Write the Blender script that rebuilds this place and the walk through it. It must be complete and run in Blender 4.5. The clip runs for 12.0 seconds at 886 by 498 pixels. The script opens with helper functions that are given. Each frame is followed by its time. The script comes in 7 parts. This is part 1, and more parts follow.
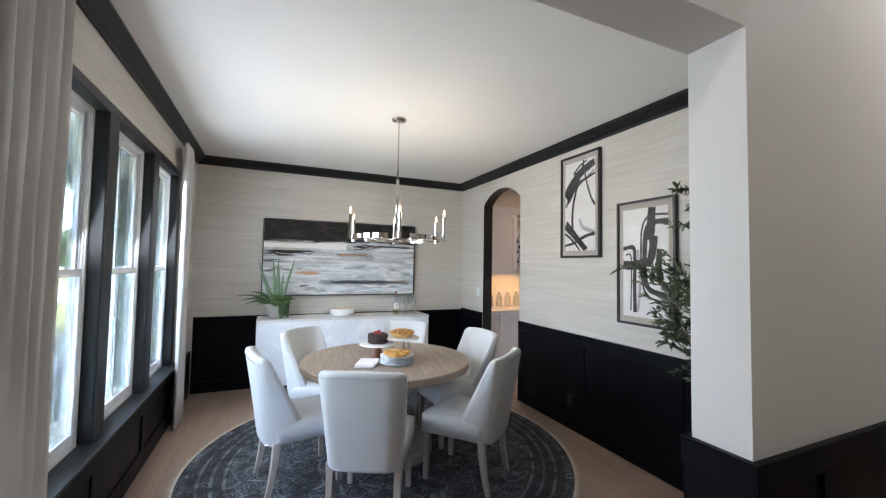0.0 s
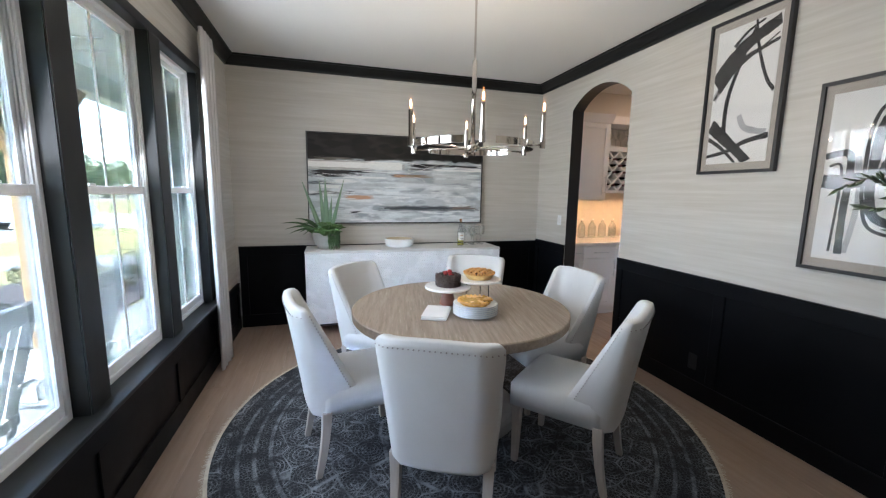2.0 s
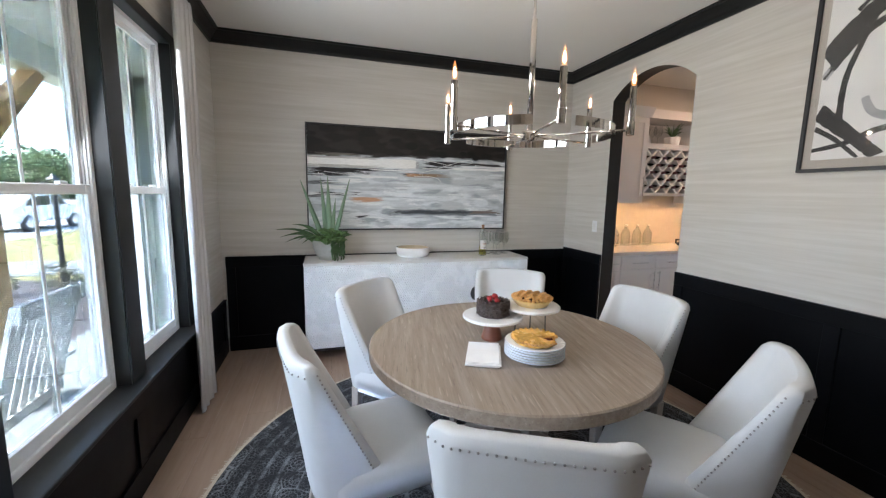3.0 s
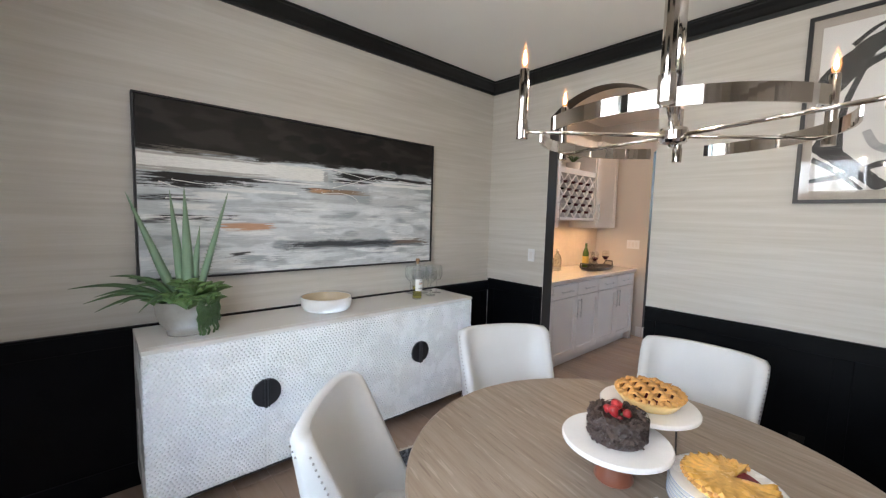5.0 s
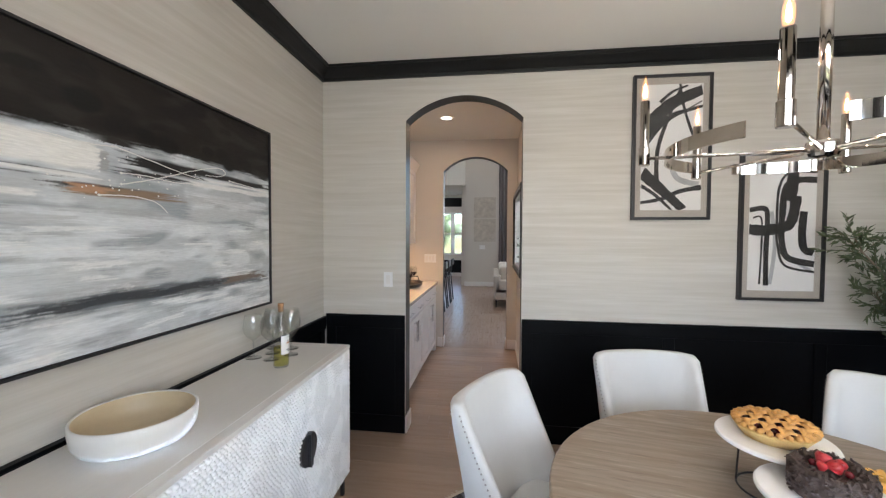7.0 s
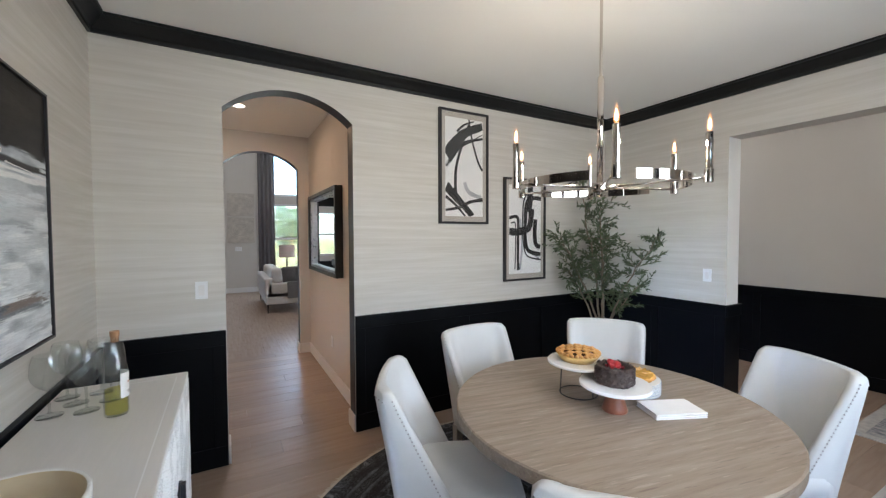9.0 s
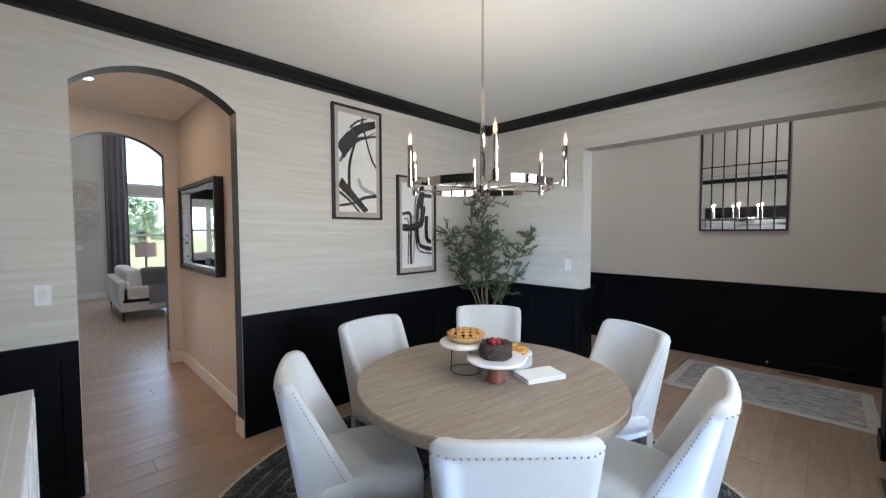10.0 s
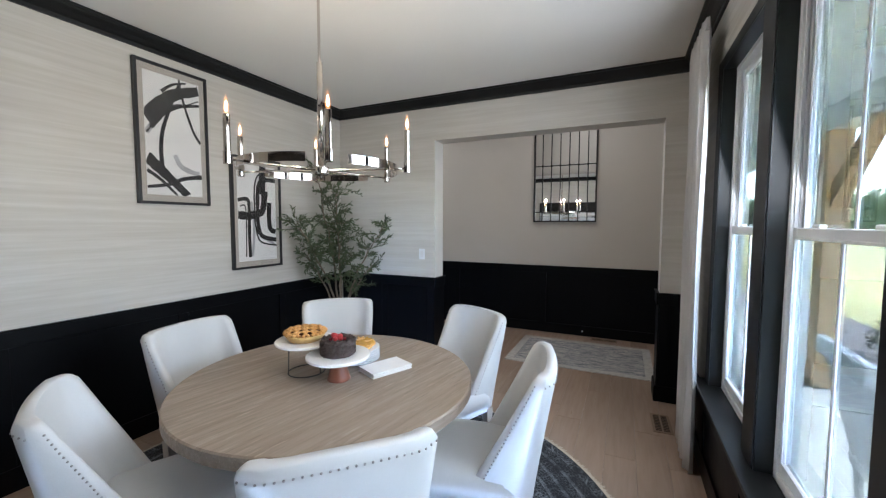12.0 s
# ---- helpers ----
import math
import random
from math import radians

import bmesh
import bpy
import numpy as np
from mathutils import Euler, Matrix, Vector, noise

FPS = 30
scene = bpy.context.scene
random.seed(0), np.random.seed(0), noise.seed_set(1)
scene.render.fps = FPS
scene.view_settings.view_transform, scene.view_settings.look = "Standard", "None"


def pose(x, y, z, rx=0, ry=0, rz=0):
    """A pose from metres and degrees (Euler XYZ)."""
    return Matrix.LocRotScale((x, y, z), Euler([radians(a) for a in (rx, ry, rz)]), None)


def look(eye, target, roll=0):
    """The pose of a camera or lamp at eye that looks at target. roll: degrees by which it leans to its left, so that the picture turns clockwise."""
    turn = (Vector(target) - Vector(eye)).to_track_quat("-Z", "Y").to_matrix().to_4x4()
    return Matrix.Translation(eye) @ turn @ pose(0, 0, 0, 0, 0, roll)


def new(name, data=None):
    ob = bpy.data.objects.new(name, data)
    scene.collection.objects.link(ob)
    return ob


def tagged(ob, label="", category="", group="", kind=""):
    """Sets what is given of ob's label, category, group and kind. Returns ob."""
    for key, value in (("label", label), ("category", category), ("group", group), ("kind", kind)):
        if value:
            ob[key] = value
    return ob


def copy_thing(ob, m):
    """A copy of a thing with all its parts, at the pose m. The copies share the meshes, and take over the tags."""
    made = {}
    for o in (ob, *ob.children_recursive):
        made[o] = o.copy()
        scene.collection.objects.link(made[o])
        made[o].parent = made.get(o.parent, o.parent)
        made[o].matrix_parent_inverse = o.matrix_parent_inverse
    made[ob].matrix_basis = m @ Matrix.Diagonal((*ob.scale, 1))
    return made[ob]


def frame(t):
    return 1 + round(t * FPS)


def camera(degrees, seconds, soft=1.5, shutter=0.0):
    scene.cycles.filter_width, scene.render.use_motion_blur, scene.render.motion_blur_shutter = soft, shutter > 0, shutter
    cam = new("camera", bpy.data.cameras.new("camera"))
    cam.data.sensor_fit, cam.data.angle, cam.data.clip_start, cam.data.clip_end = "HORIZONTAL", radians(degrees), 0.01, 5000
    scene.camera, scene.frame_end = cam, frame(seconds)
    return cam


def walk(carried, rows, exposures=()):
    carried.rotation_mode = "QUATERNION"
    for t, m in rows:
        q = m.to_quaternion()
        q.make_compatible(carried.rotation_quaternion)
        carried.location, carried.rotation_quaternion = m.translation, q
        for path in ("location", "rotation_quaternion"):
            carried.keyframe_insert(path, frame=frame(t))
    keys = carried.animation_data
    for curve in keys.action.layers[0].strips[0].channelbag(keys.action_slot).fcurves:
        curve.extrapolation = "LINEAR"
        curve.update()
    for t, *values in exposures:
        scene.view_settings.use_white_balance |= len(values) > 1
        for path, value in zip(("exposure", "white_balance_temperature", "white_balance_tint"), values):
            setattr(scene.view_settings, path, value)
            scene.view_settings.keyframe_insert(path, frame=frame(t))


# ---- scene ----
cam = camera(97.5, 12.0, soft=1.25)
PATH = [
    (0, (0.281, 0.101, 1.543), (1.083, 1.931, 1.631), 1.0),
    (0.5, (0.322, 0.313, 1.502), (1.084, 2.159, 1.381), 0.9),
    (1, (0.391, 0.498, 1.499), (1.1, 2.356, 1.284), 0.9),
    (1.5, (0.416, 0.699, 1.472), (1.039, 2.581, 1.211), 0.9),
    (2, (0.386, 0.978, 1.488), (0.942, 2.878, 1.201), 0.9),
    (2.5, (0.357, 1.286, 1.491), (0.892, 3.19, 1.197), 0.9),
    (2.7, (0.345, 1.415, 1.481), (0.888, 3.319, 1.196), 0.9),
    (4.3, (0.106, 2.421, 1.505), (1.102, 4.142, 1.286), 1.8),
    (4.5, (0.07, 2.543, 1.515), (1.158, 4.209, 1.312), 1.5),
    (5, (0.003, 2.886, 1.513), (1.337, 4.367, 1.35), 1.6),
    (5.5, (0.004, 3.227, 1.521), (1.567, 4.466, 1.381), 1.3),
    (6, (0.038, 3.547, 1.536), (1.797, 4.491, 1.42), 1.1),
    (6.5, (0.067, 3.87, 1.524), (1.967, 4.486, 1.434), 0.9),
    (6.7, (0.067, 3.99, 1.519), (2.008, 4.463, 1.441), 0.6),
    (8.3, (0.065, 4.738, 1.556), (1.98, 4.163, 1.497), 0.1),
    (8.5, (0.061, 4.76, 1.554), (1.938, 4.073, 1.489), -0.0),
    (9, (0.006, 4.834, 1.538), (1.75, 3.857, 1.471), -0.2),
    (9.5, (-0.054, 4.891, 1.541), (1.524, 3.665, 1.466), -0.2),
    (10, (-0.079, 4.931, 1.529), (1.329, 3.513, 1.442), -0.2),
    (10.5, (-0.103, 4.949, 1.516), (1.13, 3.377, 1.417), -0.3),
    (11, (-0.124, 4.937, 1.512), (0.946, 3.252, 1.398), -0.1),
    (11.5, (-0.137, 4.882, 1.506), (0.792, 3.116, 1.386), -0.0),
    (12, (-0.101, 4.777, 1.508), (0.743, 2.968, 1.377), 0.1),
]
walk(cam, [(t, look(eye, target, roll)) for t, eye, target, roll in PATH], exposures=[(0, 6.76, 5380, 9), (1.0, 6.72, 5380, 9), (2.5, 6.54, 5530, 10), (4.5, 6.50, 5680, 11), (5.5, 6.62, 5750, 11), (6.5, 6.61, 5800, 11), (8.5, 6.60, 5660, 10), (10.5, 6.52, 5380, 9), (12, 6.46, 5430, 9)])

# ---- world, sun, large lights ----
world = bpy.data.worlds.new("sky")
scene.world = world
world.use_nodes = True
wn = world.node_tree
sky = wn.nodes.new("ShaderNodeTexSky")
sky.sky_type, sky.sun_disc = "NISHITA", False
sky.sun_elevation, sky.sun_rotation = radians(56), radians(250)
sky.air_density, sky.dust_density = 1.0, 1.5
wn.links.new(sky.outputs[0], wn.nodes["Background"].inputs[0])
wn.nodes["Background"].inputs[1].default_value = 0.15
sun_data = bpy.data.lights.new("sun", "SUN")
sun_data.energy, sun_data.angle, sun_data.color = 2.2, radians(0.5), (1.0, 0.95, 0.88)
sun = new("sun", sun_data)
sun.matrix_world = look((-20, -7, 30), (0, 0, 0))


def lamp(name, at, watts, size, colour=(1.0, 0.87, 0.72)):
    """A round downlight or added fill lamp just under a ceiling trim."""
    d = bpy.data.lights.new(name, "AREA")
    d.shape, d.size, d.energy, d.color = "DISK", size, watts, colour
    ob = new(name, d)
    ob.matrix_world = look(at, (at[0], at[1] + 0.0001, at[2] - 1))
    return ob


# ---- materials ----
def material(name, base, rough=0.5, metal=0.0, **more):
    m = bpy.data.materials.new(name)
    m.use_nodes = True
    b = m.node_tree.nodes["Principled BSDF"]
    b.inputs["Base Color"].default_value = (*base, 1)
    b.inputs["Roughness"].default_value = rough
    b.inputs["Metallic"].default_value = metal
    for k, v in more.items():
        b.inputs[k.replace("_", " ")].default_value = v
    return m


def nd(m, kind, **vals):
    n = m.node_tree.nodes.new(kind)
    for k, v in vals.items():
        if k in n.inputs:
            n.inputs[k].default_value = v
        else:
            n.inputs[k.replace("_", " ")].default_value = v
    return n


def wire(m, a, b):
    m.node_tree.links.new(a, b)


def bsdf(m):
    return m.node_tree.nodes["Principled BSDF"]


def coords(m, scale=(1, 1, 1), rot=(0, 0, 0), source="Object"):
    tc = m.node_tree.nodes.new("ShaderNodeTexCoord")
    mp = m.node_tree.nodes.new("ShaderNodeMapping")
    mp.inputs["Scale"].default_value = scale
    mp.inputs["Rotation"].default_value = rot
    wire(m, tc.outputs[source], mp.inputs["Vector"])
    return mp.outputs["Vector"]


def ramp(m, fac, stops):
    r = m.node_tree.nodes.new("ShaderNodeValToRGB")
    els = r.color_ramp.elements
    while len(els) < len(stops):
        els.new(0.5)
    for e, (p, c) in zip(els, stops):
        e.position = p
        e.color = (*c, 1) if len(c) == 3 else c
    wire(m, fac, r.inputs["Fac"])
    return r.outputs["Color"]


def noisy(m, vec, scale, detail=4.0, rough=0.55):
    n = nd(m, "ShaderNodeTexNoise", Scale=scale, Detail=detail, Roughness=rough)
    wire(m, vec, n.inputs["Vector"])
    return n.outputs["Fac"]


def mixc(m, fac, a, b, mode="MIX"):
    n = m.node_tree.nodes.new("ShaderNodeMix")
    n.data_type, n.blend_type = "RGBA", mode
    for sock, v in ((n.inputs[0], fac), (n.inputs[6], a), (n.inputs[7], b)):
        if isinstance(v, bpy.types.NodeSocket):
            wire(m, v, sock)
        elif isinstance(v, (int, float)):
            sock.default_value = v
        else:
            sock.default_value = (*v, 1)
    return n.outputs[2]


def mathn(m, op, a, b=None):
    n = m.node_tree.nodes.new("ShaderNodeMath")
    n.operation = op
    for sock, v in ((n.inputs[0], a), (n.inputs[1], b)):
        if v is None:
            continue
        if isinstance(v, bpy.types.NodeSocket):
            wire(m, v, sock)
        else:
            sock.default_value = v
    return n.outputs[0]


def bump(m, height, strength=0.2, distance=0.01):
    n = nd(m, "ShaderNodeBump", Strength=strength, Distance=distance)
    wire(m, height, n.inputs["Height"])
    wire(m, n.outputs["Normal"], bsdf(m).inputs["Normal"])


def grained(name, base, rough, vary=0.12, scale=8.0, bumpy=0.1, metal=0.0, stretch=(1, 1, 1), fine=60.0, **more):
    """A plain surface with variation at two scales and fine relief."""
    m = material(name, base, rough, metal, **more)
    v = coords(m, stretch)
    big, small = noisy(m, v, scale), noisy(m, v, fine, 3.0)
    both = mathn(m, "ADD", mathn(m, "MULTIPLY", big, 0.7), mathn(m, "MULTIPLY", small, 0.3))
    lo = tuple(max(0.0, c * (1 - vary)) for c in base)
    hi = tuple(min(1.0, c * (1 + vary)) for c in base)
    wire(m, ramp(m, both, [(0.3, lo), (0.7, hi)]), bsdf(m).inputs["Base Color"])
    wire(m, ramp(m, big, [(0.3, (rough * 0.85,) * 3), (0.7, (min(1, rough * 1.15),) * 3)]), bsdf(m).inputs["Roughness"])
    if bumpy:
        bump(m, small, bumpy, 0.003)
    return m


def glass(name, tint=(1, 1, 1), ior=1.45, rough=0.0):
    """Solid glass that bends light."""
    m = material(name, tint, rough, 0.0, IOR=ior)
    bsdf(m).inputs["Transmission Weight"].default_value = 1.0
    return m


def thin_glass(name, tint=(1, 1, 1), ior=1.45):
    """Thin sheet or blown glass: clear through, with Fresnel gloss."""
    m = bpy.data.materials.new(name)
    m.use_nodes = True
    t = m.node_tree
    t.nodes.remove(t.nodes["Principled BSDF"])
    clear, shine, mix = (t.nodes.new(k) for k in ("ShaderNodeBsdfTransparent", "ShaderNodeBsdfGlossy", "ShaderNodeMixShader"))
    clear.inputs[0].default_value = (*tint, 1)
    shine.inputs["Roughness"].default_value = 0.02
    lw = t.nodes.new("ShaderNodeLayerWeight")
    lw.inputs["Blend"].default_value = 0.5
    f0 = ((ior - 1) / (ior + 1)) ** 2
    rise = t.nodes.new("ShaderNodeMath")
    rise.operation = "POWER"
    rise.inputs[1].default_value = 5.0
    t.links.new(lw.outputs["Facing"], rise.inputs[0])
    amt = t.nodes.new("ShaderNodeMath")
    amt.operation = "MULTIPLY_ADD"
    amt.inputs[1].default_value, amt.inputs[2].default_value = 1 - f0, f0
    t.links.new(rise.outputs[0], amt.inputs[0])
    t.links.new(amt.outputs[0], mix.inputs[0])
    t.links.new(clear.outputs[0], mix.inputs[1])
    t.links.new(shine.outputs[0], mix.inputs[2])
    t.links.new(mix.outputs[0], t.nodes["Material Output"].inputs[0])
    return m


def emitter(name, colour, strength):
    m = material(name, colour, 0.5)
    bsdf(m).inputs["Emission Color"].default_value = (*colour, 1)
    bsdf(m).inputs["Emission Strength"].default_value = strength
    return m


M_CEIL = grained("ceiling_paint", (0.80, 0.79, 0.76), 0.85, 0.02, 2.0, 0.08, fine=180)
M_DRYWALL = grained("drywall_paint", (0.60, 0.57, 0.53), 0.7, 0.03, 2.0, 0.10, fine=160)
M_BLACK = grained("black_satin_paint", (0.0024, 0.0029, 0.0042), 0.42, 0.25, 3.0, 0.06, fine=120, **{"Specular IOR Level": 0.13})
M_BLACKTRIM = grained("black_trim_paint", (0.0075, 0.0085, 0.0088), 0.40, 0.25, 3.0, 0.05, fine=120, **{"Specular IOR Level": 0.42})
M_VINYL = grained("white_vinyl", (0.78, 0.79, 0.80), 0.32, 0.03, 4.0, 0.02)
M_TRIM = grained("white_trim_paint", (0.74, 0.73, 0.72), 0.38, 0.03, 4.0, 0.03)
M_LEATHER = grained("cream_upholstery", (0.57, 0.575, 0.575), 0.48, 0.05, 5.0, 0.10, fine=240)
M_LEGWOOD = grained("whitewashed_wood", (0.42, 0.39, 0.36), 0.6, 0.2, 5.0, 0.2, stretch=(1, 1, 0.12), fine=90)
M_NAIL = material("nickel_nail", (0.35, 0.34, 0.33), 0.3, 1.0)
M_CHROME = material("polished_nickel", (0.60, 0.555, 0.505), 0.05, 1.0)
M_STEEL = grained("brushed_steel", (0.55, 0.55, 0.56), 0.3, 0.1, 30, 0.0, metal=1.0)
M_BLKMETAL = grained("black_metal", (0.02, 0.02, 0.022), 0.4, 0.2, 12, 0.05)
M_CURTAIN = grained("linen_curtain", (0.58, 0.57, 0.56), 0.85, 0.06, 3.0, 0.2, stretch=(1, 1, 0.3), fine=300)
M_WHITELAC = grained("white_lacquer", (0.80, 0.80, 0.80), 0.27, 0.04, 6.0, 0.1, fine=150)
M_TOPWASH = grained("pale_washed_top", (0.63, 0.605, 0.575), 0.35, 0.07, 3.0, 0.1, stretch=(0.1, 1, 1), fine=80)
M_CERAMIC = grained("white_ceramic", (0.74, 0.73, 0.71), 0.25, 0.03, 8.0, 0.02)
M_MARBLE = grained("white_marble", (0.75, 0.74, 0.73), 0.2, 0.05, 9.0, 0.0)
# Grey tint is added to dim the bright outdoors seen through the panes.
M_GLASSPANE = thin_glass("view_dimming_tint_glass", (0.250, 0.257, 0.250))
M_PICGLASS = thin_glass("picture_glass", (0.98, 0.98, 0.98))
M_GLASS = thin_glass("clear_glass", (0.915, 0.93, 0.925), 1.95)
M_MIRROR = material("mirror_silver", (0.86, 0.88, 0.90), 0.01, 1.0)
M_FILAMENT = emitter("hot_filament", (1.0, 0.72, 0.36), 0.16)


def glowing_glass(name, colour, strength):
    """Clear bulb glass with a faint warm glow of its own."""
    m = bpy.data.materials.new(name)
    m.use_nodes = True
    t = m.node_tree
    t.nodes.remove(t.nodes["Principled BSDF"])
    clear, glow, add = (t.nodes.new(k) for k in ("ShaderNodeBsdfTransparent", "ShaderNodeEmission", "ShaderNodeAddShader"))
    glow.inputs[0].default_value, glow.inputs[1].default_value = (*colour, 1), strength
    t.links.new(clear.outputs[0], add.inputs[0])
    t.links.new(glow.outputs[0], add.inputs[1])
    t.links.new(add.outputs[0], t.nodes["Material Output"].inputs[0])
    return m


M_BULBGLASS = glowing_glass("bulb_glass", (1.0, 0.34, 0.09), 0.0085)
# Lighter than the drywall: window light on the reveals put into the colour.
M_LITREVEAL = grained("window_lit_reveal_paint", (0.80, 0.79, 0.76), 0.6, 0.03, 2.0, 0.08, fine=160)
M_DOWNLIGHT = emitter("downlight_lens", (1.0, 0.80, 0.55), 0.05)


def wallpaper():
    """Beige and silver grasscloth with long horizontal streaks."""
    m = material("grasscloth_paper", (0.6, 0.57, 0.52), 0.5)
    v = coords(m, (1, 1, 26), source="Object")
    v2 = coords(m, (0.5, 0.5, 7), source="Object")
    streak = noisy(m, v, 1.4, 6.0, 0.65)
    wide = noisy(m, v2, 1.1, 4.0, 0.6)
    fac = mathn(m, "ADD", mathn(m, "MULTIPLY", streak, 0.65), mathn(m, "MULTIPLY", wide, 0.35))
    wire(m, ramp(m, fac, [(0.30, (0.505, 0.475, 0.42)), (0.50, (0.575, 0.547, 0.497)), (0.70, (0.655, 0.63, 0.585))]), bsdf(m).inputs["Base Color"])
    wire(m, ramp(m, streak, [(0.3, (0.62,) * 3), (0.7, (0.40,) * 3)]), bsdf(m).inputs["Roughness"])
    fine = noisy(m, coords(m, (1, 1, 60)), 12.0, 3.0)
    bump(m, fine, 0.16, 0.002)
    return m


M_PAPER = wallpaper()


def planks_material():
    m = material("pale_oak_plank", (0.42, 0.33, 0.26), 0.42)
    info = m.node_tree.nodes.new("ShaderNodeObjectInfo")
    tc = m.node_tree.nodes.new("ShaderNodeTexCoord")
    mp = m.node_tree.nodes.new("ShaderNodeMapping")
    mp.inputs["Scale"].default_value = (1.2, 14, 14)
    wire(m, tc.outputs["Object"], mp.inputs["Vector"])
    off = m.node_tree.nodes.new("ShaderNodeCombineXYZ")
    wire(m, mathn(m, "MULTIPLY", info.outputs["Random"], 37.0), off.inputs[0])
    wire(m, off.outputs[0], mp.inputs["Location"])
    grain = noisy(m, mp.outputs["Vector"], 2.2, 8.0, 0.62)
    col = ramp(m, grain, [(0.25, (0.295, 0.213, 0.158)), (0.5, (0.335, 0.248, 0.188)), (0.78, (0.372, 0.282, 0.217))])
    tone = ramp(m, info.outputs["Random"], [(0.0, (0.86, 0.86, 0.86)), (1.0, (1.08, 1.06, 1.04))])
    wire(m, mixc(m, 1.0, col, tone, "MULTIPLY"), bsdf(m).inputs["Base Color"])
    wire(m, ramp(m, grain, [(0.3, (0.42,) * 3), (0.7, (0.27,) * 3)]), bsdf(m).inputs["Roughness"])
    bump(m, grain, 0.12, 0.002)
    return m


M_PLANK = planks_material()


def table_wood():
    """Grey-brown washed oak boards; fine grain along x."""
    m = material("greywashed_oak", (0.36, 0.29, 0.23), 0.45)
    v = coords(m, (1.3, 22, 22))
    g = noisy(m, v, 2.0, 8.0, 0.65)
    big = noisy(m, coords(m, (1, 6, 1)), 1.5, 3.0)
    f = mathn(m, "ADD", mathn(m, "MULTIPLY", g, 0.7), mathn(m, "MULTIPLY", big, 0.3))
    base = ramp(m, f, [(0.3, (0.205, 0.158, 0.118)), (0.5, (0.272, 0.218, 0.168)), (0.7, (0.34, 0.284, 0.226))])
    fleck = noisy(m, coords(m, (5.0, 60, 60)), 1.6, 3.0, 0.5)
    base = mixc(m, ramp(m, fleck, [(0.62, (0, 0, 0)), (0.70, (0.55, 0.55, 0.55))]), base, (0.43, 0.37, 0.30))
    base = mixc(m, ramp(m, fleck, [(0.30, (0.5, 0.5, 0.5)), (0.38, (0, 0, 0))]), base, (0.13, 0.095, 0.07))
    wire(m, base, bsdf(m).inputs["Base Color"])
    wire(m, ramp(m, g, [(0.3, (0.55,) * 3), (0.7, (0.38,) * 3)]), bsdf(m).inputs["Roughness"])
    bump(m, g, 0.25, 0.002)
    return m


M_TABLE = table_wood()


# ---- mesh helpers ----
def finish(name, bm, mat, smooth=False, recalc=True):
    if recalc:
        bmesh.ops.recalc_face_normals(bm, faces=bm.faces)
    me = bpy.data.meshes.new(name)
    bm.to_mesh(me)
    bm.free()
    for m in (mat if isinstance(mat, (list, tuple)) else [mat]):
        me.materials.append(m)
    if smooth:
        me.polygons.foreach_set("use_smooth", [True] * len(me.polygons))
    return new(name, me)


def part(name, bm, mat, parent, label="", smooth=False):
    ob = finish(name, bm, mat, smooth)
    if parent is not None:
        ob.parent = parent
    if label:
        ob["label"] = label
    return ob


def thing(name, label, category, group="", kind="", at=(0, 0, 0), turn=0):
    ob = new(name)
    ob.empty_display_size = 0.05
    ob.matrix_world = pose(*at, 0, 0, turn)
    return tagged(ob, label, category, group, kind)


def structure(ob, label, category):
    return tagged(ob, label, category, kind="structure")


def box(x0, y0, z0, x1, y1, z1, bevel=0.0, segs=2, bm=None):
    own = bm is None
    bm = bm or bmesh.new()
    r = bmesh.ops.create_cube(bm, size=1)
    vs = r["verts"]
    for v in vs:
        v.co = Vector(((x0 + x1) / 2 + v.co.x * (x1 - x0), (y0 + y1) / 2 + v.co.y * (y1 - y0), (z0 + z1) / 2 + v.co.z * (z1 - z0)))
    if bevel:
        es = list({e for v in vs for e in v.link_edges})
        bmesh.ops.bevel(bm, geom=es, offset=bevel, segments=segs, profile=0.5, affect="EDGES")
    return bm


def boxes(*specs, bevel=0.0):
    bm = bmesh.new()
    for s in specs:
        box(*s, bevel=bevel, bm=bm)
    return bm


def lathe(profile, segs=32, bm=None, at=(0, 0, 0), sx=1.0, sy=1.0):
    """A turned body from (radius, z) pairs."""
    bm = bm or bmesh.new()
    rings = []
    for r, z in profile:
        if r < 1e-5:
            rings.append([bm.verts.new((at[0], at[1], at[2] + z))])
        else:
            rings.append([bm.verts.new((at[0] + r * sx * math.cos(2 * math.pi * i / segs), at[1] + r * sy * math.sin(2 * math.pi * i / segs), at[2] + z)) for i in range(segs)])
    for a, b in zip(rings, rings[1:]):
        if len(a) == 1 and len(b) == 1:
            continue
        for i in range(segs):
            j = (i + 1) % segs
            if len(a) == 1:
                bm.faces.new((a[0], b[i], b[j]))
            elif len(b) == 1:
                bm.faces.new((a[i], b[0], a[j]))
            else:
                bm.faces.new((a[i], b[i], b[j], a[j]))
    return bm


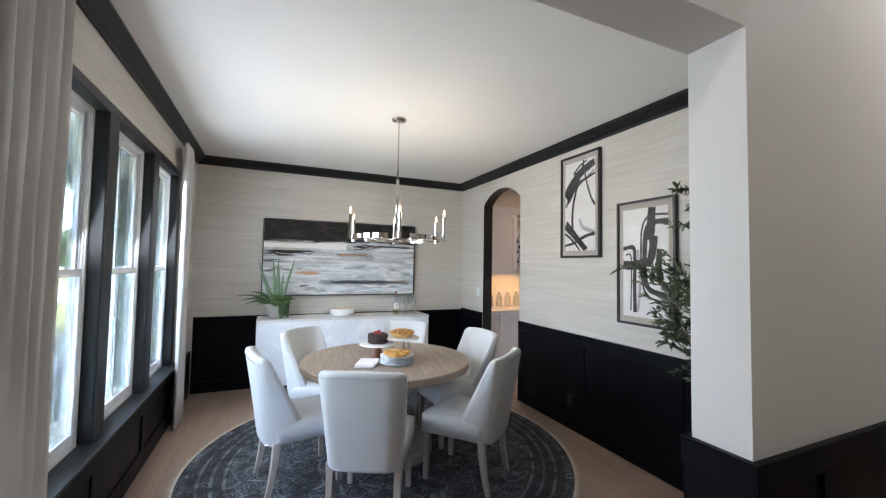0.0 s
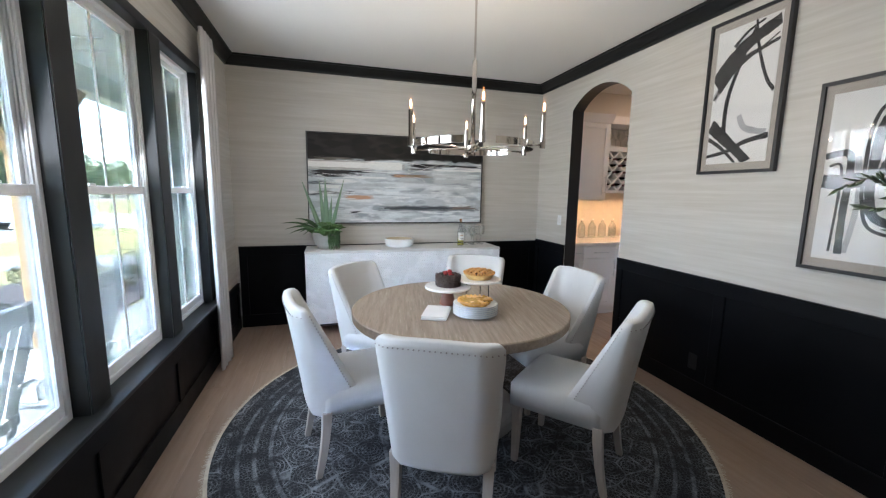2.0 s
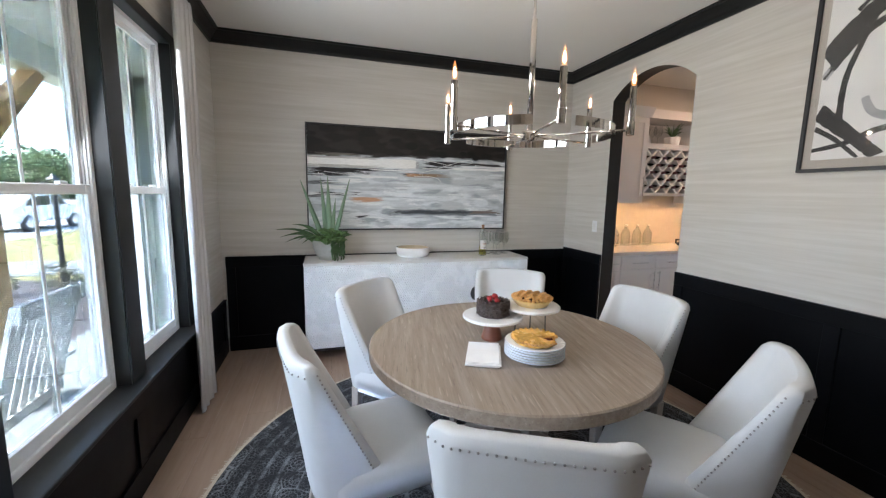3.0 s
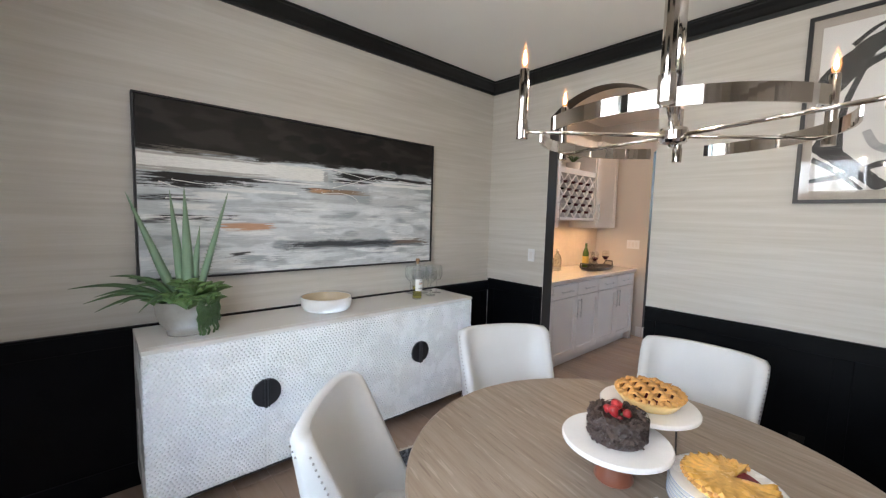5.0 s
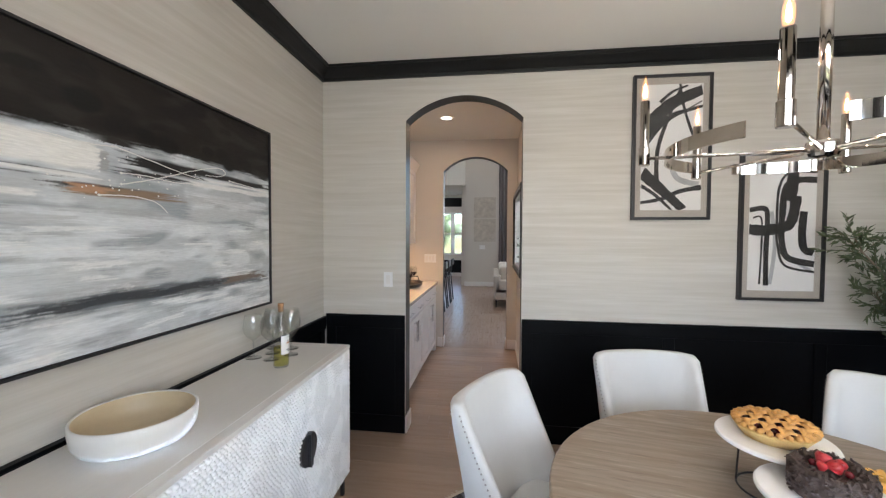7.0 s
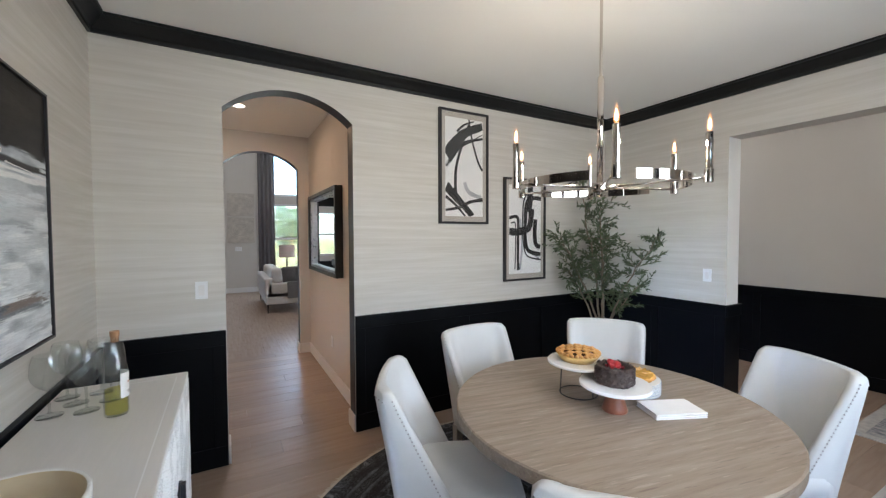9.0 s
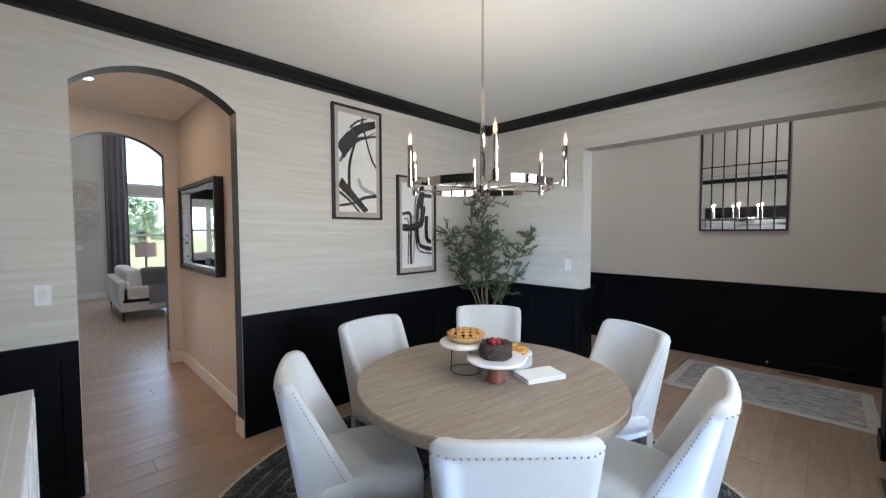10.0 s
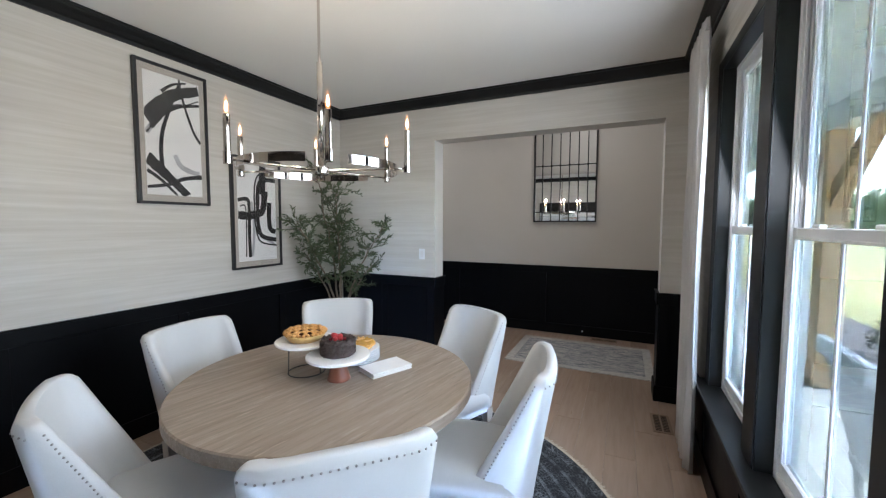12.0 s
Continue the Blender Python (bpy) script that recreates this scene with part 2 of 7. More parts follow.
def tube(points, radius, segs=8, bm=None, taper=None, caps=True):
    """A round bar along a line of points."""
    bm = bm or bmesh.new()
    pts = [Vector(p) for p in points]
    rings = []
    up = Vector((0, 0, 1))
    for i, p in enumerate(pts):
        d = (pts[min(i + 1, len(pts) - 1)] - pts[max(i - 1, 0)]).normalized()
        a = d.cross(up if abs(d.z) < 0.95 else Vector((1, 0, 0))).normalized()
        b = d.cross(a)
        r = radius if taper is None else radius * (1 + (taper - 1) * i / (len(pts) - 1))
        rings.append([bm.verts.new(p + r * (a * math.cos(2 * math.pi * k / segs) + b * math.sin(2 * math.pi * k / segs))) for k in range(segs)])
    for a, b in zip(rings, rings[1:]):
        for k in range(segs):
            bm.faces.new((a[k], a[(k + 1) % segs], b[(k + 1) % segs], b[k]))
    if caps:
        bm.faces.new(rings[0][::-1])
        bm.faces.new(rings[-1])
    return bm


def prism(outline, z0, z1, axis="z", bm=None):
    """A flat outline pushed out along an axis: (a, b) pairs become (x, y), (y, z) for x or (x, z) for y."""
    bm = bm or bmesh.new()
    put = {"z": lambda a, b, c: (a, b, c), "x": lambda a, b, c: (c, a, b), "y": lambda a, b, c: (a, c, b)}[axis]
    lo = [bm.verts.new(put(a, b, z0)) for a, b in outline]
    hi = [bm.verts.new(put(a, b, z1)) for a, b in outline]
    n = len(outline)
    bm.faces.new(lo)
    bm.faces.new(hi[::-1])
    for i in range(n):
        bm.faces.new((lo[i], lo[(i + 1) % n], hi[(i + 1) % n], hi[i]))
    return bm


def softened(ob, width=0.004, segs=2):
    mod = ob.modifiers.new("bevel", "BEVEL")
    mod.width, mod.segments, mod.limit_method = width, segs, "ANGLE"
    return ob


# ---- plan ----
XL, XR, YF, YB, CEIL = -0.58, 2.975, 1.07, 5.50, 2.81
WAINS = 0.915
OPX0, OPX1, OPTOP, YHALL = -0.385, 1.725, 2.375, 0.87
AY0, AY1, ASPRING, AAPEX, AX2 = 3.965, 4.838, 2.395, 2.57, 3.115
WINS = [(2.08, 2.81), (2.955, 3.705), (3.85, 4.55)]
WZ0, WZ1 = 0.555, 2.375
XC = -0.573
PX1, PY0, PY1 = 5.36, 3.86, 5.56
HY, HCEIL = -0.70, 3.40
RX2, GCEIL = 12.0, 5.2


def arch_points(y0, y1, spring, apex, n=20):
    """Points of a segmental arch from y0 to y1."""
    h, w = apex - spring, (y1 - y0) / 2
    r = (w * w + h * h) / (2 * h)
    a = math.asin(w / r)
    return [((y0 + y1) / 2 + r * math.sin(-a + 2 * a * i / n), apex - r + r * math.cos(-a + 2 * a * i / n)) for i in range(n + 1)]


def arched_wall(name, x0, x1, ya, yb, z0, ztop, mats, y0, y1, spring, apex):
    """A wall across x with an arched opening; the reveal takes the last material."""
    bm = bmesh.new()
    arc = arch_points(y0, y1, spring, apex)
    for f in ([(ya, z0), (y0, z0), (y0, spring), (y0, ztop), (ya, ztop)], [(y1, z0), (yb, z0), (yb, ztop), (y1, ztop), (y1, spring)]):
        for x in (x0, x1):
            bm.faces.new([bm.verts.new((x, a, b)) for a, b in f])
    for (a, b), (c, d) in zip(arc, arc[1:]):
        for x in (x0, x1):
            bm.faces.new([bm.verts.new(p) for p in ((x, a, b), (x, c, d), (x, c, ztop), (x, a, ztop))])
    for f in bm.faces:
        f.material_index = 0 if abs(f.calc_center_median().x - x0) < 1e-4 else 1
    path = [(y0, z0)] + arc + [(y1, z0)]
    for (a, b), (c, d) in zip(path, path[1:]):
        f = bm.faces.new([bm.verts.new(p) for p in ((x0, a, b), (x1, a, b), (x1, c, d), (x0, c, d))])
        f.material_index = 2
    f = bm.faces.new([bm.verts.new(p) for p in ((x0, ya, ztop), (x1, ya, ztop), (x1, yb, ztop), (x0, yb, ztop))])
    bmesh.ops.remove_doubles(bm, verts=bm.verts, dist=1e-5)
    return finish(name, bm, mats)


# ---- setting: floors, ceilings ----
sub = finish("floor", boxes((-0.78, -0.85, -0.10, XR + 0.10, 5.65, -0.016), (XR + 0.10, -0.85, -0.10, 16.0, 12.5, -0.016)), grained("subfloor", (0.06, 0.045, 0.035), 0.8))
structure(sub, "pale oak plank floor running through all rooms", "floor")
c1 = finish("ceiling", box(-0.78, YF - 0.015, CEIL, XR + 0.14, YB + 0.15, CEIL + 0.12), M_CEIL)
structure(c1, "smooth white painted dining room ceiling", "ceiling")
c2 = finish("ceiling", box(-1.0, HY - 0.15, HCEIL, 6.0, YHALL - 0.004, HCEIL + 0.12), M_CEIL)
structure(c2, "white painted entry hall ceiling", "ceiling")
c3 = finish("ceiling", box(AX2, PY0 - 0.10, 2.83, PX1, PY1 + 0.1, 2.95), M_CEIL)
structure(c3, "white painted pantry ceiling", "ceiling")

# walls of the dining room
wall_back = structure(finish("wall_north", box(-0.78, YB, 0, XR + 0.13, YB + 0.14, CEIL), M_PAPER), "wall in beige grasscloth wallpaper behind the sideboard", "wall")
wall_arch = arched_wall("wall_east", XR, AX2, YHALL, YB, 0, CEIL, [M_PAPER, M_DRYWALL, M_BLACKTRIM], AY0, AY1, ASPRING, AAPEX)
structure(wall_arch, "grasscloth wall with a black-lined arched doorway", "wall")
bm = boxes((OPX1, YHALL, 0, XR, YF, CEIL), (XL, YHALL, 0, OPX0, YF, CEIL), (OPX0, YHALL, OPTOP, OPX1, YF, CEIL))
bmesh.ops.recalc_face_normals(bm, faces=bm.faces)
# side reveals take the lightened colour that stands in for window light
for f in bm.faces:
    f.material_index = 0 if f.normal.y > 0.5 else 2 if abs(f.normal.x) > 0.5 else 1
wall_front = structure(finish("wall_south", bm, [M_PAPER, M_DRYWALL, M_LITREVEAL]), "wall with a wide cased opening to the entry hall", "wall")
w = boxes((-0.70, -0.85, 0, XL, WINS[0][0], 2.81), (-0.70, WINS[2][1], 0, XL, YB, 2.81), (-0.70, WINS[0][0], 0, XL, WINS[2][1], WZ0 - 0.02), (-0.70, WINS[0][0], WZ1, XL, WINS[2][1], 2.81),
          (-0.70, WINS[0][1], WZ0 - 0.02, XL, WINS[1][0], WZ1), (-0.70, WINS[1][1], WZ0 - 0.02, XL, WINS[2][0], WZ1), (-0.70, -0.85, 2.812, XL, YHALL, HCEIL))
wall_win = structure(finish("wall_west", w, M_PAPER), "grasscloth wall with three tall double-hung windows", "wall")

# entry hall
structure(finish("wall_hall", boxes((-0.78, HY - 0.14, 0, 6.0, HY, HCEIL)), M_DRYWALL), "greige painted entry hall wall above dark wainscot", "wall")
structure(finish("wall_hall_return", boxes((XR + 0.002, YHALL, 0, 6.0, YF + 0.6, HCEIL), (XL, YHALL, CEIL + 0.0005, XR, YF - 0.02, HCEIL)), M_DRYWALL), "greige painted entry hall wall", "wall")
structure(finish("wall_hall_end", boxes((6.0, HY - 0.14, 0, 6.12, YF + 0.6, HCEIL)), M_DRYWALL), "plain greige wall closing the entry hall", "wall")

# pantry
structure(finish("wall_pantry_south", box(AX2, PY0 - 0.12, 0, PX1, PY0, 2.83), M_DRYWALL), "warm greige pantry wall with a framed mirror", "wall")
structure(finish("wall_pantry_north", box(AX2, PY1, 0, PX1, PY1 + 0.12, 2.83), M_DRYWALL), "warm greige pantry wall behind the cabinets", "wall")
wall_arch2 = arched_wall("wall_pantry_east", PX1, PX1 + 0.14, -0.8, 12.0, 0, GCEIL, [M_DRYWALL, M_DRYWALL, M_BLACKTRIM], 3.995, 4.86, 2.41, 2.60)
structure(wall_arch2, "greige wall with a second dark-lined archway", "wall")

# ---- wainscot ----
def wainscot(name, along, face, a0, a1, out, stiles, top=WAINS, label="black painted panelled wainscot below the wallpaper"):
    """Flat black wainscot: backing, top rail with cap, base, stiles. along: the axis it runs in; out: +1 or -1 from the face."""
    root = thing(name, label, "wainscot", kind="structure")

    def slab(n, s0, s1, z0, z1, d0, d1, bev=0.002):
        d0, d1 = sorted((face + out * d0, face + out * d1))
        spec = (d0, s0, z0, d1, s1, z1) if along == "y" else (s0, d0, z0, s1, d1, z1)
        part(n, box(*spec, bevel=bev, segs=1), M_BLACK, root)
    slab("backing_panel", a0, a1, 0.0, top - 0.012, 0.0005, 0.008, 0)
    slab("top_rail", a0, a1, top - 0.10, top - 0.012, 0.008, 0.022)
    slab("cap", a0, a1, top - 0.012, top, 0.0005, 0.027)
    slab("base", a0, a1, 0.0, 0.135, 0.008, 0.022)
    for s in stiles:
        slab("stile", s - 0.038, s + 0.038, 0.135, top - 0.10, 0.008, 0.020)
    return root


wainscot("wainscot", "x", YB, XL + 0.03, XR - 0.002, -1, [XL + 0.07, 0.35, 1.25, 2.15, XR - 0.06], top=0.890)
wainscot("wainscot", "y", XR, AY1 + 0.004, YB - 0.03, -1, [AY1 + 0.042, YB - 0.07])
wainscot("wainscot", "y", XR, YF + 0.03, AY0 - 0.004, -1, [YF + 0.07, 1.99, 2.945, AY0 - 0.042])
wainscot("wainscot", "x", YF, OPX1 + 0.0, XR - 0.03, 1, [OPX1 + 0.04, 2.35, XR - 0.07], top=0.93)
wainscot("wainscot", "x", YF, XL + 0.03, OPX0, 1, [OPX0 - 0.04], top=0.93)
wainscot("wainscot", "x", YHALL, OPX1, 6.0, -1, [OPX1 + 0.04, 2.15, 3.0, 3.9, 4.8], top=0.93, label="black painted panelled wainscot in the entry hall")
wainscot("wainscot", "x", HY, XL, 6.0, 1, [XL + 0.05, 0.9, 2.2, 3.6, 5.0], top=0.93, label="black painted panelled wainscot in the entry hall")
wainscot("wainscot", "y", OPX1, YHALL - 0.027, YF + 0.027, -1, [], top=0.93)
wainscot("wainscot", "y", OPX0, YHALL - 0.027, YF + 0.027, 1, [], top=0.93)
wainscot("wainscot", "y", XL, YF + 0.03, YB - 0.03, 1, [YF + 0.07, WINS[0][0] - 0.05, 2.828, 3.712, WINS[2][1] + 0.05, YB - 0.07], top=0.50, label="black painted panelled wainscot under the windows")

# ---- crown moulding ----
def crown():
    """Stepped black crown round the dining room, mitred at the corners."""
    prof = [(0.0, 0.0), (0.016, 0.0), (0.018, 0.022), (0.030, 0.030), (0.050, 0.052), (0.072, 0.070), (0.078, 0.078), (0.092, 0.080), (0.092, 0.096), (0.0, 0.096)]
    bm = bmesh.new()
    z = CEIL - 0.097
    corners = [(XL, YF, 1, 1), (XR, YF, -1, 1), (XR, YB, -1, -1), (XL, YB, 1, -1)]
    rings = [[bm.verts.new((x + sx * d, y + sy * d, z + h)) for d, h in prof] for x, y, sx, sy in corners]
    for i in range(4):
        a, b = rings[i], rings[(i + 1) % 4]
        for k in range(len(prof) - 1):
            bm.faces.new((a[k], a[k + 1], b[k + 1], b[k]))
    return finish("crown_moulding", bm, M_BLACKTRIM)


structure(crown(), "black painted stepped crown moulding", "moulding")

# ---- windows ----
def window(i, y0, y1):
    """A white vinyl double-hung window with grey centre bars in its glass."""
    root = thing("window_%d" % i, "white vinyl double-hung window in a black casing", "window", kind="structure")
    xa, xb = -0.705, -0.64
    f = 0.028
    fr = boxes((xa, y0, WZ0 - 0.0195, xb, y0 + f, WZ1), (xa, y1 - f, WZ0 - 0.0195, xb, y1, WZ1), (xa, y0 + f, WZ1 - f, xb, y1 - f, WZ1), (xa, y0 + f, WZ0 - 0.0195, xb, y1 - f, WZ0 + f))
    softened(part("window_frame", fr, M_VINYL, root), 0.003)
    mid = 1.475
    for nm, za, zb, x0, x1, low in (("upper_sash", mid - 0.02, WZ1 - f, -0.694, -0.672, 0.035), ("lower_sash", WZ0 + f, mid + 0.02, -0.670, -0.648, 0.055)):
        s = 0.036
        a, b = y0 + f + 0.001, y1 - f - 0.001
        top = 0.04
        sash = part(nm, boxes((x0, a, za, x1, a + s, zb), (x0, b - s, za, x1, b, zb), (x0, a + s, zb - top, x1, b - s, zb), (x0, a + s, za, x1, b - s, za + low)), M_VINYL, root)
        softened(sash, 0.004)
        xm = (x0 + x1) / 2
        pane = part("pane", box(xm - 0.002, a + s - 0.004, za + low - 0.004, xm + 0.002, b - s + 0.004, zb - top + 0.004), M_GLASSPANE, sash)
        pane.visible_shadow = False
        part("grille_bar", box(xm + 0.003, (y0 + y1) / 2 - 0.007, za + low, xm + 0.008, (y0 + y1) / 2 + 0.007, zb - top, 0.001, 1), M_VINYL, sash)
        part("glazing_bead", boxes((x1, a + s - 0.009, za + low, x1 + 0.005, a + s, zb - top), (x1, b - s, za + low, x1 + 0.005, b - s + 0.009, zb - top), (x1, a + s, zb - top, x1 + 0.005, b - s, zb - top + 0.009), (x1, a + s, za + low - 0.009, x1 + 0.005, b - s, za + low), bevel=0.0015), M_VINYL, sash)
    for ya, yb in ((y0 + f, y0 + f + 0.010), (y1 - f - 0.010, y1 - f)):
        part("sash_track", boxes((-0.668, ya, mid + 0.022, -0.662, yb, WZ1 - f), (-0.654, ya, mid + 0.022, -0.648, yb, WZ1 - f)), M_VINYL, root)
    for yy in (y0 + 0.20, y1 - 0.20):
        part("sash_lock", box(-0.672, yy - 0.025, mid + 0.020, -0.650, yy + 0.025, mid + 0.032, 0.004), M_VINYL, root)
    return root


for i, (a, b) in enumerate(WINS):
    window(i + 1, a, b)
    # the sky's light in each opening
    day = bpy.data.lights.new("window_daylight", "AREA")
    day.shape, day.size, day.size_y, day.energy, day.color = "RECTANGLE", b - a - 0.1, WZ1 - WZ0 - 0.1, 0.265, (1.0, 0.95, 0.885)
    new("window_daylight", day).matrix_world = look((-0.712, (a + b) / 2, (WZ0 + WZ1) / 2), (1.0, (a + b) / 2, (WZ0 + WZ1) / 2 - 0.45))

cas = thing("window_casing", "black painted window casing with a deep stool", "casing", kind="structure")
part("head_casing", box(XL + 0.001, WINS[0][0] - 0.09, WZ1 - 0.002, XC, WINS[2][1] + 0.09, WZ1 + 0.055, 0.003), M_BLACKTRIM, cas)
for a, b in ((WINS[0][0] - 0.09, WINS[0][0]), (WINS[0][1], WINS[1][0]), (WINS[1][1], WINS[2][0]), (WINS[2][1], WINS[2][1] + 0.09)):
    part("side_casing", box(XL + 0.001, a, WZ0 + 0.002, XC, b, WZ1 - 0.002, 0.003), M_BLACKTRIM, cas)
for a, b in WINS:
    part("jamb_liner", boxes((-0.640, a, WZ0, XL + 0.001, a + 0.004, WZ1), (-0.640, b - 0.004, WZ0, XL + 0.001, b, WZ1), (-0.640, a, WZ1 - 0.004, XL + 0.001, b, WZ1)), M_BLACKTRIM, cas)
part("window_stool", box(-0.6395, WINS[0][0] - 0.13, WZ0 - 0.0195, -0.515, WINS[2][1] + 0.13, WZ0 + 0.0015, 0.005), M_BLACKTRIM, cas)
part("apron", box(XL + 0.001, WINS[0][0] - 0.10, WZ0 - 0.10, XC, WINS[2][1] + 0.10, WZ0 - 0.020, 0.003), M_BLACKTRIM, cas)

# ---- white baseboards beyond the arch ----
def baseboard(spec, label="white painted baseboard"):
    ob = finish("baseboard", box(*spec, bevel=0.003, segs=1), M_TRIM)
    return structure(ob, label, "baseboard")


baseboard((AX2, PY0 + 0.0005, 0, PX1 - 0.014, PY0 + 0.014, 0.13))
baseboard((PX1 - 0.014, PY0 + 0.0005, 0, PX1 - 0.0005, 3.985, 0.13))
baseboard((PX1 - 0.016, 3.9955, 0, PX1 + 0.15, 4.008, 0.13))
baseboard((PX1 - 0.014, 4.87, 0, PX1 - 0.0005, 4.935, 0.13))
baseboard((PX1 - 0.016, 4.846, 0, PX1 + 0.15, 4.8595, 0.13))
baseboard((XR - 0.012, AY0 + 0.0005, 0, AX2 + 0.014, AY0 + 0.013, 0.13))
baseboard((XR - 0.012, AY1 - 0.013, 0, AX2 + 0.014, AY1 - 0.0005, 0.13))

# ---- dining chairs ----
def back_section(s):
    """One level of the wrapped chair back, s from 0 (bottom) to 1 (top): points (u, v), v outwards."""
    w = 0.212 + 0.040 * min(1.0, s * 1.15)
    vr = -0.005 + 0.092 * s ** 1.1
    wing = 0.205 * (1 - s) ** 1.08 + 0.072
    th = 0.062 - 0.012 * s
    bow = 0.022
    pts = []
    n = 10
    for i in range(n + 1):
        u = -w + 2 * w * i / n
        e = abs(u) / w
        pts.append((u, vr + bow * (1 - e * e) - 0.030 * max(0, e - 0.8) / 0.2))
    pts += [(w + 0.006, vr - wing * 0.45), (w + 0.004, vr - wing * 0.8), (w - 0.008, vr - wing - 0.004), (w - 0.030, vr - wing), (w - 0.048, vr - wing * 0.85), (w - 0.058, vr - max(th, wing * 0.5))]
    inner = vr - th
    for i in range(1, 8):
        u = (w - 0.062) * (1 - 2 * i / 8)
        pts.append((u, inner + bow * 1.2 * (1 - (u / w) ** 2)))
    pts += [(-w + 0.058, vr - max(th, wing * 0.5)), (-w + 0.048, vr - wing * 0.85), (-w + 0.030, vr - wing), (-w + 0.008, vr - wing - 0.004), (-w - 0.004, vr - wing * 0.8), (-w - 0.006, vr - wing * 0.45)]
    return pts, w, vr, wing


def nailhead(bm, p, r=0.0040):
    bmesh.ops.create_icosphere(bm, subdivisions=1, radius=r, matrix=Matrix.Translation(p))


def dining_chair():
    """Origin on the floor under the chair's middle; the back looks to +y (outwards)."""
    root = thing("dining_chair", "cream upholstered dining chair with nailhead trim on whitewashed legs", "chair", "chairs round the table")
    y_back = 0.235
    z0, z1 = 0.335, 0.915
    bm = bmesh.new()
    rings = []
    lv = [0, 0.03, 0.10, 0.2, 0.3, 0.4, 0.5, 0.6, 0.7, 0.8, 0.9, 0.96, 0.99, 1.0]
    for s in lv:
        pts, w, vr, wing = back_section(s)
        cx, cy = 0.0, vr - 0.03
        shrink = 1.0
        if s > 0.95:
            shrink = 1 - 0.07 * ((s - 0.95) / 0.05) ** 2
        if s < 0.03:
            shrink = 0.965
        rings.append([bm.verts.new((cx + (u - cx) * shrink, y_back + cy + (v - cy) * (shrink if s <= 0.95 else shrink - 0.25 * ((s - 0.95) / 0.05) ** 2), z0 + (z1 - z0) * s + 0.012 * s * (1 - (u / 0.26) ** 2))) for u, v in pts])
    n = len(rings[0])
    for a, b in zip(rings, rings[1:]):
        for k in range(n):
            bm.faces.new((a[k], a[(k + 1) % n], b[(k + 1) % n], b[k]))
    bmesh.ops.triangle_fill(bm, use_beauty=True, edges=[e for e in bm.edges if e.is_boundary])
    part("backrest", bm, M_LEATHER, root, smooth=True)
    # seat cushion: rounded, a little domed
    bm = bmesh.new()
    nx, ny = 14, 14
    hw, ya, yb = 0.245, -0.285, 0.19
    grid = []
    for side in (1, -1):
        rows = []
        for j in range(ny + 1):
            row = []
            for i in range(nx + 1):
                a, b = -1 + 2 * i / nx, -1 + 2 * j / ny
                edge = (max(abs(a), abs(b))) ** 7
                x = hw * a * (1 - 0.03 * abs(b) ** 6) * (0.93 + 0.07 * (1 - (j / ny)))
                y = (ya + yb) / 2 + (yb - ya) / 2 * b * (1 - 0.03 * abs(a) ** 6)
                z = 0.495 + 0.012 * (1 - a * a) * (1 - b * b) - 0.030 * edge if side > 0 else 0.345
                row.append(bm.verts.new((x, y, z)))
            rows.append(row)
        grid.append(rows)
    for rows, flip in zip(grid, (False, True)):
        for j in range(ny):
            for i in range(nx):
                q = (rows[j][i], rows[j][i + 1], rows[j + 1][i + 1], rows[j + 1][i])
                bm.faces.new(q[::-1] if flip else q)
    top, bot = grid
    rim = [(0, i) for i in range(nx)] + [(j, nx) for j in range(ny)] + [(ny, i) for i in range(nx, 0, -1)] + [(j, 0) for j in range(ny, 0, -1)]
    for (a, b), (c, d) in zip(rim, rim[1:] + rim[:1]):
        bm.faces.new((bot[a][b], bot[c][d], top[c][d], top[a][b]))
    part("seat", bm, M_LEATHER, root, smooth=True)
    # nailheads: down the front edge of each wing and across the back
    bm = bmesh.new()
    for side in (-1, 1):
        for i in range(34):
            s = 0.02 + 0.93 * i / 33
            pts, w, vr, wing = back_section(s)
            nailhead(bm, (side * (w + 0.002), y_back + vr - wing * 0.86, z0 + (z1 - z0) * s))
    for i in range(25):
        s = 0.945
        pts, w, vr, wing = back_section(s)
        u = (-1 + 2 * i / 24) * w
        e = abs(u) / w
        nailhead(bm, (u, y_back + vr + 0.022 * (1 - e * e) - 0.030 * max(0, e - 0.8) / 0.2 + 0.001, z0 + (z1 - z0) * s + 0.010 * (1 - e * e)))
    tagged(part("nailhead_trim", bm, M_NAIL, root, "small dark nickel nailheads", smooth=True), kind="stuff")
    # legs
    for sx in (-1, 1):
        for front in (True, False):
            top_c = Vector((sx * 0.205, -0.245 if front else 0.175, 0.36))
            bot_c = Vector((sx * (0.205 if front else 0.198), -0.252 if front else 0.222, 0.0))
            bm = bmesh.new()
            rr = []
            for k in range(6):
                t = k / 5
                c = top_c.lerp(bot_c, t)
                if not front:
                    c.y = top_c.y + (bot_c.y - top_c.y) * t ** 1.8
                h = 0.024 - 0.008 * t
                rr.append([bm.verts.new((c.x + a * h, c.y + b * h, c.z)) for a, b in ((-1, -1), (1, -1), (1, 1), (-1, 1))])
            for a, b in zip(rr, rr[1:]):
                for k in range(4):
                    bm.faces.new((a[k], a[(k + 1) % 4], b[(k + 1) % 4], b[k]))
            bm.faces.new(rr[0]), bm.faces.new(rr[-1])
            softened(part("leg", bm, M_LEGWOOD, root), 0.003)
    return root


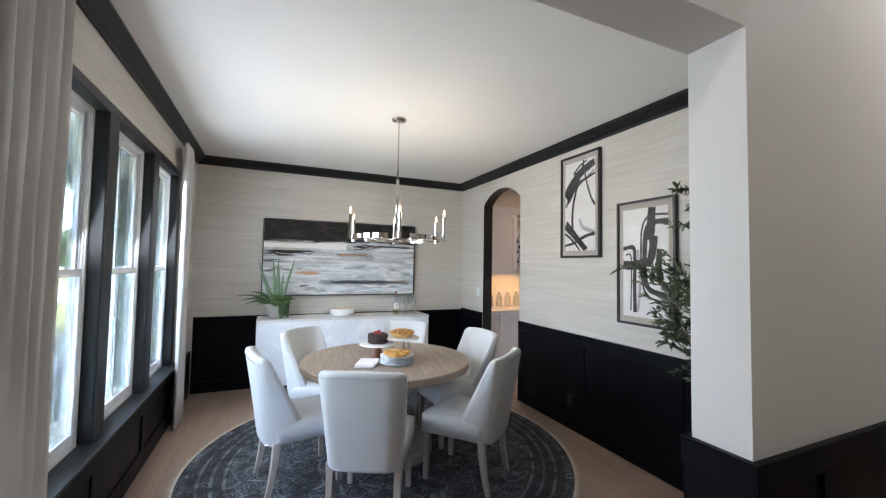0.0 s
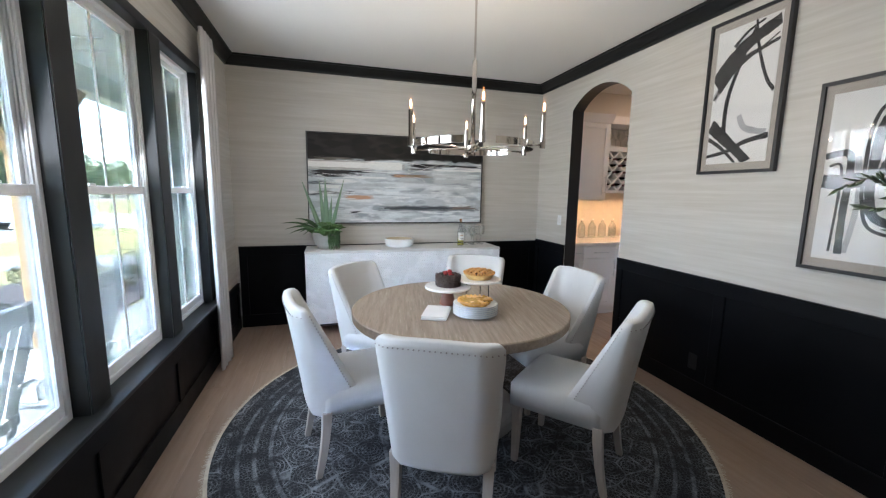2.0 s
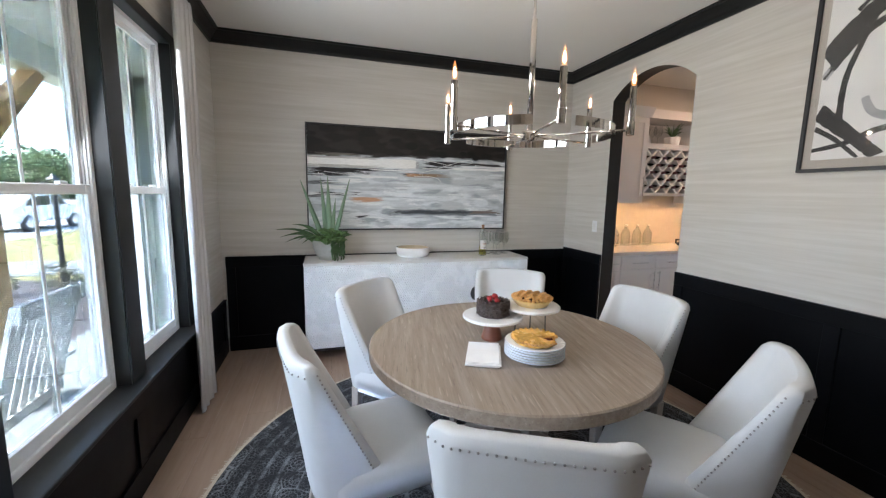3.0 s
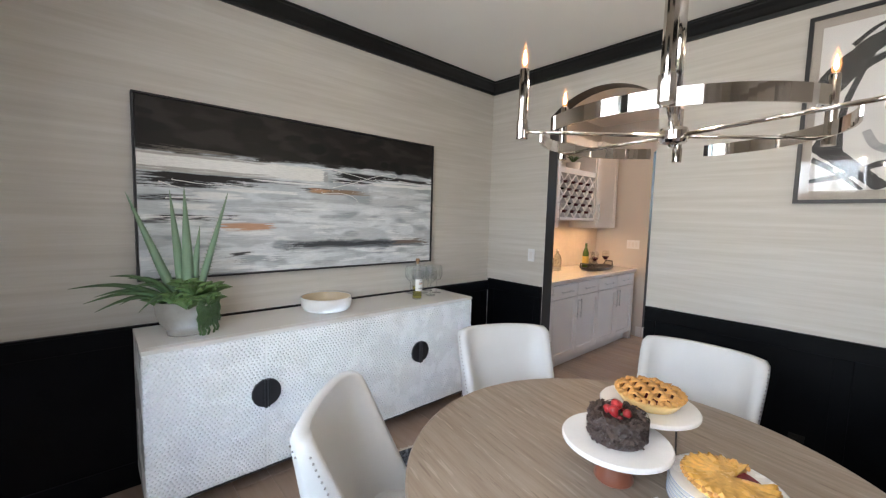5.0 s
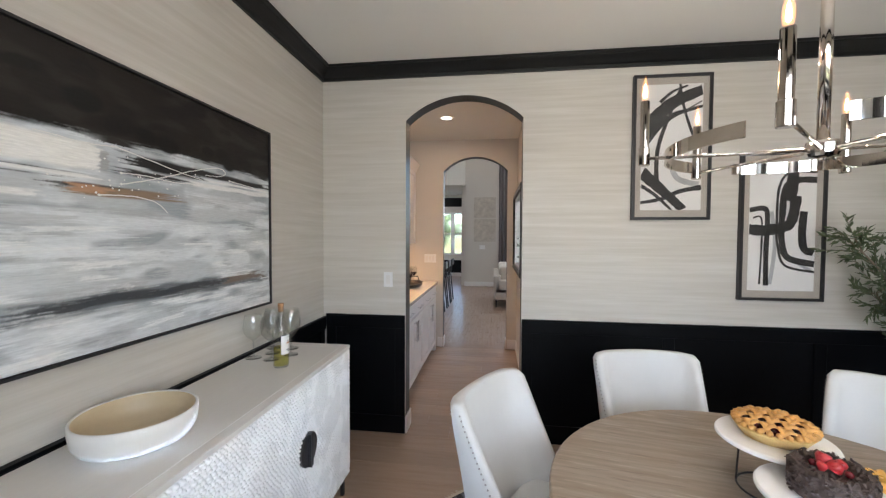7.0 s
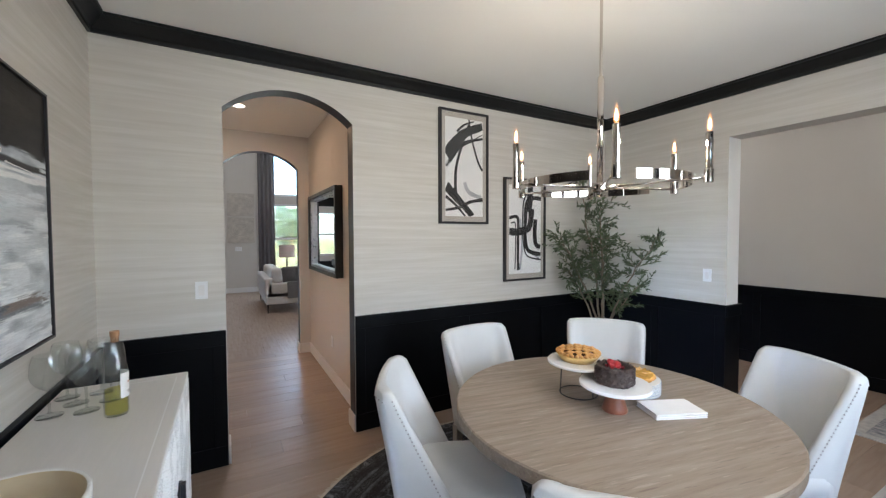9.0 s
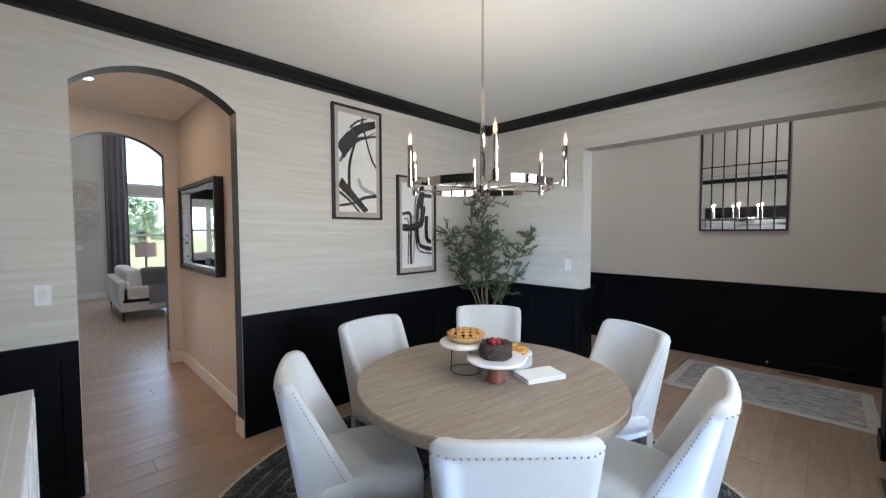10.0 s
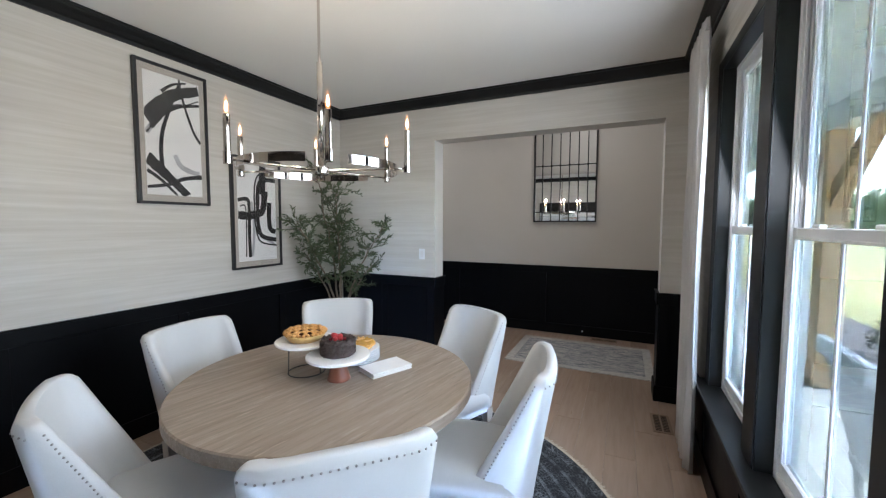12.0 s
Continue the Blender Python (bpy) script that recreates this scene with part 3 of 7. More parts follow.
first = dining_chair()
for k, (ang, dist, face) in enumerate(((-112, 0.77, -117), (-52, 0.77, -51), (6.0, 0.685, 4), (64.2, 0.703, 61), (132, 0.665, 136), (193, 0.73, 191))):
    m = pose(1.19 + dist * math.cos(radians(ang)), 3.31 + dist * math.sin(radians(ang)), 0.012, 0, 0, face - 90)
    if k == 0:
        first.matrix_world = m
    else:
        copy_thing(first, m)

# ---- table ----
TX, TY, TR = 1.19, 3.31, 0.69
table = thing("dining_table", "round grey-washed oak pedestal dining table", "table", at=(TX, TY, 0.012), turn=-20)
part("tabletop", lathe([(0, 0.753), (TR - 0.006, 0.753), (TR, 0.747), (TR, 0.704), (TR - 0.006, 0.696), (0, 0.696)], 96), M_TABLE, table).rotation_euler.z = radians(99)
part("apron_ring", lathe([(0.42, 0.696), (0.42, 0.655), (0.40, 0.655), (0.40, 0.696)], 48), M_LEGWOOD, table)
for k in range(4):
    a = math.pi / 4 + k * math.pi / 2
    pr = [(0.34, 0.6955), (0.27, 0.60), (0.19, 0.48), (0.155, 0.36), (0.18, 0.24), (0.25, 0.14), (0.335, 0.085)]
    bm = bmesh.new()
    rr = []
    for r, z in pr:
        d = Vector((math.cos(a), math.sin(a), 0))
        s = Vector((-math.sin(a), math.cos(a), 0))
        rr.append([bm.verts.new(d * (r + p * 0.028) + s * (q * 0.045) + Vector((0, 0, z))) for p, q in ((-1, -1), (1, -1), (1, 1), (-1, 1))])
    for u, v in zip(rr, rr[1:]):
        for j in range(4):
            bm.faces.new((u[j], u[(j + 1) % 4], v[(j + 1) % 4], v[j]))
    bm.faces.new(rr[0]), bm.faces.new(rr[-1])
    softened(part("pedestal_arm", bm, M_LEGWOOD, table), 0.006)
part("pedestal_base", lathe([(0, 0.0), (0.38, 0.0), (0.39, 0.01), (0.39, 0.07), (0.37, 0.088), (0, 0.088)], 48), M_LEGWOOD, table)

# ---- porch and grounds ----
PZ, GZ = -0.20, -0.42
M_CONC = grained("porch_concrete", (0.20, 0.205, 0.20), 0.8, 0.12, 2.0, 0.2, fine=120)
M_GRASS = grained("mown_grass", (0.185, 0.165, 0.050), 0.9, 0.5, 0.35, 0.6, fine=14)
M_MULCH = grained("dark_mulch", (0.055, 0.045, 0.042), 0.95, 0.5, 6, 0.8, fine=40)
M_CEDAR = grained("natural_cedar", (0.54, 0.35, 0.18), 0.55, 0.25, 4, 0.2, stretch=(6, 6, 0.4), fine=50)
M_SIDING = grained("sage_grey_siding", (0.22, 0.25, 0.23), 0.6, 0.08, 3, 0.1)
M_LEAFG = grained("tree_foliage", (0.120, 0.165, 0.065), 0.7, 0.5, 0.8, 0.0, fine=6)
M_SHRUB = grained("shrub_foliage", (0.07, 0.075, 0.035), 0.7, 0.5, 3, 0.0, fine=20)
M_PORCHCEIL = grained("porch_ceiling_paint", (0.86, 0.885, 0.85), 0.6, 0.03, 2, 0.05)

g = bmesh.new()
bmesh.ops.create_circle(g, cap_ends=True, segments=48, radius=900)
ground = finish("ground", g, M_GRASS)
ground.location.z = GZ
structure(ground, "sunlit mown lawn reaching to the trees", "ground")
structure(finish("porch_floor", box(-2.40, -8, GZ - 0.05, -0.725, 9.0, PZ, 0.01), M_CONC), "grey concrete front porch floor", "porch")
structure(finish("porch_ceiling", box(-2.45, -8, 2.70, -0.705, 9.0, 2.80), M_PORCHCEIL), "white painted porch ceiling", "ceiling")
structure(finish("porch_roof", prism([(-2.62, 2.82), (-0.73, 2.82), (-0.73, 3.7)], -8.2, 9.2, "y"), grained("roof_shingle", (0.08, 0.08, 0.08), 0.9)), "dark shingled porch roof", "roof")
structure(finish("porch_beam", box(-2.19, -8, 2.46, -1.95, 9.0, 2.70, 0.008), M_PORCHCEIL), "white boxed porch beam on timber posts", "beam")
structure(finish("house_roof", boxes((-0.78, -0.85, 5.4, 16, 12.2, 5.5)), M_SIDING), "flat upper covering of the house", "roof")
structure(finish("house_front", boxes((-0.72, -8, GZ, -0.702, 1.95, 2.70), (-0.72, 4.58, GZ, -0.702, 9.0, 2.70), (-0.72, 1.95, GZ, -0.702, 4.58, WZ0 - 0.05), (-0.72, 1.95, WZ1 + 0.02, -0.702, 4.58, 2.70), (-0.72, -0.85, 2.82, -0.702, 12, 5.4)), M_SIDING), "sage grey sided front of the house", "wall")
wing = thing("house_wing", "sage grey lap-sided wing of the house beside the porch", "house")
part("wall", boxes((-1.75, 6.9, GZ, -0.80, 7.05, 2.69)), M_SIDING, wing)
for k in range(15):
    part("siding_board", box(-1.76, 6.878, GZ + 0.2 * k, -0.81, 6.899, GZ + 0.2 * k + 0.188, 0.004, 1), M_SIDING, wing)
part("corner_board", box(-1.80, 6.86, GZ, -1.70, 6.876, 2.69), M_VINYL, wing)


def porch_post(x, y):
    root = thing("porch_post", "natural cedar porch post with knee braces on a boxed base", "post", "porch posts", at=(x, y, PZ))
    h = 2.46 - PZ
    part("shaft", box(-0.10, -0.10, 0.0, 0.10, 0.10, h, 0.006, 1), M_CEDAR, root)
    part("base", boxes((-0.145, -0.145, 0, 0.145, 0.145, 0.22), (-0.125, -0.125, 0.22, 0.125, 0.125, 0.245), bevel=0.006), M_CEDAR, root)
    for s in (-1, 1):
        part("knee_brace", prism([(s * 0.06, h - 0.72), (s * 0.10, h - 0.78), (s * 0.86, h - 0.02), (s * 0.74, h - 0.001), (s * 0.06, h - 0.56)], -0.06, 0.06, "x"), M_CEDAR, root)
    return root


for y in (-5.9, -0.62, 5.2):
    porch_post(-2.06, y)


def rocker(x, y, turn):
    """A white slatted porch rocker; faces +y of its own axes."""
    root = thing("rocking_chair", "white painted slatted wooden porch rocking chair", "chair", "porch rockers", at=(x, y, PZ), turn=turn)
    for s in (-1, 1):
        arc = [(s * 0.27, -0.45 + 0.9 * i / 10, 0.028 + 0.09 * (2 * (i / 10) - 1) ** 2) for i in range(11)]
        part("runner", tube(arc, 0.02, 6), M_TRIM, root)
        part("front_leg", box(s * 0.27 - 0.022, 0.22, 0.05, s * 0.27 + 0.022, 0.265, 0.62, 0.004, 1), M_TRIM, root)
        part("back_post", tube([(s * 0.27, -0.20, 0.05), (s * 0.27, -0.24, 0.45), (s * 0.28, -0.40, 1.08)], 0.022, 6), M_TRIM, root)
        part("armrest", box(s * 0.30 - 0.05, -0.32, 0.62, s * 0.30 + 0.05, 0.30, 0.645, 0.008), M_TRIM, root)
    for i in range(7):
        u = -0.225 + 0.075 * i
        part("back_slat", tube([(u, -0.25, 0.46), (u, -0.33, 0.78), (u, -0.395, 1.02)], 0.021, 4), M_TRIM, root)
    part("top_rail", box(-0.30, -0.435, 1.00, 0.30, -0.385, 1.10, 0.012), M_TRIM, root)
    part("lower_rail", box(-0.28, -0.275, 0.42, 0.28, -0.235, 0.48, 0.005), M_TRIM, root)
    for i in range(8):
        part("seat_slat", box(-0.28, -0.22 + 0.062 * i, 0.405, 0.28, -0.168 + 0.062 * i, 0.425, 0.004, 1), M_TRIM, root)
    return root


rocker(-1.50, 2.28, 86)
rocker(-1.52, 3.20, 90)
rocker(-1.56, 4.25, 92)

structure(finish("mulch_bed", boxes((-4.3, -9, GZ - 0.02, -2.41, 8.2, GZ + 0.03), (-5.6, 8.3, GZ - 0.02, -2.8, 11.4, GZ + 0.03), bevel=0.01), M_MULCH), "dark mulch planting bed along the porch", "bed")
structure(finish("front_path", boxes((-40, 12.0, GZ - 0.02, -2.0, 13.9, GZ + 0.02)), M_CONC), "pale concrete front path across the lawn", "path")
structure(finish("road", boxes((-160, 23.5, GZ - 0.02, 60, 34.0, GZ + 0.015), (-16.2, 17.0, GZ - 0.02, -10.4, 23.49, GZ + 0.015)), grained("pale_drive", (0.36, 0.35, 0.33), 0.9, 0.1, 1, 0.2)), "pale sunlit street beyond the lawn", "road")
structure(finish("field_road", boxes((-60, -160, GZ - 0.02, -30, 160, GZ + 0.014)), grained("pale_field", (0.30, 0.27, 0.19), 0.9, 0.2, 0.4, 0.2)), "pale dry field across the street", "ground")


def leafy(bm, centre, radius, count, size, rng, flat=0.8):
    """Small leaf clumps spread through an uneven crown."""
    for _ in range(count):
        d = Vector((rng.gauss(0, 1), rng.gauss(0, 1), rng.gauss(0, 1))).normalized()
        r = radius * rng.uniform(0.35, 1.0) ** 0.6
        p = Vector(centre) + Vector((d.x * r, d.y * r, d.z * r * flat))
        a = Vector((rng.gauss(0, 1), rng.gauss(0, 1), rng.gauss(0, 0.6))).normalized()
        b = a.cross(Vector((rng.gauss(0, 1), rng.gauss(0, 1), rng.gauss(0, 1)))).normalized()
        s = size * rng.uniform(0.6, 1.3)
        c = a.cross(b) * s * 0.25
        q = [bm.verts.new(p + a * s), bm.verts.new(p + b * s * 0.6 + c), bm.verts.new(p - a * s), bm.verts.new(p - b * s * 0.6 + c)]
        bm.faces.new(q)


def tree(x, y, h, rng):
    root = thing("tree", "broad green leafy tree at the edge of the field", "tree", "far trees", at=(x, y, GZ))
    part("trunk", tube([(0, 0, 0), (0.1, 0, h * 0.3), (0, 0.1, h * 0.6)], h * 0.035, 7, taper=0.4), M_CEDAR, root)
    bm = bmesh.new()
    for k in range(16):
        up = 0.10 + 0.66 * k / 15
        wide = 0.42 - 0.30 * abs(up - 0.35)
        leafy(bm, (rng.uniform(-wide, wide) * h, rng.uniform(-wide, wide) * h, h * up), h * rng.uniform(0.15, 0.24), 230, h * 0.024, rng)
    part("crown", bm, M_LEAFG, root)
    return root


rng = random.Random(4)
t0 = [tree(-46, 92, 9.5, rng), tree(-34, -72, 8.5, rng), tree(-64, 80, 11.0, rng)]
for k in range(84):
    a = radians(95 + 172 * k / 83 + rng.uniform(-0.8, 0.8))
    d = rng.uniform(88, 125)
    ob = copy_thing(t0[k % 3], pose(d * math.cos(a), d * math.sin(a) * 1.05, GZ, 0, 0, rng.uniform(0, 360)))
    ob.scale = (1.1, 1.1, rng.uniform(0.75, 1.1))
for k in range(9):
    copy_thing(t0[k % 3], pose(72 + 12 * (k % 2), -40 + 11.0 * k, GZ, 0, 0, 47 * k))


def shrub(x, y, r, rng):
    root = thing("shrub", "low reddish-green shrub in the mulch bed", "shrub", "bed shrubs", at=(x, y, GZ + 0.03))
    part("stem", tube([(0, 0, 0), (0, 0, r)], 0.02, 5), M_CEDAR, root)
    bm = bmesh.new()
    leafy(bm, (0, 0, r * 0.8), r, 420, r * 0.09, rng)
    part("leaves", bm, M_SHRUB, root)
    return root


for x, y, r in ((-3.3, 9.4, 0.32), (-4.3, 10.2, 0.35), (-5.0, 9.9, 0.3), (-3.8, 10.9, 0.33), (-3.2, -1.6, 0.28), (-3.6, -2.8, 0.34), (-3.1, -3.6, 0.3), (-3.7, 0.4, 0.25), (-3.5, 6.9, 0.3)):
    shrub(x, y, r, rng)

post = thing("yard_lamp", "black metal yard lamp post in the front bed", "lamp", at=(-4.75, 11.2, GZ))
part("pole", lathe([(0, 0), (0.09, 0), (0.09, 0.2), (0.045, 0.26), (0.04, 1.75), (0.06, 1.80), (0, 1.80)], 12), M_BLKMETAL, post)
part("lantern", lathe([(0, 1.80), (0.07, 1.80), (0.10, 2.05), (0, 2.05)], 6), M_GLASS, post)
part("cap", lathe([(0, 2.18), (0.04, 2.13), (0.13, 2.05), (0, 2.05)], 6), M_BLKMETAL, post)


def car(x, y, turn):
    root = thing("car", "white parked sport utility car on the street", "car", at=(x, y, GZ + 0.015), turn=turn)
    paint = material("white_car_paint", (0.75, 0.75, 0.76), 0.2, Coat_Weight=0.6)
    dark = material("dark_car_glass", (0.02, 0.025, 0.03), 0.08)
    side = [(-2.2, 0.35), (-2.25, 0.75), (-2.1, 1.0), (-1.75, 1.10), (-1.25, 1.55), (-0.6, 1.64), (0.6, 1.60), (1.1, 1.15), (1.9, 1.02), (2.2, 0.85), (2.25, 0.4)]
    body = part("body", prism([(a, b) for a, b in side], -0.86, 0.86, "y"), paint, root)
    softened(body, 0.09, 3)
    for s in (-1, 1):
        part("side_window", prism([(-1.5, 1.08), (-1.1, 1.45), (-0.1, 1.54), (-0.1, 1.10)], s * 0.865, s * 0.872, "y"), dark, root)
        part("side_window", prism([(0.0, 1.10), (0.0, 1.54), (0.55, 1.50), (0.95, 1.12)], s * 0.865, s * 0.872, "y"), dark, root)
        for xx in (-1.38, 1.40):
            bm = lathe([(0, -0.10), (0.30, -0.10), (0.345, -0.06), (0.345, 0.06), (0.30, 0.10), (0, 0.10)], 24)
            bmesh.ops.rotate(bm, verts=bm.verts, matrix=Matrix.Rotation(radians(90), 3, "X"))
            bmesh.ops.translate(bm, verts=bm.verts, vec=(xx, s * 0.80, 0.345))
            wheel = part("wheel", bm, M_BLKMETAL, root)
            bm = lathe([(0, 0.0), (0.06, 0.004), (0.20, 0.012), (0.22, 0.0)], 10)
            bmesh.ops.rotate(bm, verts=bm.verts, matrix=Matrix.Rotation(radians(-90 * s), 3, "X"))
            bmesh.ops.translate(bm, verts=bm.verts, vec=(xx, s * 0.903, 0.345))
            part("rim", bm, M_STEEL, wheel)
    part("rear_lamp", box(-2.27, 0.5, 0.82, -2.18, 0.84, 0.95, 0.01), material("red_lamp_plastic", (0.35, 0.02, 0.02), 0.2), root)
    return root


car(-12.5, 24.0, 86)

# ---- curtains ----
def curtain(name, y0, y1, folds, label):
    """A hanging linen panel with deep even folds, just off the wall."""
    root = thing(name, label, "curtain")
    bm = bmesh.new()
    n, zs = folds * 10, [0.015, 0.3, 0.8, 1.4, 2.0, 2.4, 2.58, 2.66]
    grid = []
    for k, z in enumerate(zs):
        pinch = 1.0 - 0.08 * math.sin(math.pi * min(1.0, z / 2.66)) + 0.03 * (z < 0.5)
        row = []
        for i in range(n + 1):
            u = i / n
            ph = 2 * math.pi * folds * u
            y = (y0 + y1) / 2 + (y1 - y0) * (u - 0.5) * pinch + 0.008 * math.sin(ph * 0.5 + z)
            x = -0.490 + 0.021 * math.sin(ph + 0.25 * math.sin(z * 2)) * (0.55 if z > 2.6 else 1.0) + 0.006 * math.sin(3.1 * ph + z * 3)
            row.append(bm.verts.new((x, y, z)))
        grid.append(row)
    for a, b in zip(grid, grid[1:]):
        for i in range(n):
            bm.faces.new((a[i], a[i + 1], b[i + 1], b[i]))
    p = part("panel", bm, M_CURTAIN, root, smooth=True)
    mod = p.modifiers.new("thick", "SOLIDIFY")
    mod.thickness = 0.004
    part("heading_tape", box(-0.502, y0 + 0.012, 2.60, -0.480, y1 - 0.012, 2.662, 0.006), M_CURTAIN, root)
    return root


curtain("curtain", 1.66, 2.13, 5, "pale grey linen curtain panel gathered beside the window")
curtain("curtain", 4.37, 4.70, 4, "pale grey linen curtain panel gathered beside the window")

# ---- rugs ----
def rug_material():
    """Charcoal oriental rug: medallions and ringed borders in worn grey-blue."""
    m = material("charcoal_rug", (0.05, 0.055, 0.065), 0.95)
    tc = m.node_tree.nodes.new("ShaderNodeTexCoord")
    sep = m.node_tree.nodes.new("ShaderNodeSeparateXYZ")
    wire(m, tc.outputs["Object"], sep.inputs[0])
    ln = m.node_tree.nodes.new("ShaderNodeVectorMath")
    ln.operation = "LENGTH"
    wire(m, tc.outputs["Object"], ln.inputs[0])
    r = ln.outputs["Value"]
    vor = nd(m, "ShaderNodeTexVoronoi", Scale=7.0)
    vor.feature = "DISTANCE_TO_EDGE"
    wire(m, tc.outputs["Object"], vor.inputs["Vector"])
    vor2 = nd(m, "ShaderNodeTexVoronoi", Scale=58.0)
    vor2.feature = "DISTANCE_TO_EDGE"
    wire(m, tc.outputs["Object"], vor2.inputs["Vector"])
    f1 = nd(m, "ShaderNodeTexVoronoi", Scale=7.0)
    wire(m, tc.outputs["Object"], f1.inputs["Vector"])
    rings = mathn(m, "SINE", mathn(m, "MULTIPLY", f1.outputs["Distance"], 44.0))
    motif = ramp(m, rings, [(0.55, (0, 0, 0)), (0.75, (1, 1, 1))])
    lines = ramp(m, vor.outputs["Distance"], [(0.014, (0.9, 0.9, 0.9)), (0.034, (0, 0, 0))])
    small = ramp(m, vor2.outputs["Distance"], [(0.04, (0.9, 0.9, 0.9)), (0.11, (0, 0, 0))])
    field = mixc(m, 1.0, mixc(m, 0.6, motif, small, "MIX"), lines, "SCREEN")
    bands = mathn(m, "SINE", mathn(m, "MULTIPLY", r, 75.0))
    border = ramp(m, bands, [(0.55, (0, 0, 0)), (0.85, (1, 1, 1))])
    inb = ramp(m, mathn(m, "MULTIPLY", r, 0.6), [(0.70, (0, 0, 0)), (0.705, (1, 1, 1)), (0.86, (1, 1, 1)), (0.865, (0, 0, 0))])
    bmix = mixc(m, 0.5, border, small, "MIX")
    pat = mixc(m, inb, field, bmix)
    worn = noisy(m, tc.outputs["Object"], 9.0, 6.0, 0.7)
    fac = mixc(m, 1.0, pat, ramp(m, worn, [(0.38, (0.08,) * 3), (0.58, (0.80,) * 3)]), "MULTIPLY")
    wire(m, mixc(m, fac, (0.0085, 0.0105, 0.015), (0.27, 0.29, 0.32)), bsdf(m).inputs["Base Color"])
    pile = noisy(m, tc.outputs["Object"], 320.0, 2.0)
    bump(m, mathn(m, "ADD", pile, fac), 0.35, 0.004)
    return m


rug = thing("area_rug", "round charcoal patterned rug with a cream fringed edge", "rug", at=(1.215, 3.33, 0.0))
RR = 1.505
part("woven_field", lathe([(0, 0.001), (RR, 0.001), (RR + 0.004, 0.006), (RR - 0.002, 0.011), (0, 0.011)], 120), rug_material(), rug)
M_FRINGE = grained("cream_cotton_fringe", (0.55, 0.50, 0.42), 0.9, 0.15, 30, 0.3)
fr = bmesh.new()
rf = random.Random(8)
for k in range(900):
    a = 2 * math.pi * k / 900 + rf.uniform(-0.002, 0.002)
    l = rf.uniform(0.016, 0.034)
    b = a + rf.uniform(-0.006, 0.006)
    w_ = 0.0035 / RR
    vs = [fr.verts.new((r_ * math.cos(t_), r_ * math.sin(t_), z_)) for r_, t_, z_ in ((RR - 0.004, a - w_, 0.009), (RR - 0.004, a + w_, 0.009), (RR + l, b + w_ * 0.6, 0.004), (RR + l, b - w_ * 0.6, 0.004))]
    fr.faces.new(vs)
part("fringe", fr, M_FRINGE, rug, "cream cotton fringe")
part("edge_binding", lathe([(RR - 0.012, 0.0115), (RR + 0.006, 0.0115), (RR + 0.009, 0.002), (RR + 0.004, 0.0005)], 120), M_FRINGE, rug, "cream bound edge")


def hall_rug_material():
    m = material("faded_grey_rug", (0.3, 0.3, 0.32), 0.95)
    v = coords(m, (1, 3.5, 1))
    n1, n2 = noisy(m, v, 7.0, 7.0, 0.7), noisy(m, coords(m), 60.0, 3.0)
    f = mathn(m, "ADD", mathn(m, "MULTIPLY", n1, 0.75), mathn(m, "MULTIPLY", n2, 0.25))
    wire(m, ramp(m, f, [(0.38, (0.14, 0.15, 0.18)), (0.5, (0.33, 0.33, 0.34)), (0.62, (0.50, 0.48, 0.45))]), bsdf(m).inputs["Base Color"])
    bump(m, n2, 0.3, 0.003)
    return m


hr = thing("hall_rug", "faded grey-blue woven runner with a pale border", "rug", at=(0.33, 0.13, 0))
part("weave", box(-0.66, -0.43, 0.001, 0.66, 0.43, 0.009, 0.003, 1), hall_rug_material(), hr)
M_RUGB = grained("rug_border", (0.46, 0.45, 0.43), 0.95, 0.2, 20, 0.3)
part("border", boxes((-0.74, -0.51, 0.001, 0.74, -0.43, 0.0085), (-0.74, 0.43, 0.001, 0.74, 0.51, 0.0085), (-0.74, -0.43, 0.001, -0.66, 0.43, 0.0085), (0.66, -0.43, 0.001, 0.74, 0.43, 0.0085)), M_RUGB, hr)

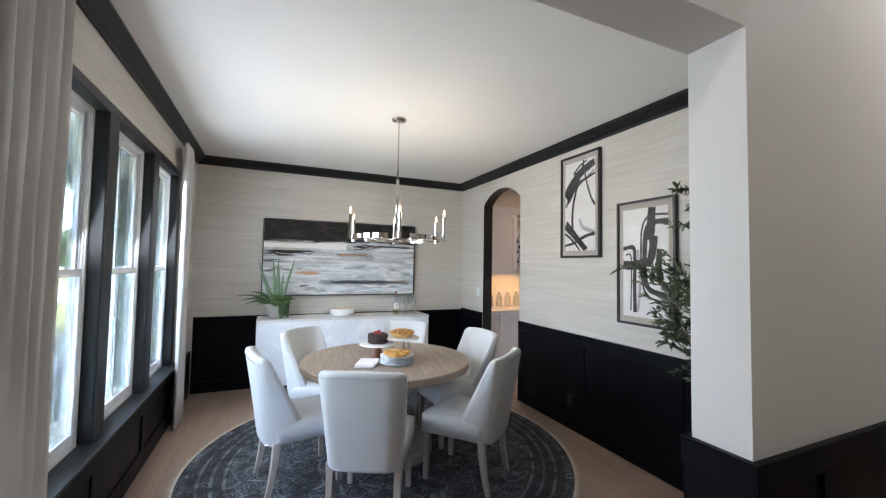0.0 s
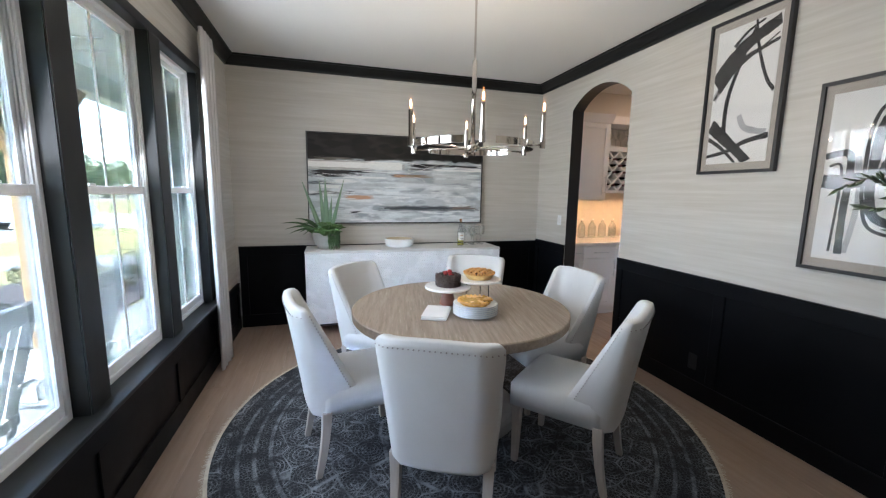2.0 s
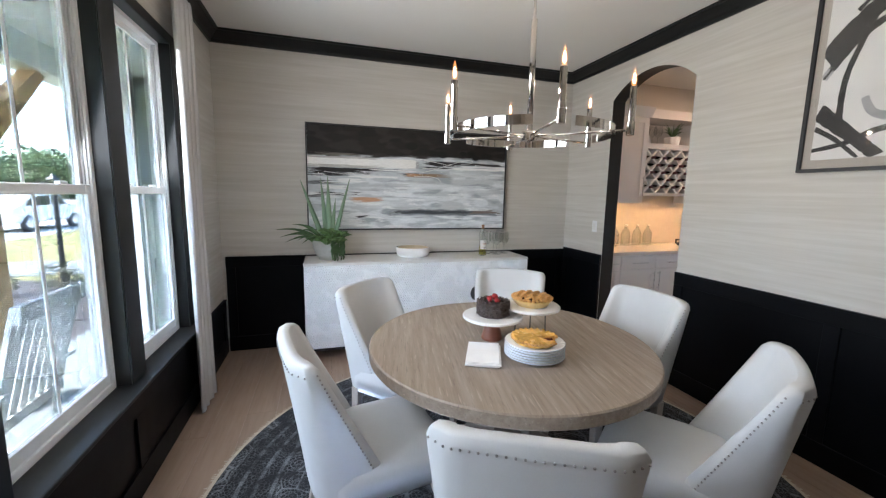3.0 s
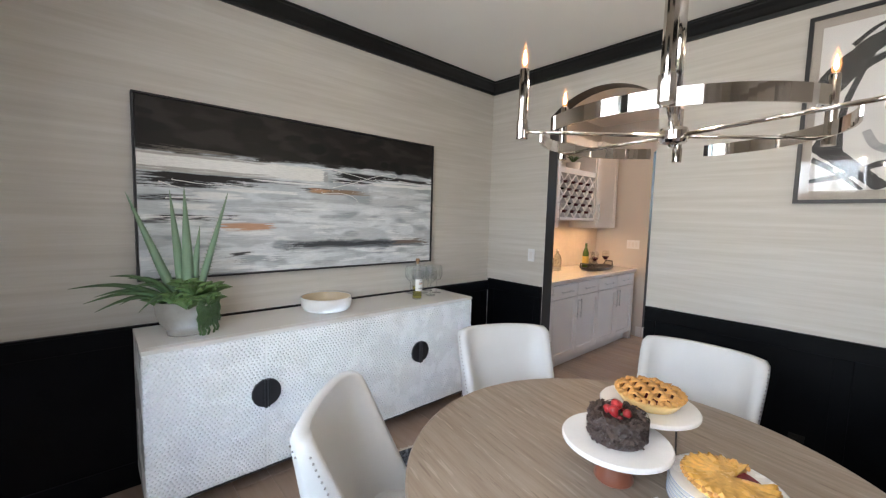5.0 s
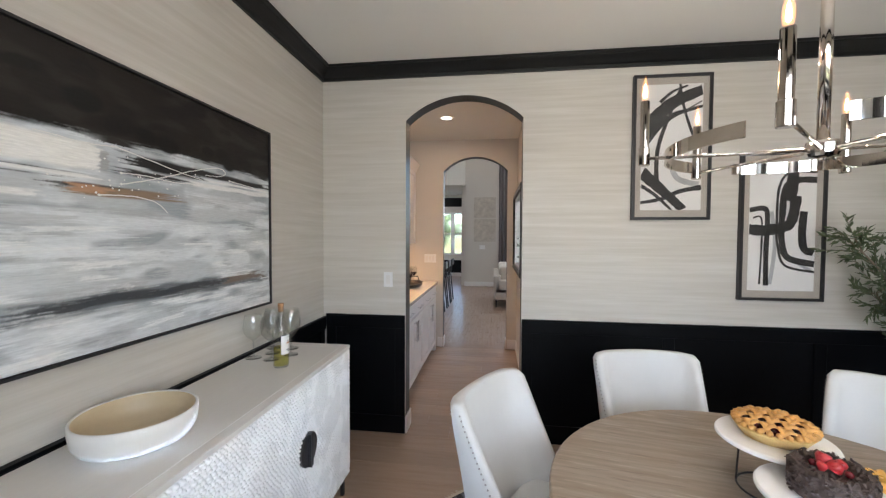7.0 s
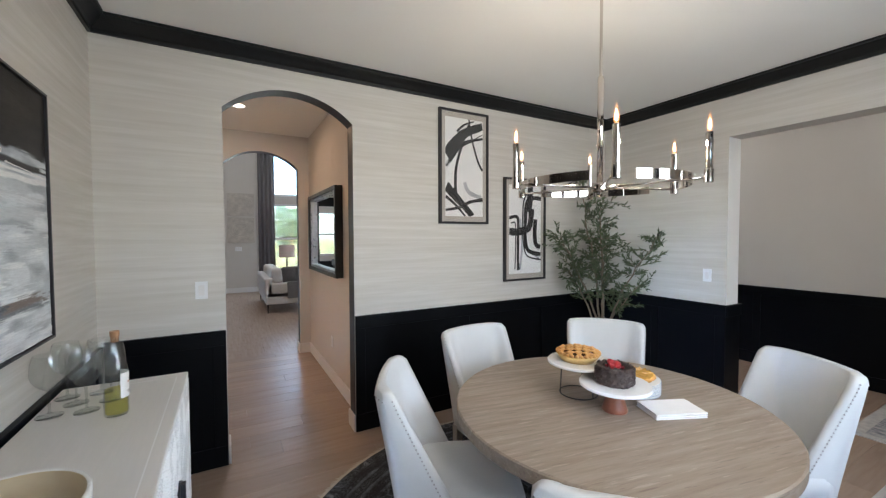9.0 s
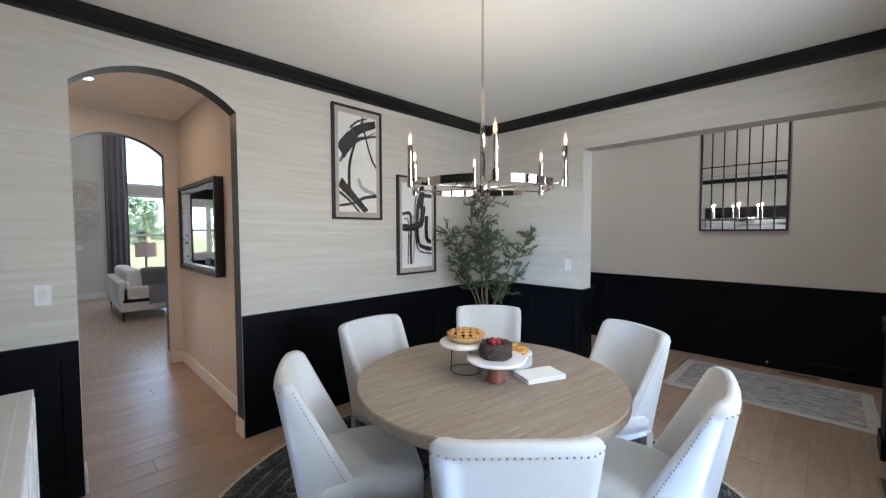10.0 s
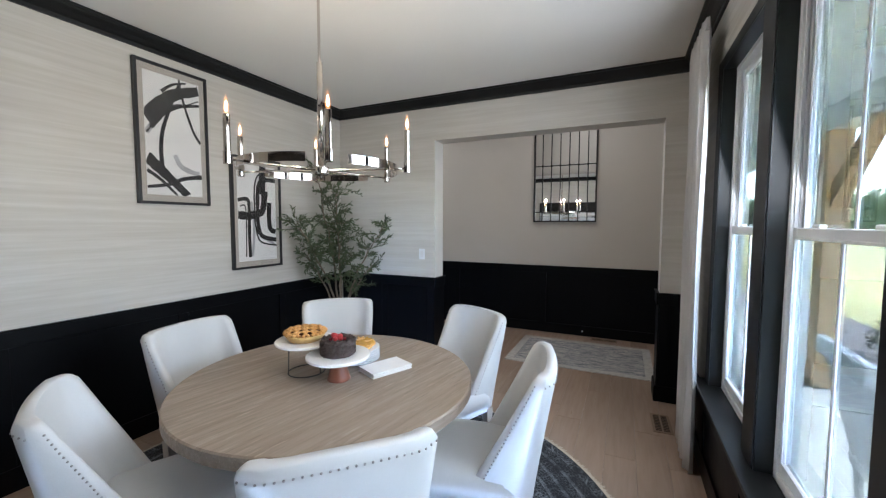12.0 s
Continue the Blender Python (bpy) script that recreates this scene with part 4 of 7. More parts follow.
# ---- sideboard ----
def hammered(x0, x1, z0, z1, y, step=0.0034):
    """A door face of small pebbled bumps, facing -y."""
    nx, nz = max(2, int((x1 - x0) / step)), max(2, int((z1 - z0) / step))
    xs, zs = np.linspace(x0, x1, nx + 1), np.linspace(z0, z1, nz + 1)
    X, Z = np.meshgrid(xs, zs)
    px, pz = 0.0200, 0.0150
    U = X / px + 0.22 * np.sin(Z * 23)
    V = Z / pz + 0.22 * np.sin(X * 19)
    near, second = np.full(X.shape, 9.0), np.full(X.shape, 9.0)
    for dj in (-1, 0, 1):
        row = np.floor(V) + dj
        shift = 0.5 * (row % 2)
        for di in (-1, 0, 1):
            col = np.floor(U - shift) + di
            j1 = np.sin(col * 127.1 + row * 311.7) * 43758.5453
            j2 = np.sin(col * 269.5 + row * 183.3) * 43758.5453
            cu, cv = col + 0.5 + shift + 0.44 * (j1 - np.floor(j1) - 0.5), row + 0.5 + 0.44 * (j2 - np.floor(j2) - 0.5)
            d = np.hypot(U - cu, V - cv)
            second = np.minimum(second, np.maximum(near, d))
            near = np.minimum(near, d)
    rim = np.minimum(np.minimum(X - x0, x1 - X), np.minimum(Z - z0, z1 - Z))
    lift = 0.0135 * np.clip(1 - (near / 0.82) ** 2, 0, 1) ** 0.6 * np.clip((second - near) / 0.38, 0, 1) ** 0.7 * np.clip(rim / 0.004, 0, 1)
    verts = np.stack([X, y - lift, Z], -1).reshape(-1, 3).tolist()
    faces = [(j * (nx + 1) + i, j * (nx + 1) + i + 1, (j + 1) * (nx + 1) + i + 1, (j + 1) * (nx + 1) + i) for j in range(nz) for i in range(nx)]
    me = bpy.data.meshes.new("door")
    me.from_pydata(verts, [], faces)
    me.materials.append(M_WHITELAC)
    me.polygons.foreach_set("use_smooth", [True] * len(faces))
    return new("door", me)


SBX0, SBX1, SBY0, SBY1, SBZ0, SBZ1 = 0.138, 2.240, 5.02, 5.455, 0.125, 0.885
sb = thing("sideboard", "long white sideboard with pebbled doors and black half-moon pulls", "sideboard")
part("carcass", box(SBX0, SBY0, SBZ0, SBX1, SBY1, SBZ1 - 0.022, 0.003), M_WHITELAC, sb)
part("top", box(SBX0 - 0.002, SBY0 - 0.016, SBZ1 - 0.022, SBX1 + 0.002, SBY1, SBZ1, 0.003), M_TOPWASH, sb, "pale washed wood top")
part("inlay_line", boxes((SBX0 + 0.02, SBY0 + 0.022, SBZ1, SBX1 - 0.06, SBY0 + 0.026, SBZ1 + 0.0006), (SBX1 - 0.064, SBY0 + 0.026, SBZ1, SBX1 - 0.06, SBY1 - 0.02, SBZ1 + 0.0006)), M_TRIM, sb)
dw = (SBX1 - SBX0) / 4
for k in range(4):
    a, b = SBX0 + dw * k + 0.0006, SBX0 + dw * (k + 1) - 0.0006
    door = hammered(a, b, SBZ0 + 0.004, SBZ1 - 0.024, SBY0 - 0.006)
    door.parent = sb
    c = SBX0 + dw * (1 if k < 2 else 3)
    s = -1 if k % 2 == 0 else 1
    half = [(c + s * 0.003, 0.55 - 0.075)] + [(c + s * (0.003 + 0.072 * math.cos(q)), 0.55 + 0.075 * math.sin(q)) for q in np.linspace(-math.pi / 2, math.pi / 2, 17)]
    part("pull_plate", prism(half[1:], SBY0 - 0.025, SBY0 - 0.006, "y"), M_BLKMETAL, door, "black half-moon metal pull")
    part("pull_grip", box(c + s * 0.003, SBY0 - 0.040, 0.475, c + s * 0.012, SBY0 - 0.025, 0.625, 0.002, 1), M_BLKMETAL, door)
part("base_frame", boxes((SBX0 + 0.02, SBY0 + 0.01, SBZ0 - 0.02, SBX1 - 0.02, SBY0 + 0.03, SBZ0), (SBX0 + 0.02, SBY1 - 0.03, SBZ0 - 0.02, SBX1 - 0.02, SBY1 - 0.01, SBZ0)), M_BLKMETAL, sb)
for x in (SBX0 + 0.03, SBX1 - 0.03):
    for y in (SBY0 + 0.02, SBY1 - 0.02):
        part("leg", box(x - 0.01, y - 0.01, 0, x + 0.01, y + 0.01, SBZ0 - 0.02, 0.001, 1), M_BLKMETAL, sb)

# ---- large painting ----
def spline(pts, n=8):
    """Catmull-Rom points through pts."""
    p = [pts[0]] + list(pts) + [pts[-1]]
    out = []
    for i in range(1, len(p) - 2):
        a, b, c, d = p[i - 1], p[i], p[i + 1], p[i + 2]
        for k in range(n):
            t = k / n
            out.append(tuple(0.5 * (2 * b[j] + (c[j] - a[j]) * t + (2 * a[j] - 5 * b[j] + 4 * c[j] - d[j]) * t * t + (3 * b[j] - a[j] - 3 * c[j] + d[j]) * t ** 3) for j in range(len(b))))
    return out + [tuple(pts[-1])]


def paint_material(name):
    """Oil paint whose colour is laid stroke by stroke over the canvas grid."""
    m = material(name, (0.4, 0.4, 0.4), 0.5, **{"Specular IOR Level": 0.3})
    col = m.node_tree.nodes.new("ShaderNodeVertexColor")
    col.layer_name = "paint"
    fine = noisy(m, coords(m, (3.0, 1, 26)), 7.0, 5.0, 0.7)
    tone = ramp(m, fine, [(0.3, (0.88,) * 3), (0.7, (1.10,) * 3)])
    wire(m, mixc(m, 1.0, col.outputs["Color"], tone, "MULTIPLY"), bsdf(m).inputs["Base Color"])
    bump(m, fine, 0.4, 0.003)
    return m


def blurred(a, nx, nz):
    """Box-smoothed noise, nx along and nz across the grain, spread to 0..1."""
    for n, ax in ((nx, 1), (nz, 0)):
        if n > 1:
            k = np.ones(n) / n
            a = np.apply_along_axis(lambda r: np.convolve(np.pad(r, n, mode="wrap"), k, "same")[n:-n], ax, a)
    a = a - a.mean()
    return np.clip(0.5 + a / (4.0 * a.std()), 0, 1)


def painted_canvas(hw, hh, nx=620, nz=310):
    """Abstract shore: black sky, a broad white drag, grey and white water, copper touches."""
    gen = np.random.default_rng(11)
    X, Z = np.meshgrid(np.linspace(-hw, hw, nx), np.linspace(-hh, hh, nz))
    bristle = [blurred(gen.random((nz, nx)), 70, 1) for _ in range(3)] + [blurred(gen.random((nz, nx)), 36, 2) for _ in range(2)]
    cloud = [blurred(blurred(gen.random((nz, nx)), 40, 14), 24, 9) for _ in range(3)]
    C = np.zeros((nz, nx, 3))
    relief = np.zeros((nz, nx))

    def lay(mask, colour, thick=0.0):
        nonlocal C, relief
        mask = np.clip(mask, 0, 1)
        C = C * (1 - mask[..., None]) + np.array(colour) * mask[..., None]
        relief = relief + thick * mask

    def drag(x0, x1, z, h, colour, load=0.55, slope=0.0, taper=0.10, thick=0.0, which=None, alpha=1.0):
        """One pull of a flat brush: dry where the load runs out."""
        b = bristle[gen.integers(5) if which is None else which]
        wob = 0.30 * h * (cloud[gen.integers(3)] - 0.5)
        across = 1.15 - np.abs(Z + wob - z - slope * (X - x0)) / (h / 2)
        rag = bristle[gen.integers(5)]
        along = np.minimum((X - x0) / taper - (1 - rag) * 1.2, (x1 - X) / (taper * 1.3) - rag * 1.3 + 0.3)
        lay(alpha * np.clip(across * 2.2, 0, 1) * np.clip((load - 0.10 + np.clip(across, 0, 1) * 0.30 - (b - 0.5) * 1.1) * 3.0, 0, 1) * np.clip(along * 2.0, 0, 1), colour, thick)

    # ground of cool greys, lighter and darker drifts
    lay(np.ones_like(X), (0.52, 0.55, 0.57))
    lay((cloud[0] - 0.50) * 4, (0.68, 0.71, 0.73))
    lay((0.42 - cloud[1]) * 4, (0.36, 0.39, 0.42))
    for _ in range(120):
        x0, z = gen.uniform(-hw - 0.2, hw), gen.uniform(-hh, 0.08)
        c = gen.choice([0.46, 0.58, 0.68, 0.78, 0.83])
        drag(x0, x0 + gen.uniform(0.18, 0.7), z, gen.uniform(0.018, 0.06), (c * 0.97, c, c * 1.02), gen.uniform(0.30, 0.62), gen.uniform(-0.03, 0.03), 0.12, 0.0008, None, 0.55)
    # the dark sky with brown depths and darker blooms
    edge = 0.205 + 0.012 * np.sin(X * 2.1 + 0.6) + 0.020 * (bristle[3] - 0.5) + 0.015 * (cloud[2] - 0.5)
    lay((Z - edge) * 45, (0.013, 0.011, 0.010))
    lay((cloud[1] - 0.45) * 3 * (Z > edge), (0.026, 0.023, 0.021))
    lay((cloud[2] - 0.62) * 5 * (Z > edge + 0.02), (0.009, 0.008, 0.008))
    for x, z, r in ((0.20, 0.27, 0.05), (0.30, 0.26, 0.055), (0.52, 0.28, 0.035), (0.62, 0.28, 0.05), (0.66, 0.24, 0.04), (-0.02, 0.33, 0.06)):
        lay((1.2 - np.hypot(X - x, (Z - z) * 1.6) / r) * 2.5 * (0.5 + cloud[0]), (0.006, 0.006, 0.006))
    for z in (0.232, 0.222, 0.214):
        drag(-hw - 0.1, -0.25, z, 0.022, (0.20, 0.18, 0.155), 0.30, -0.02, 0.3, 0.0, None, 0.7)
    # the broad white pull and its grey end
    for z, h in ((0.150, 0.085), (0.165, 0.055), (0.135, 0.05)):
        drag(-hw - 0.2, 0.045, z, h, (0.84, 0.83, 0.80), 0.95, 0.004, 0.03, 0.0016)
    drag(0.02, 0.065, 0.148, 0.070, (0.40, 0.40, 0.40), 1.0, 0.0, 0.01, 0.0012)
    for z in (0.105, 0.118, 0.19):
        drag(-hw - 0.1, -0.30, z, 0.014, (0.46, 0.44, 0.41), 0.42)
    # black streaks under it, white between them
    drag(-0.97, -0.62, 0.098, 0.012, (0.015, 0.014, 0.014), 0.85, -0.04)
    for x1, z, h, l in ((-0.35, 0.060, 0.050, 0.80), (-0.52, 0.030, 0.045, 0.72), (-0.05, 0.078, 0.026, 0.60), (-0.62, -0.045, 0.035, 0.72), (-0.48, -0.155, 0.040, 0.70), (-0.70, -0.170, 0.028, 0.66)):
        drag(-hw - 0.15, x1, z, h, (0.022, 0.020, 0.020), l, 0.008, 0.22)
    drag(0.06, 0.50, 0.168, 0.050, (0.016, 0.015, 0.015), 0.80)
    drag(0.02, 0.42, 0.125, 0.030, (0.030, 0.028, 0.027), 0.62)
    drag(0.30, hw + 0.1, 0.175, 0.030, (0.030, 0.028, 0.028), 0.66)
    drag(-0.20, 0.30, 0.055, 0.022, (0.05, 0.047, 0.045), 0.50)
    for x0, x1, z, h in ((-0.78, -0.45, -0.020, 0.034), (-0.92, -0.60, -0.085, 0.040), (-0.66, -0.10, 0.020, 0.022), (0.35, hw + 0.1, 0.128, 0.022), (0.45, hw + 0.1, 0.150, 0.010), (-0.45, 0.05, 0.088, 0.012)):
        drag(x0, x1, z, h, (0.80, 0.80, 0.79), 0.75, 0.0, 0.06, 0.001)
    # bronze, copper and umber
    drag(-0.12, 0.42, 0.046, 0.034, (0.27, 0.19, 0.125), 0.60)
    drag(-0.10, 0.08, 0.052, 0.030, (0.46, 0.27, 0.16), 0.62, 0.0, 0.04)
    drag(-0.64, -0.29, -0.205, 0.046, (0.56, 0.33, 0.21), 0.85, 0.02, 0.05, 0.001)
    # the low dark drift
    drag(-0.42, hw + 0.1, -0.322, 0.060, (0.17, 0.185, 0.20), 0.60, 0.0, 0.25)
    drag(-0.30, 0.75, -0.318, 0.034, (0.06, 0.066, 0.074), 0.60, 0.0, 0.20)
    drag(0.56, 0.98, -0.312, 0.046, (0.20, 0.16, 0.135), 0.68, 0.0, 0.08)
    drag(-0.60, -0.40, -0.375, 0.022, (0.05, 0.05, 0.054), 0.70, 0.10, 0.05)
    drag(-0.64, -0.46, -0.408, 0.020, (0.10, 0.10, 0.105), 0.60, 0.0, 0.05)
    for _ in range(46):
        x0, z = gen.uniform(-hw - 0.1, hw), gen.choice([gen.uniform(-hh, -0.345), gen.uniform(-0.29, -0.06)])
        drag(x0, x0 + gen.uniform(0.10, 0.36), z, gen.uniform(0.010, 0.034), (0.82, 0.83, 0.83), gen.uniform(0.30, 0.52), gen.uniform(-0.04, 0.04), 0.06, 0.0012, None, 0.8)
    relief = relief * (0.6 + 0.8 * bristle[1]) + 0.0006 * bristle[0]
    verts = np.stack([X, -0.0165 - np.clip(relief, 0, 0.004), Z], -1).reshape(-1, 3)
    i = np.arange(nz * nx).reshape(nz, nx)
    faces = np.stack([i[:-1, :-1], i[:-1, 1:], i[1:, 1:], i[1:, :-1]], -1).reshape(-1, 4)
    me = bpy.data.meshes.new("canvas")
    me.from_pydata(verts.tolist(), [], faces.tolist())
    layer = me.color_attributes.new("paint", "FLOAT_COLOR", "POINT")
    layer.data.foreach_set("color", np.concatenate([C.reshape(-1, 3), np.ones((nz * nx, 1))], 1).ravel().astype(np.float32))
    me.polygons.foreach_set("use_smooth", [True] * len(me.polygons))
    me.materials.append(paint_material("oil_paint"))
    return new("canvas", me)


PX0_, PX1_, PZ0_, PZ1_ = 0.163, 2.178, 1.128, 2.113
pc = ((PX0_ + PX1_) / 2, 5.478, (PZ0_ + PZ1_) / 2)
hw_, hh_ = (PX1_ - PX0_) / 2, (PZ1_ - PZ0_) / 2
pnt = thing("abstract_painting", "wide abstract painting in black white and grey, thin black frame", "painting", at=pc)
painted_canvas(hw_ - 0.012, hh_ - 0.012).parent = pnt
part("stretcher", box(-hw_ + 0.012, -0.0160, -hh_ + 0.012, hw_ - 0.012, 0.02, hh_ - 0.012), M_BLKMETAL, pnt)
part("frame", boxes((-hw_, -0.026, -hh_, -hw_ + 0.009, 0.021, hh_), (hw_ - 0.009, -0.026, -hh_, hw_, 0.021, hh_), (-hw_ + 0.009, -0.026, hh_ - 0.009, hw_ - 0.009, 0.021, hh_), (-hw_ + 0.009, -0.026, -hh_, hw_ - 0.009, 0.021, -hh_ + 0.009)), M_BLKMETAL, pnt, "thin black floater frame")
M_WPAINT = grained("thick_white_paint", (0.80, 0.79, 0.76), 0.4, 0.05, 20, 0.1)
M_COPPER = grained("copper_leaf", (0.52, 0.30, 0.18), 0.4, 0.25, 25, 0.3, metal=0.3)
rp = random.Random(5)


def drip(pts, r=0.0024):
    """A thrown line of thick white paint with a bead at its end."""
    line = [(x + rp.uniform(-0.002, 0.002), -0.0195, z + rp.uniform(-0.0015, 0.0015)) for x, z in spline(pts, 6)]
    bm = tube(line, r, 5, taper=0.6)
    bmesh.ops.create_icosphere(bm, subdivisions=1, radius=r * 2.0, matrix=Matrix.Translation(line[0]) @ Matrix.Diagonal((1.3, 0.6, 1, 1)))
    part("paint_drip", bm, M_WPAINT, pnt, smooth=True)


for pts in ([(-0.90, 0.040), (-0.83, 0.020), (-0.75, 0.004)], [(-0.84, 0.056), (-0.70, 0.042), (-0.56, 0.046), (-0.42, 0.030)], [(-0.87, -0.044), (-0.74, -0.040), (-0.61, -0.045)], [(-0.92, -0.146), (-0.72, -0.142), (-0.51, -0.150)],
            [(0.07, 0.202), (-0.02, 0.194), (-0.16, 0.200)], [(0.08, 0.203), (0.22, 0.182), (0.36, 0.160), (0.48, 0.146)], [(0.10, 0.078), (0.28, 0.130), (0.46, 0.190), (0.58, 0.216), (0.63, 0.205), (0.60, 0.182), (0.50, 0.172)],
            [(0.10, 0.118), (0.20, 0.122), (0.30, 0.116), (0.44, 0.122)], [(0.02, 0.034), (0.14, 0.040), (0.24, 0.026), (0.29, -0.010)], [(0.66, 0.168), (0.80, 0.160), (0.97, 0.150)]):
    drip(pts)
spots = bmesh.new()
for _ in range(46):
    x, z, r = rp.gauss(0.10, 0.17), rp.gauss(0.085, 0.045), rp.uniform(0.0016, 0.0042)
    bmesh.ops.create_icosphere(spots, subdivisions=1, radius=r, matrix=Matrix.Translation((x, -0.0190, z)) @ Matrix.Diagonal((1.2, 0.5, 1, 1)))
tagged(part("paint_spatter", spots, M_WPAINT, pnt, smooth=True), kind="stuff")

# ---- framed prints ----
M_MAT = grained("greige_mat_board", (0.46, 0.42, 0.37), 0.9, 0.04, 20, 0.1)
M_SHEET = grained("print_paper", (0.80, 0.79, 0.77), 0.8, 0.03, 6, 0.05)
M_INK = grained("black_brush_ink", (0.02, 0.019, 0.019), 0.5, 0.4, 8, 0.1, stretch=(1, 1, 6), fine=90)
M_WASH = grained("grey_ink_wash", (0.42, 0.42, 0.43), 0.7, 0.2, 8, 0.1)


def print_frame(name, y0, y1, z0, z1, strokes, label):
    """A framed brush drawing on the arch wall; u runs from the frame's far end (y1) to y0, v upwards."""
    root = thing(name, label, "print", "pair of framed prints", at=(XR - 0.0005, 0, 0))
    f, d = 0.019, 0.034
    part("frame", boxes((-d, y0, z0, -0.001, y0 + f, z1), (-d, y1 - f, z0, -0.001, y1, z1), (-d, y0 + f, z1 - f, -0.001, y1 - f, z1), (-d, y0 + f, z0, -0.001, y1 - f, z0 + f)), M_BLKMETAL, root, "black metal frame")
    part("mat_board", box(-0.020, y0 + f, z0 + f, -0.002, y1 - f, z1 - f), M_MAT, root)
    mg = 0.058
    a0, a1, b0, b1 = y0 + mg, y1 - mg, z0 + mg * 1.15, z1 - mg * 1.15
    part("paper", box(-0.0225, a0, b0, -0.020, a1, b1), M_SHEET, root)
    rr = random.Random(3)
    for lay, (ink, w0, w1, pts) in enumerate(strokes):
        line = spline(pts)
        bm = bmesh.new()
        prev = None
        for i, (u, v) in enumerate(line):
            q = line[min(i + 1, len(line) - 1)]
            o = line[max(i - 1, 0)]
            dy, dz = -(q[0] - o[0]) * (a1 - a0), (q[1] - o[1]) * (b1 - b0)
            ln = math.hypot(dy, dz) or 1
            t = i / (len(line) - 1)
            w = (w0 + (w1 - w0) * t) * (a1 - a0) * (1 + 0.10 * rr.uniform(-1, 1))
            y, z = a1 - u * (a1 - a0), b0 + v * (b1 - b0)
            pr = []
            for s in (-1, 1):
                yy = min(a1, max(a0, y - s * dz / ln * w / 2))
                zz = min(b1, max(b0, z + s * dy / ln * w / 2))
                pr.append(bm.verts.new((-0.0228 - 0.00012 * lay, yy, zz)))
            if prev:
                bm.faces.new((prev[0], prev[1], pr[1], pr[0]))
            prev = pr
        part("brush_stroke", bm, M_INK if ink else M_WASH, root)
    pane = part("glazing", box(-0.0300, y0 + f, z0 + f, -0.0280, y1 - f, z1 - f), M_PICGLASS, root)
    pane.visible_shadow = False
    return root


print_frame("framed_print", 2.706, 3.216, 1.646, 2.643, [
    (0, 0.10, 0.05, [(0.02, 0.50), (0.2, 0.62), (0.45, 0.75), (0.8, 0.80)]), (0, 0.08, 0.10, [(0.5, 0.35), (0.62, 0.25), (0.95, 0.2)]),
    (1, 0.25, 0.17, [(0.0, 0.60), (0.20, 0.72), (0.5, 0.85), (1.0, 0.95)]), (1, 0.06, 0.03, [(0.30, 0.86), (0.50, 0.94), (0.75, 0.985)]), (1, 0.05, 0.09, [(1.0, 0.82), (0.75, 0.79), (0.42, 0.73), (0.1, 0.55)]), (1, 0.03, 0.02, [(0.02, 0.50), (0.35, 0.68), (0.98, 0.86)]),
    (1, 0.055, 0.085, [(0.62, 0.95), (0.44, 0.74), (0.28, 0.50), (0.26, 0.28), (0.30, 0.18)]), (1, 0.035, 0.06, [(0.62, 1.0), (0.70, 0.80), (0.86, 0.58), (1.0, 0.48)]),
    (1, 0.20, 0.13, [(0.0, 0.31), (0.26, 0.20), (0.52, 0.09), (0.72, 0.0)]), (1, 0.07, 0.04, [(0.0, 0.20), (0.25, 0.12), (0.52, 0.0)]), (1, 0.05, 0.09, [(0.0, 0.06), (0.35, 0.09), (0.65, 0.15), (1.0, 0.18)])],
    "tall black-framed abstract ink print with a greige mat")
print_frame("framed_print", 1.993, 2.515, 1.10, 2.096, [
    (0, 0.06, 0.06, [(0.34, 0.62), (0.40, 0.35), (0.34, 0.05)]), (0, 0.05, 0.05, [(0.58, 0.85), (0.50, 0.55), (0.55, 0.30), (0.95, 0.16)]),
    (1, 0.17, 0.17, [(0.66, 1.0), (0.64, 0.85), (0.62, 0.70)]), (1, 0.10, 0.10, [(1.0, 0.86), (0.72, 0.86), (0.54, 0.80), (0.50, 0.60), (0.50, 0.40), (0.60, 0.26), (1.0, 0.21)]),
    (1, 0.04, 0.04, [(1.0, 0.92), (0.60, 0.92), (0.44, 0.80), (0.42, 0.52), (0.44, 0.36), (0.56, 0.20), (1.0, 0.15)]), (1, 0.17, 0.15, [(0.70, 0.74), (0.66, 0.58), (0.56, 0.50), (0.30, 0.49)]),
    (1, 0.18, 0.14, [(0.0, 0.48), (0.25, 0.47), (0.45, 0.48)]), (1, 0.08, 0.08, [(0.0, 0.63), (0.24, 0.64), (0.28, 0.52), (0.27, 0.30), (0.28, 0.04)]), (1, 0.03, 0.03, [(0.06, 0.57), (0.18, 0.57), (0.20, 0.40), (0.18, 0.05)]),
    (1, 0.12, 0.12, [(0.98, 0.30), (0.84, 0.33), (0.80, 0.45), (0.82, 0.62)])],
    "tall black-framed abstract ink print of looping bars")

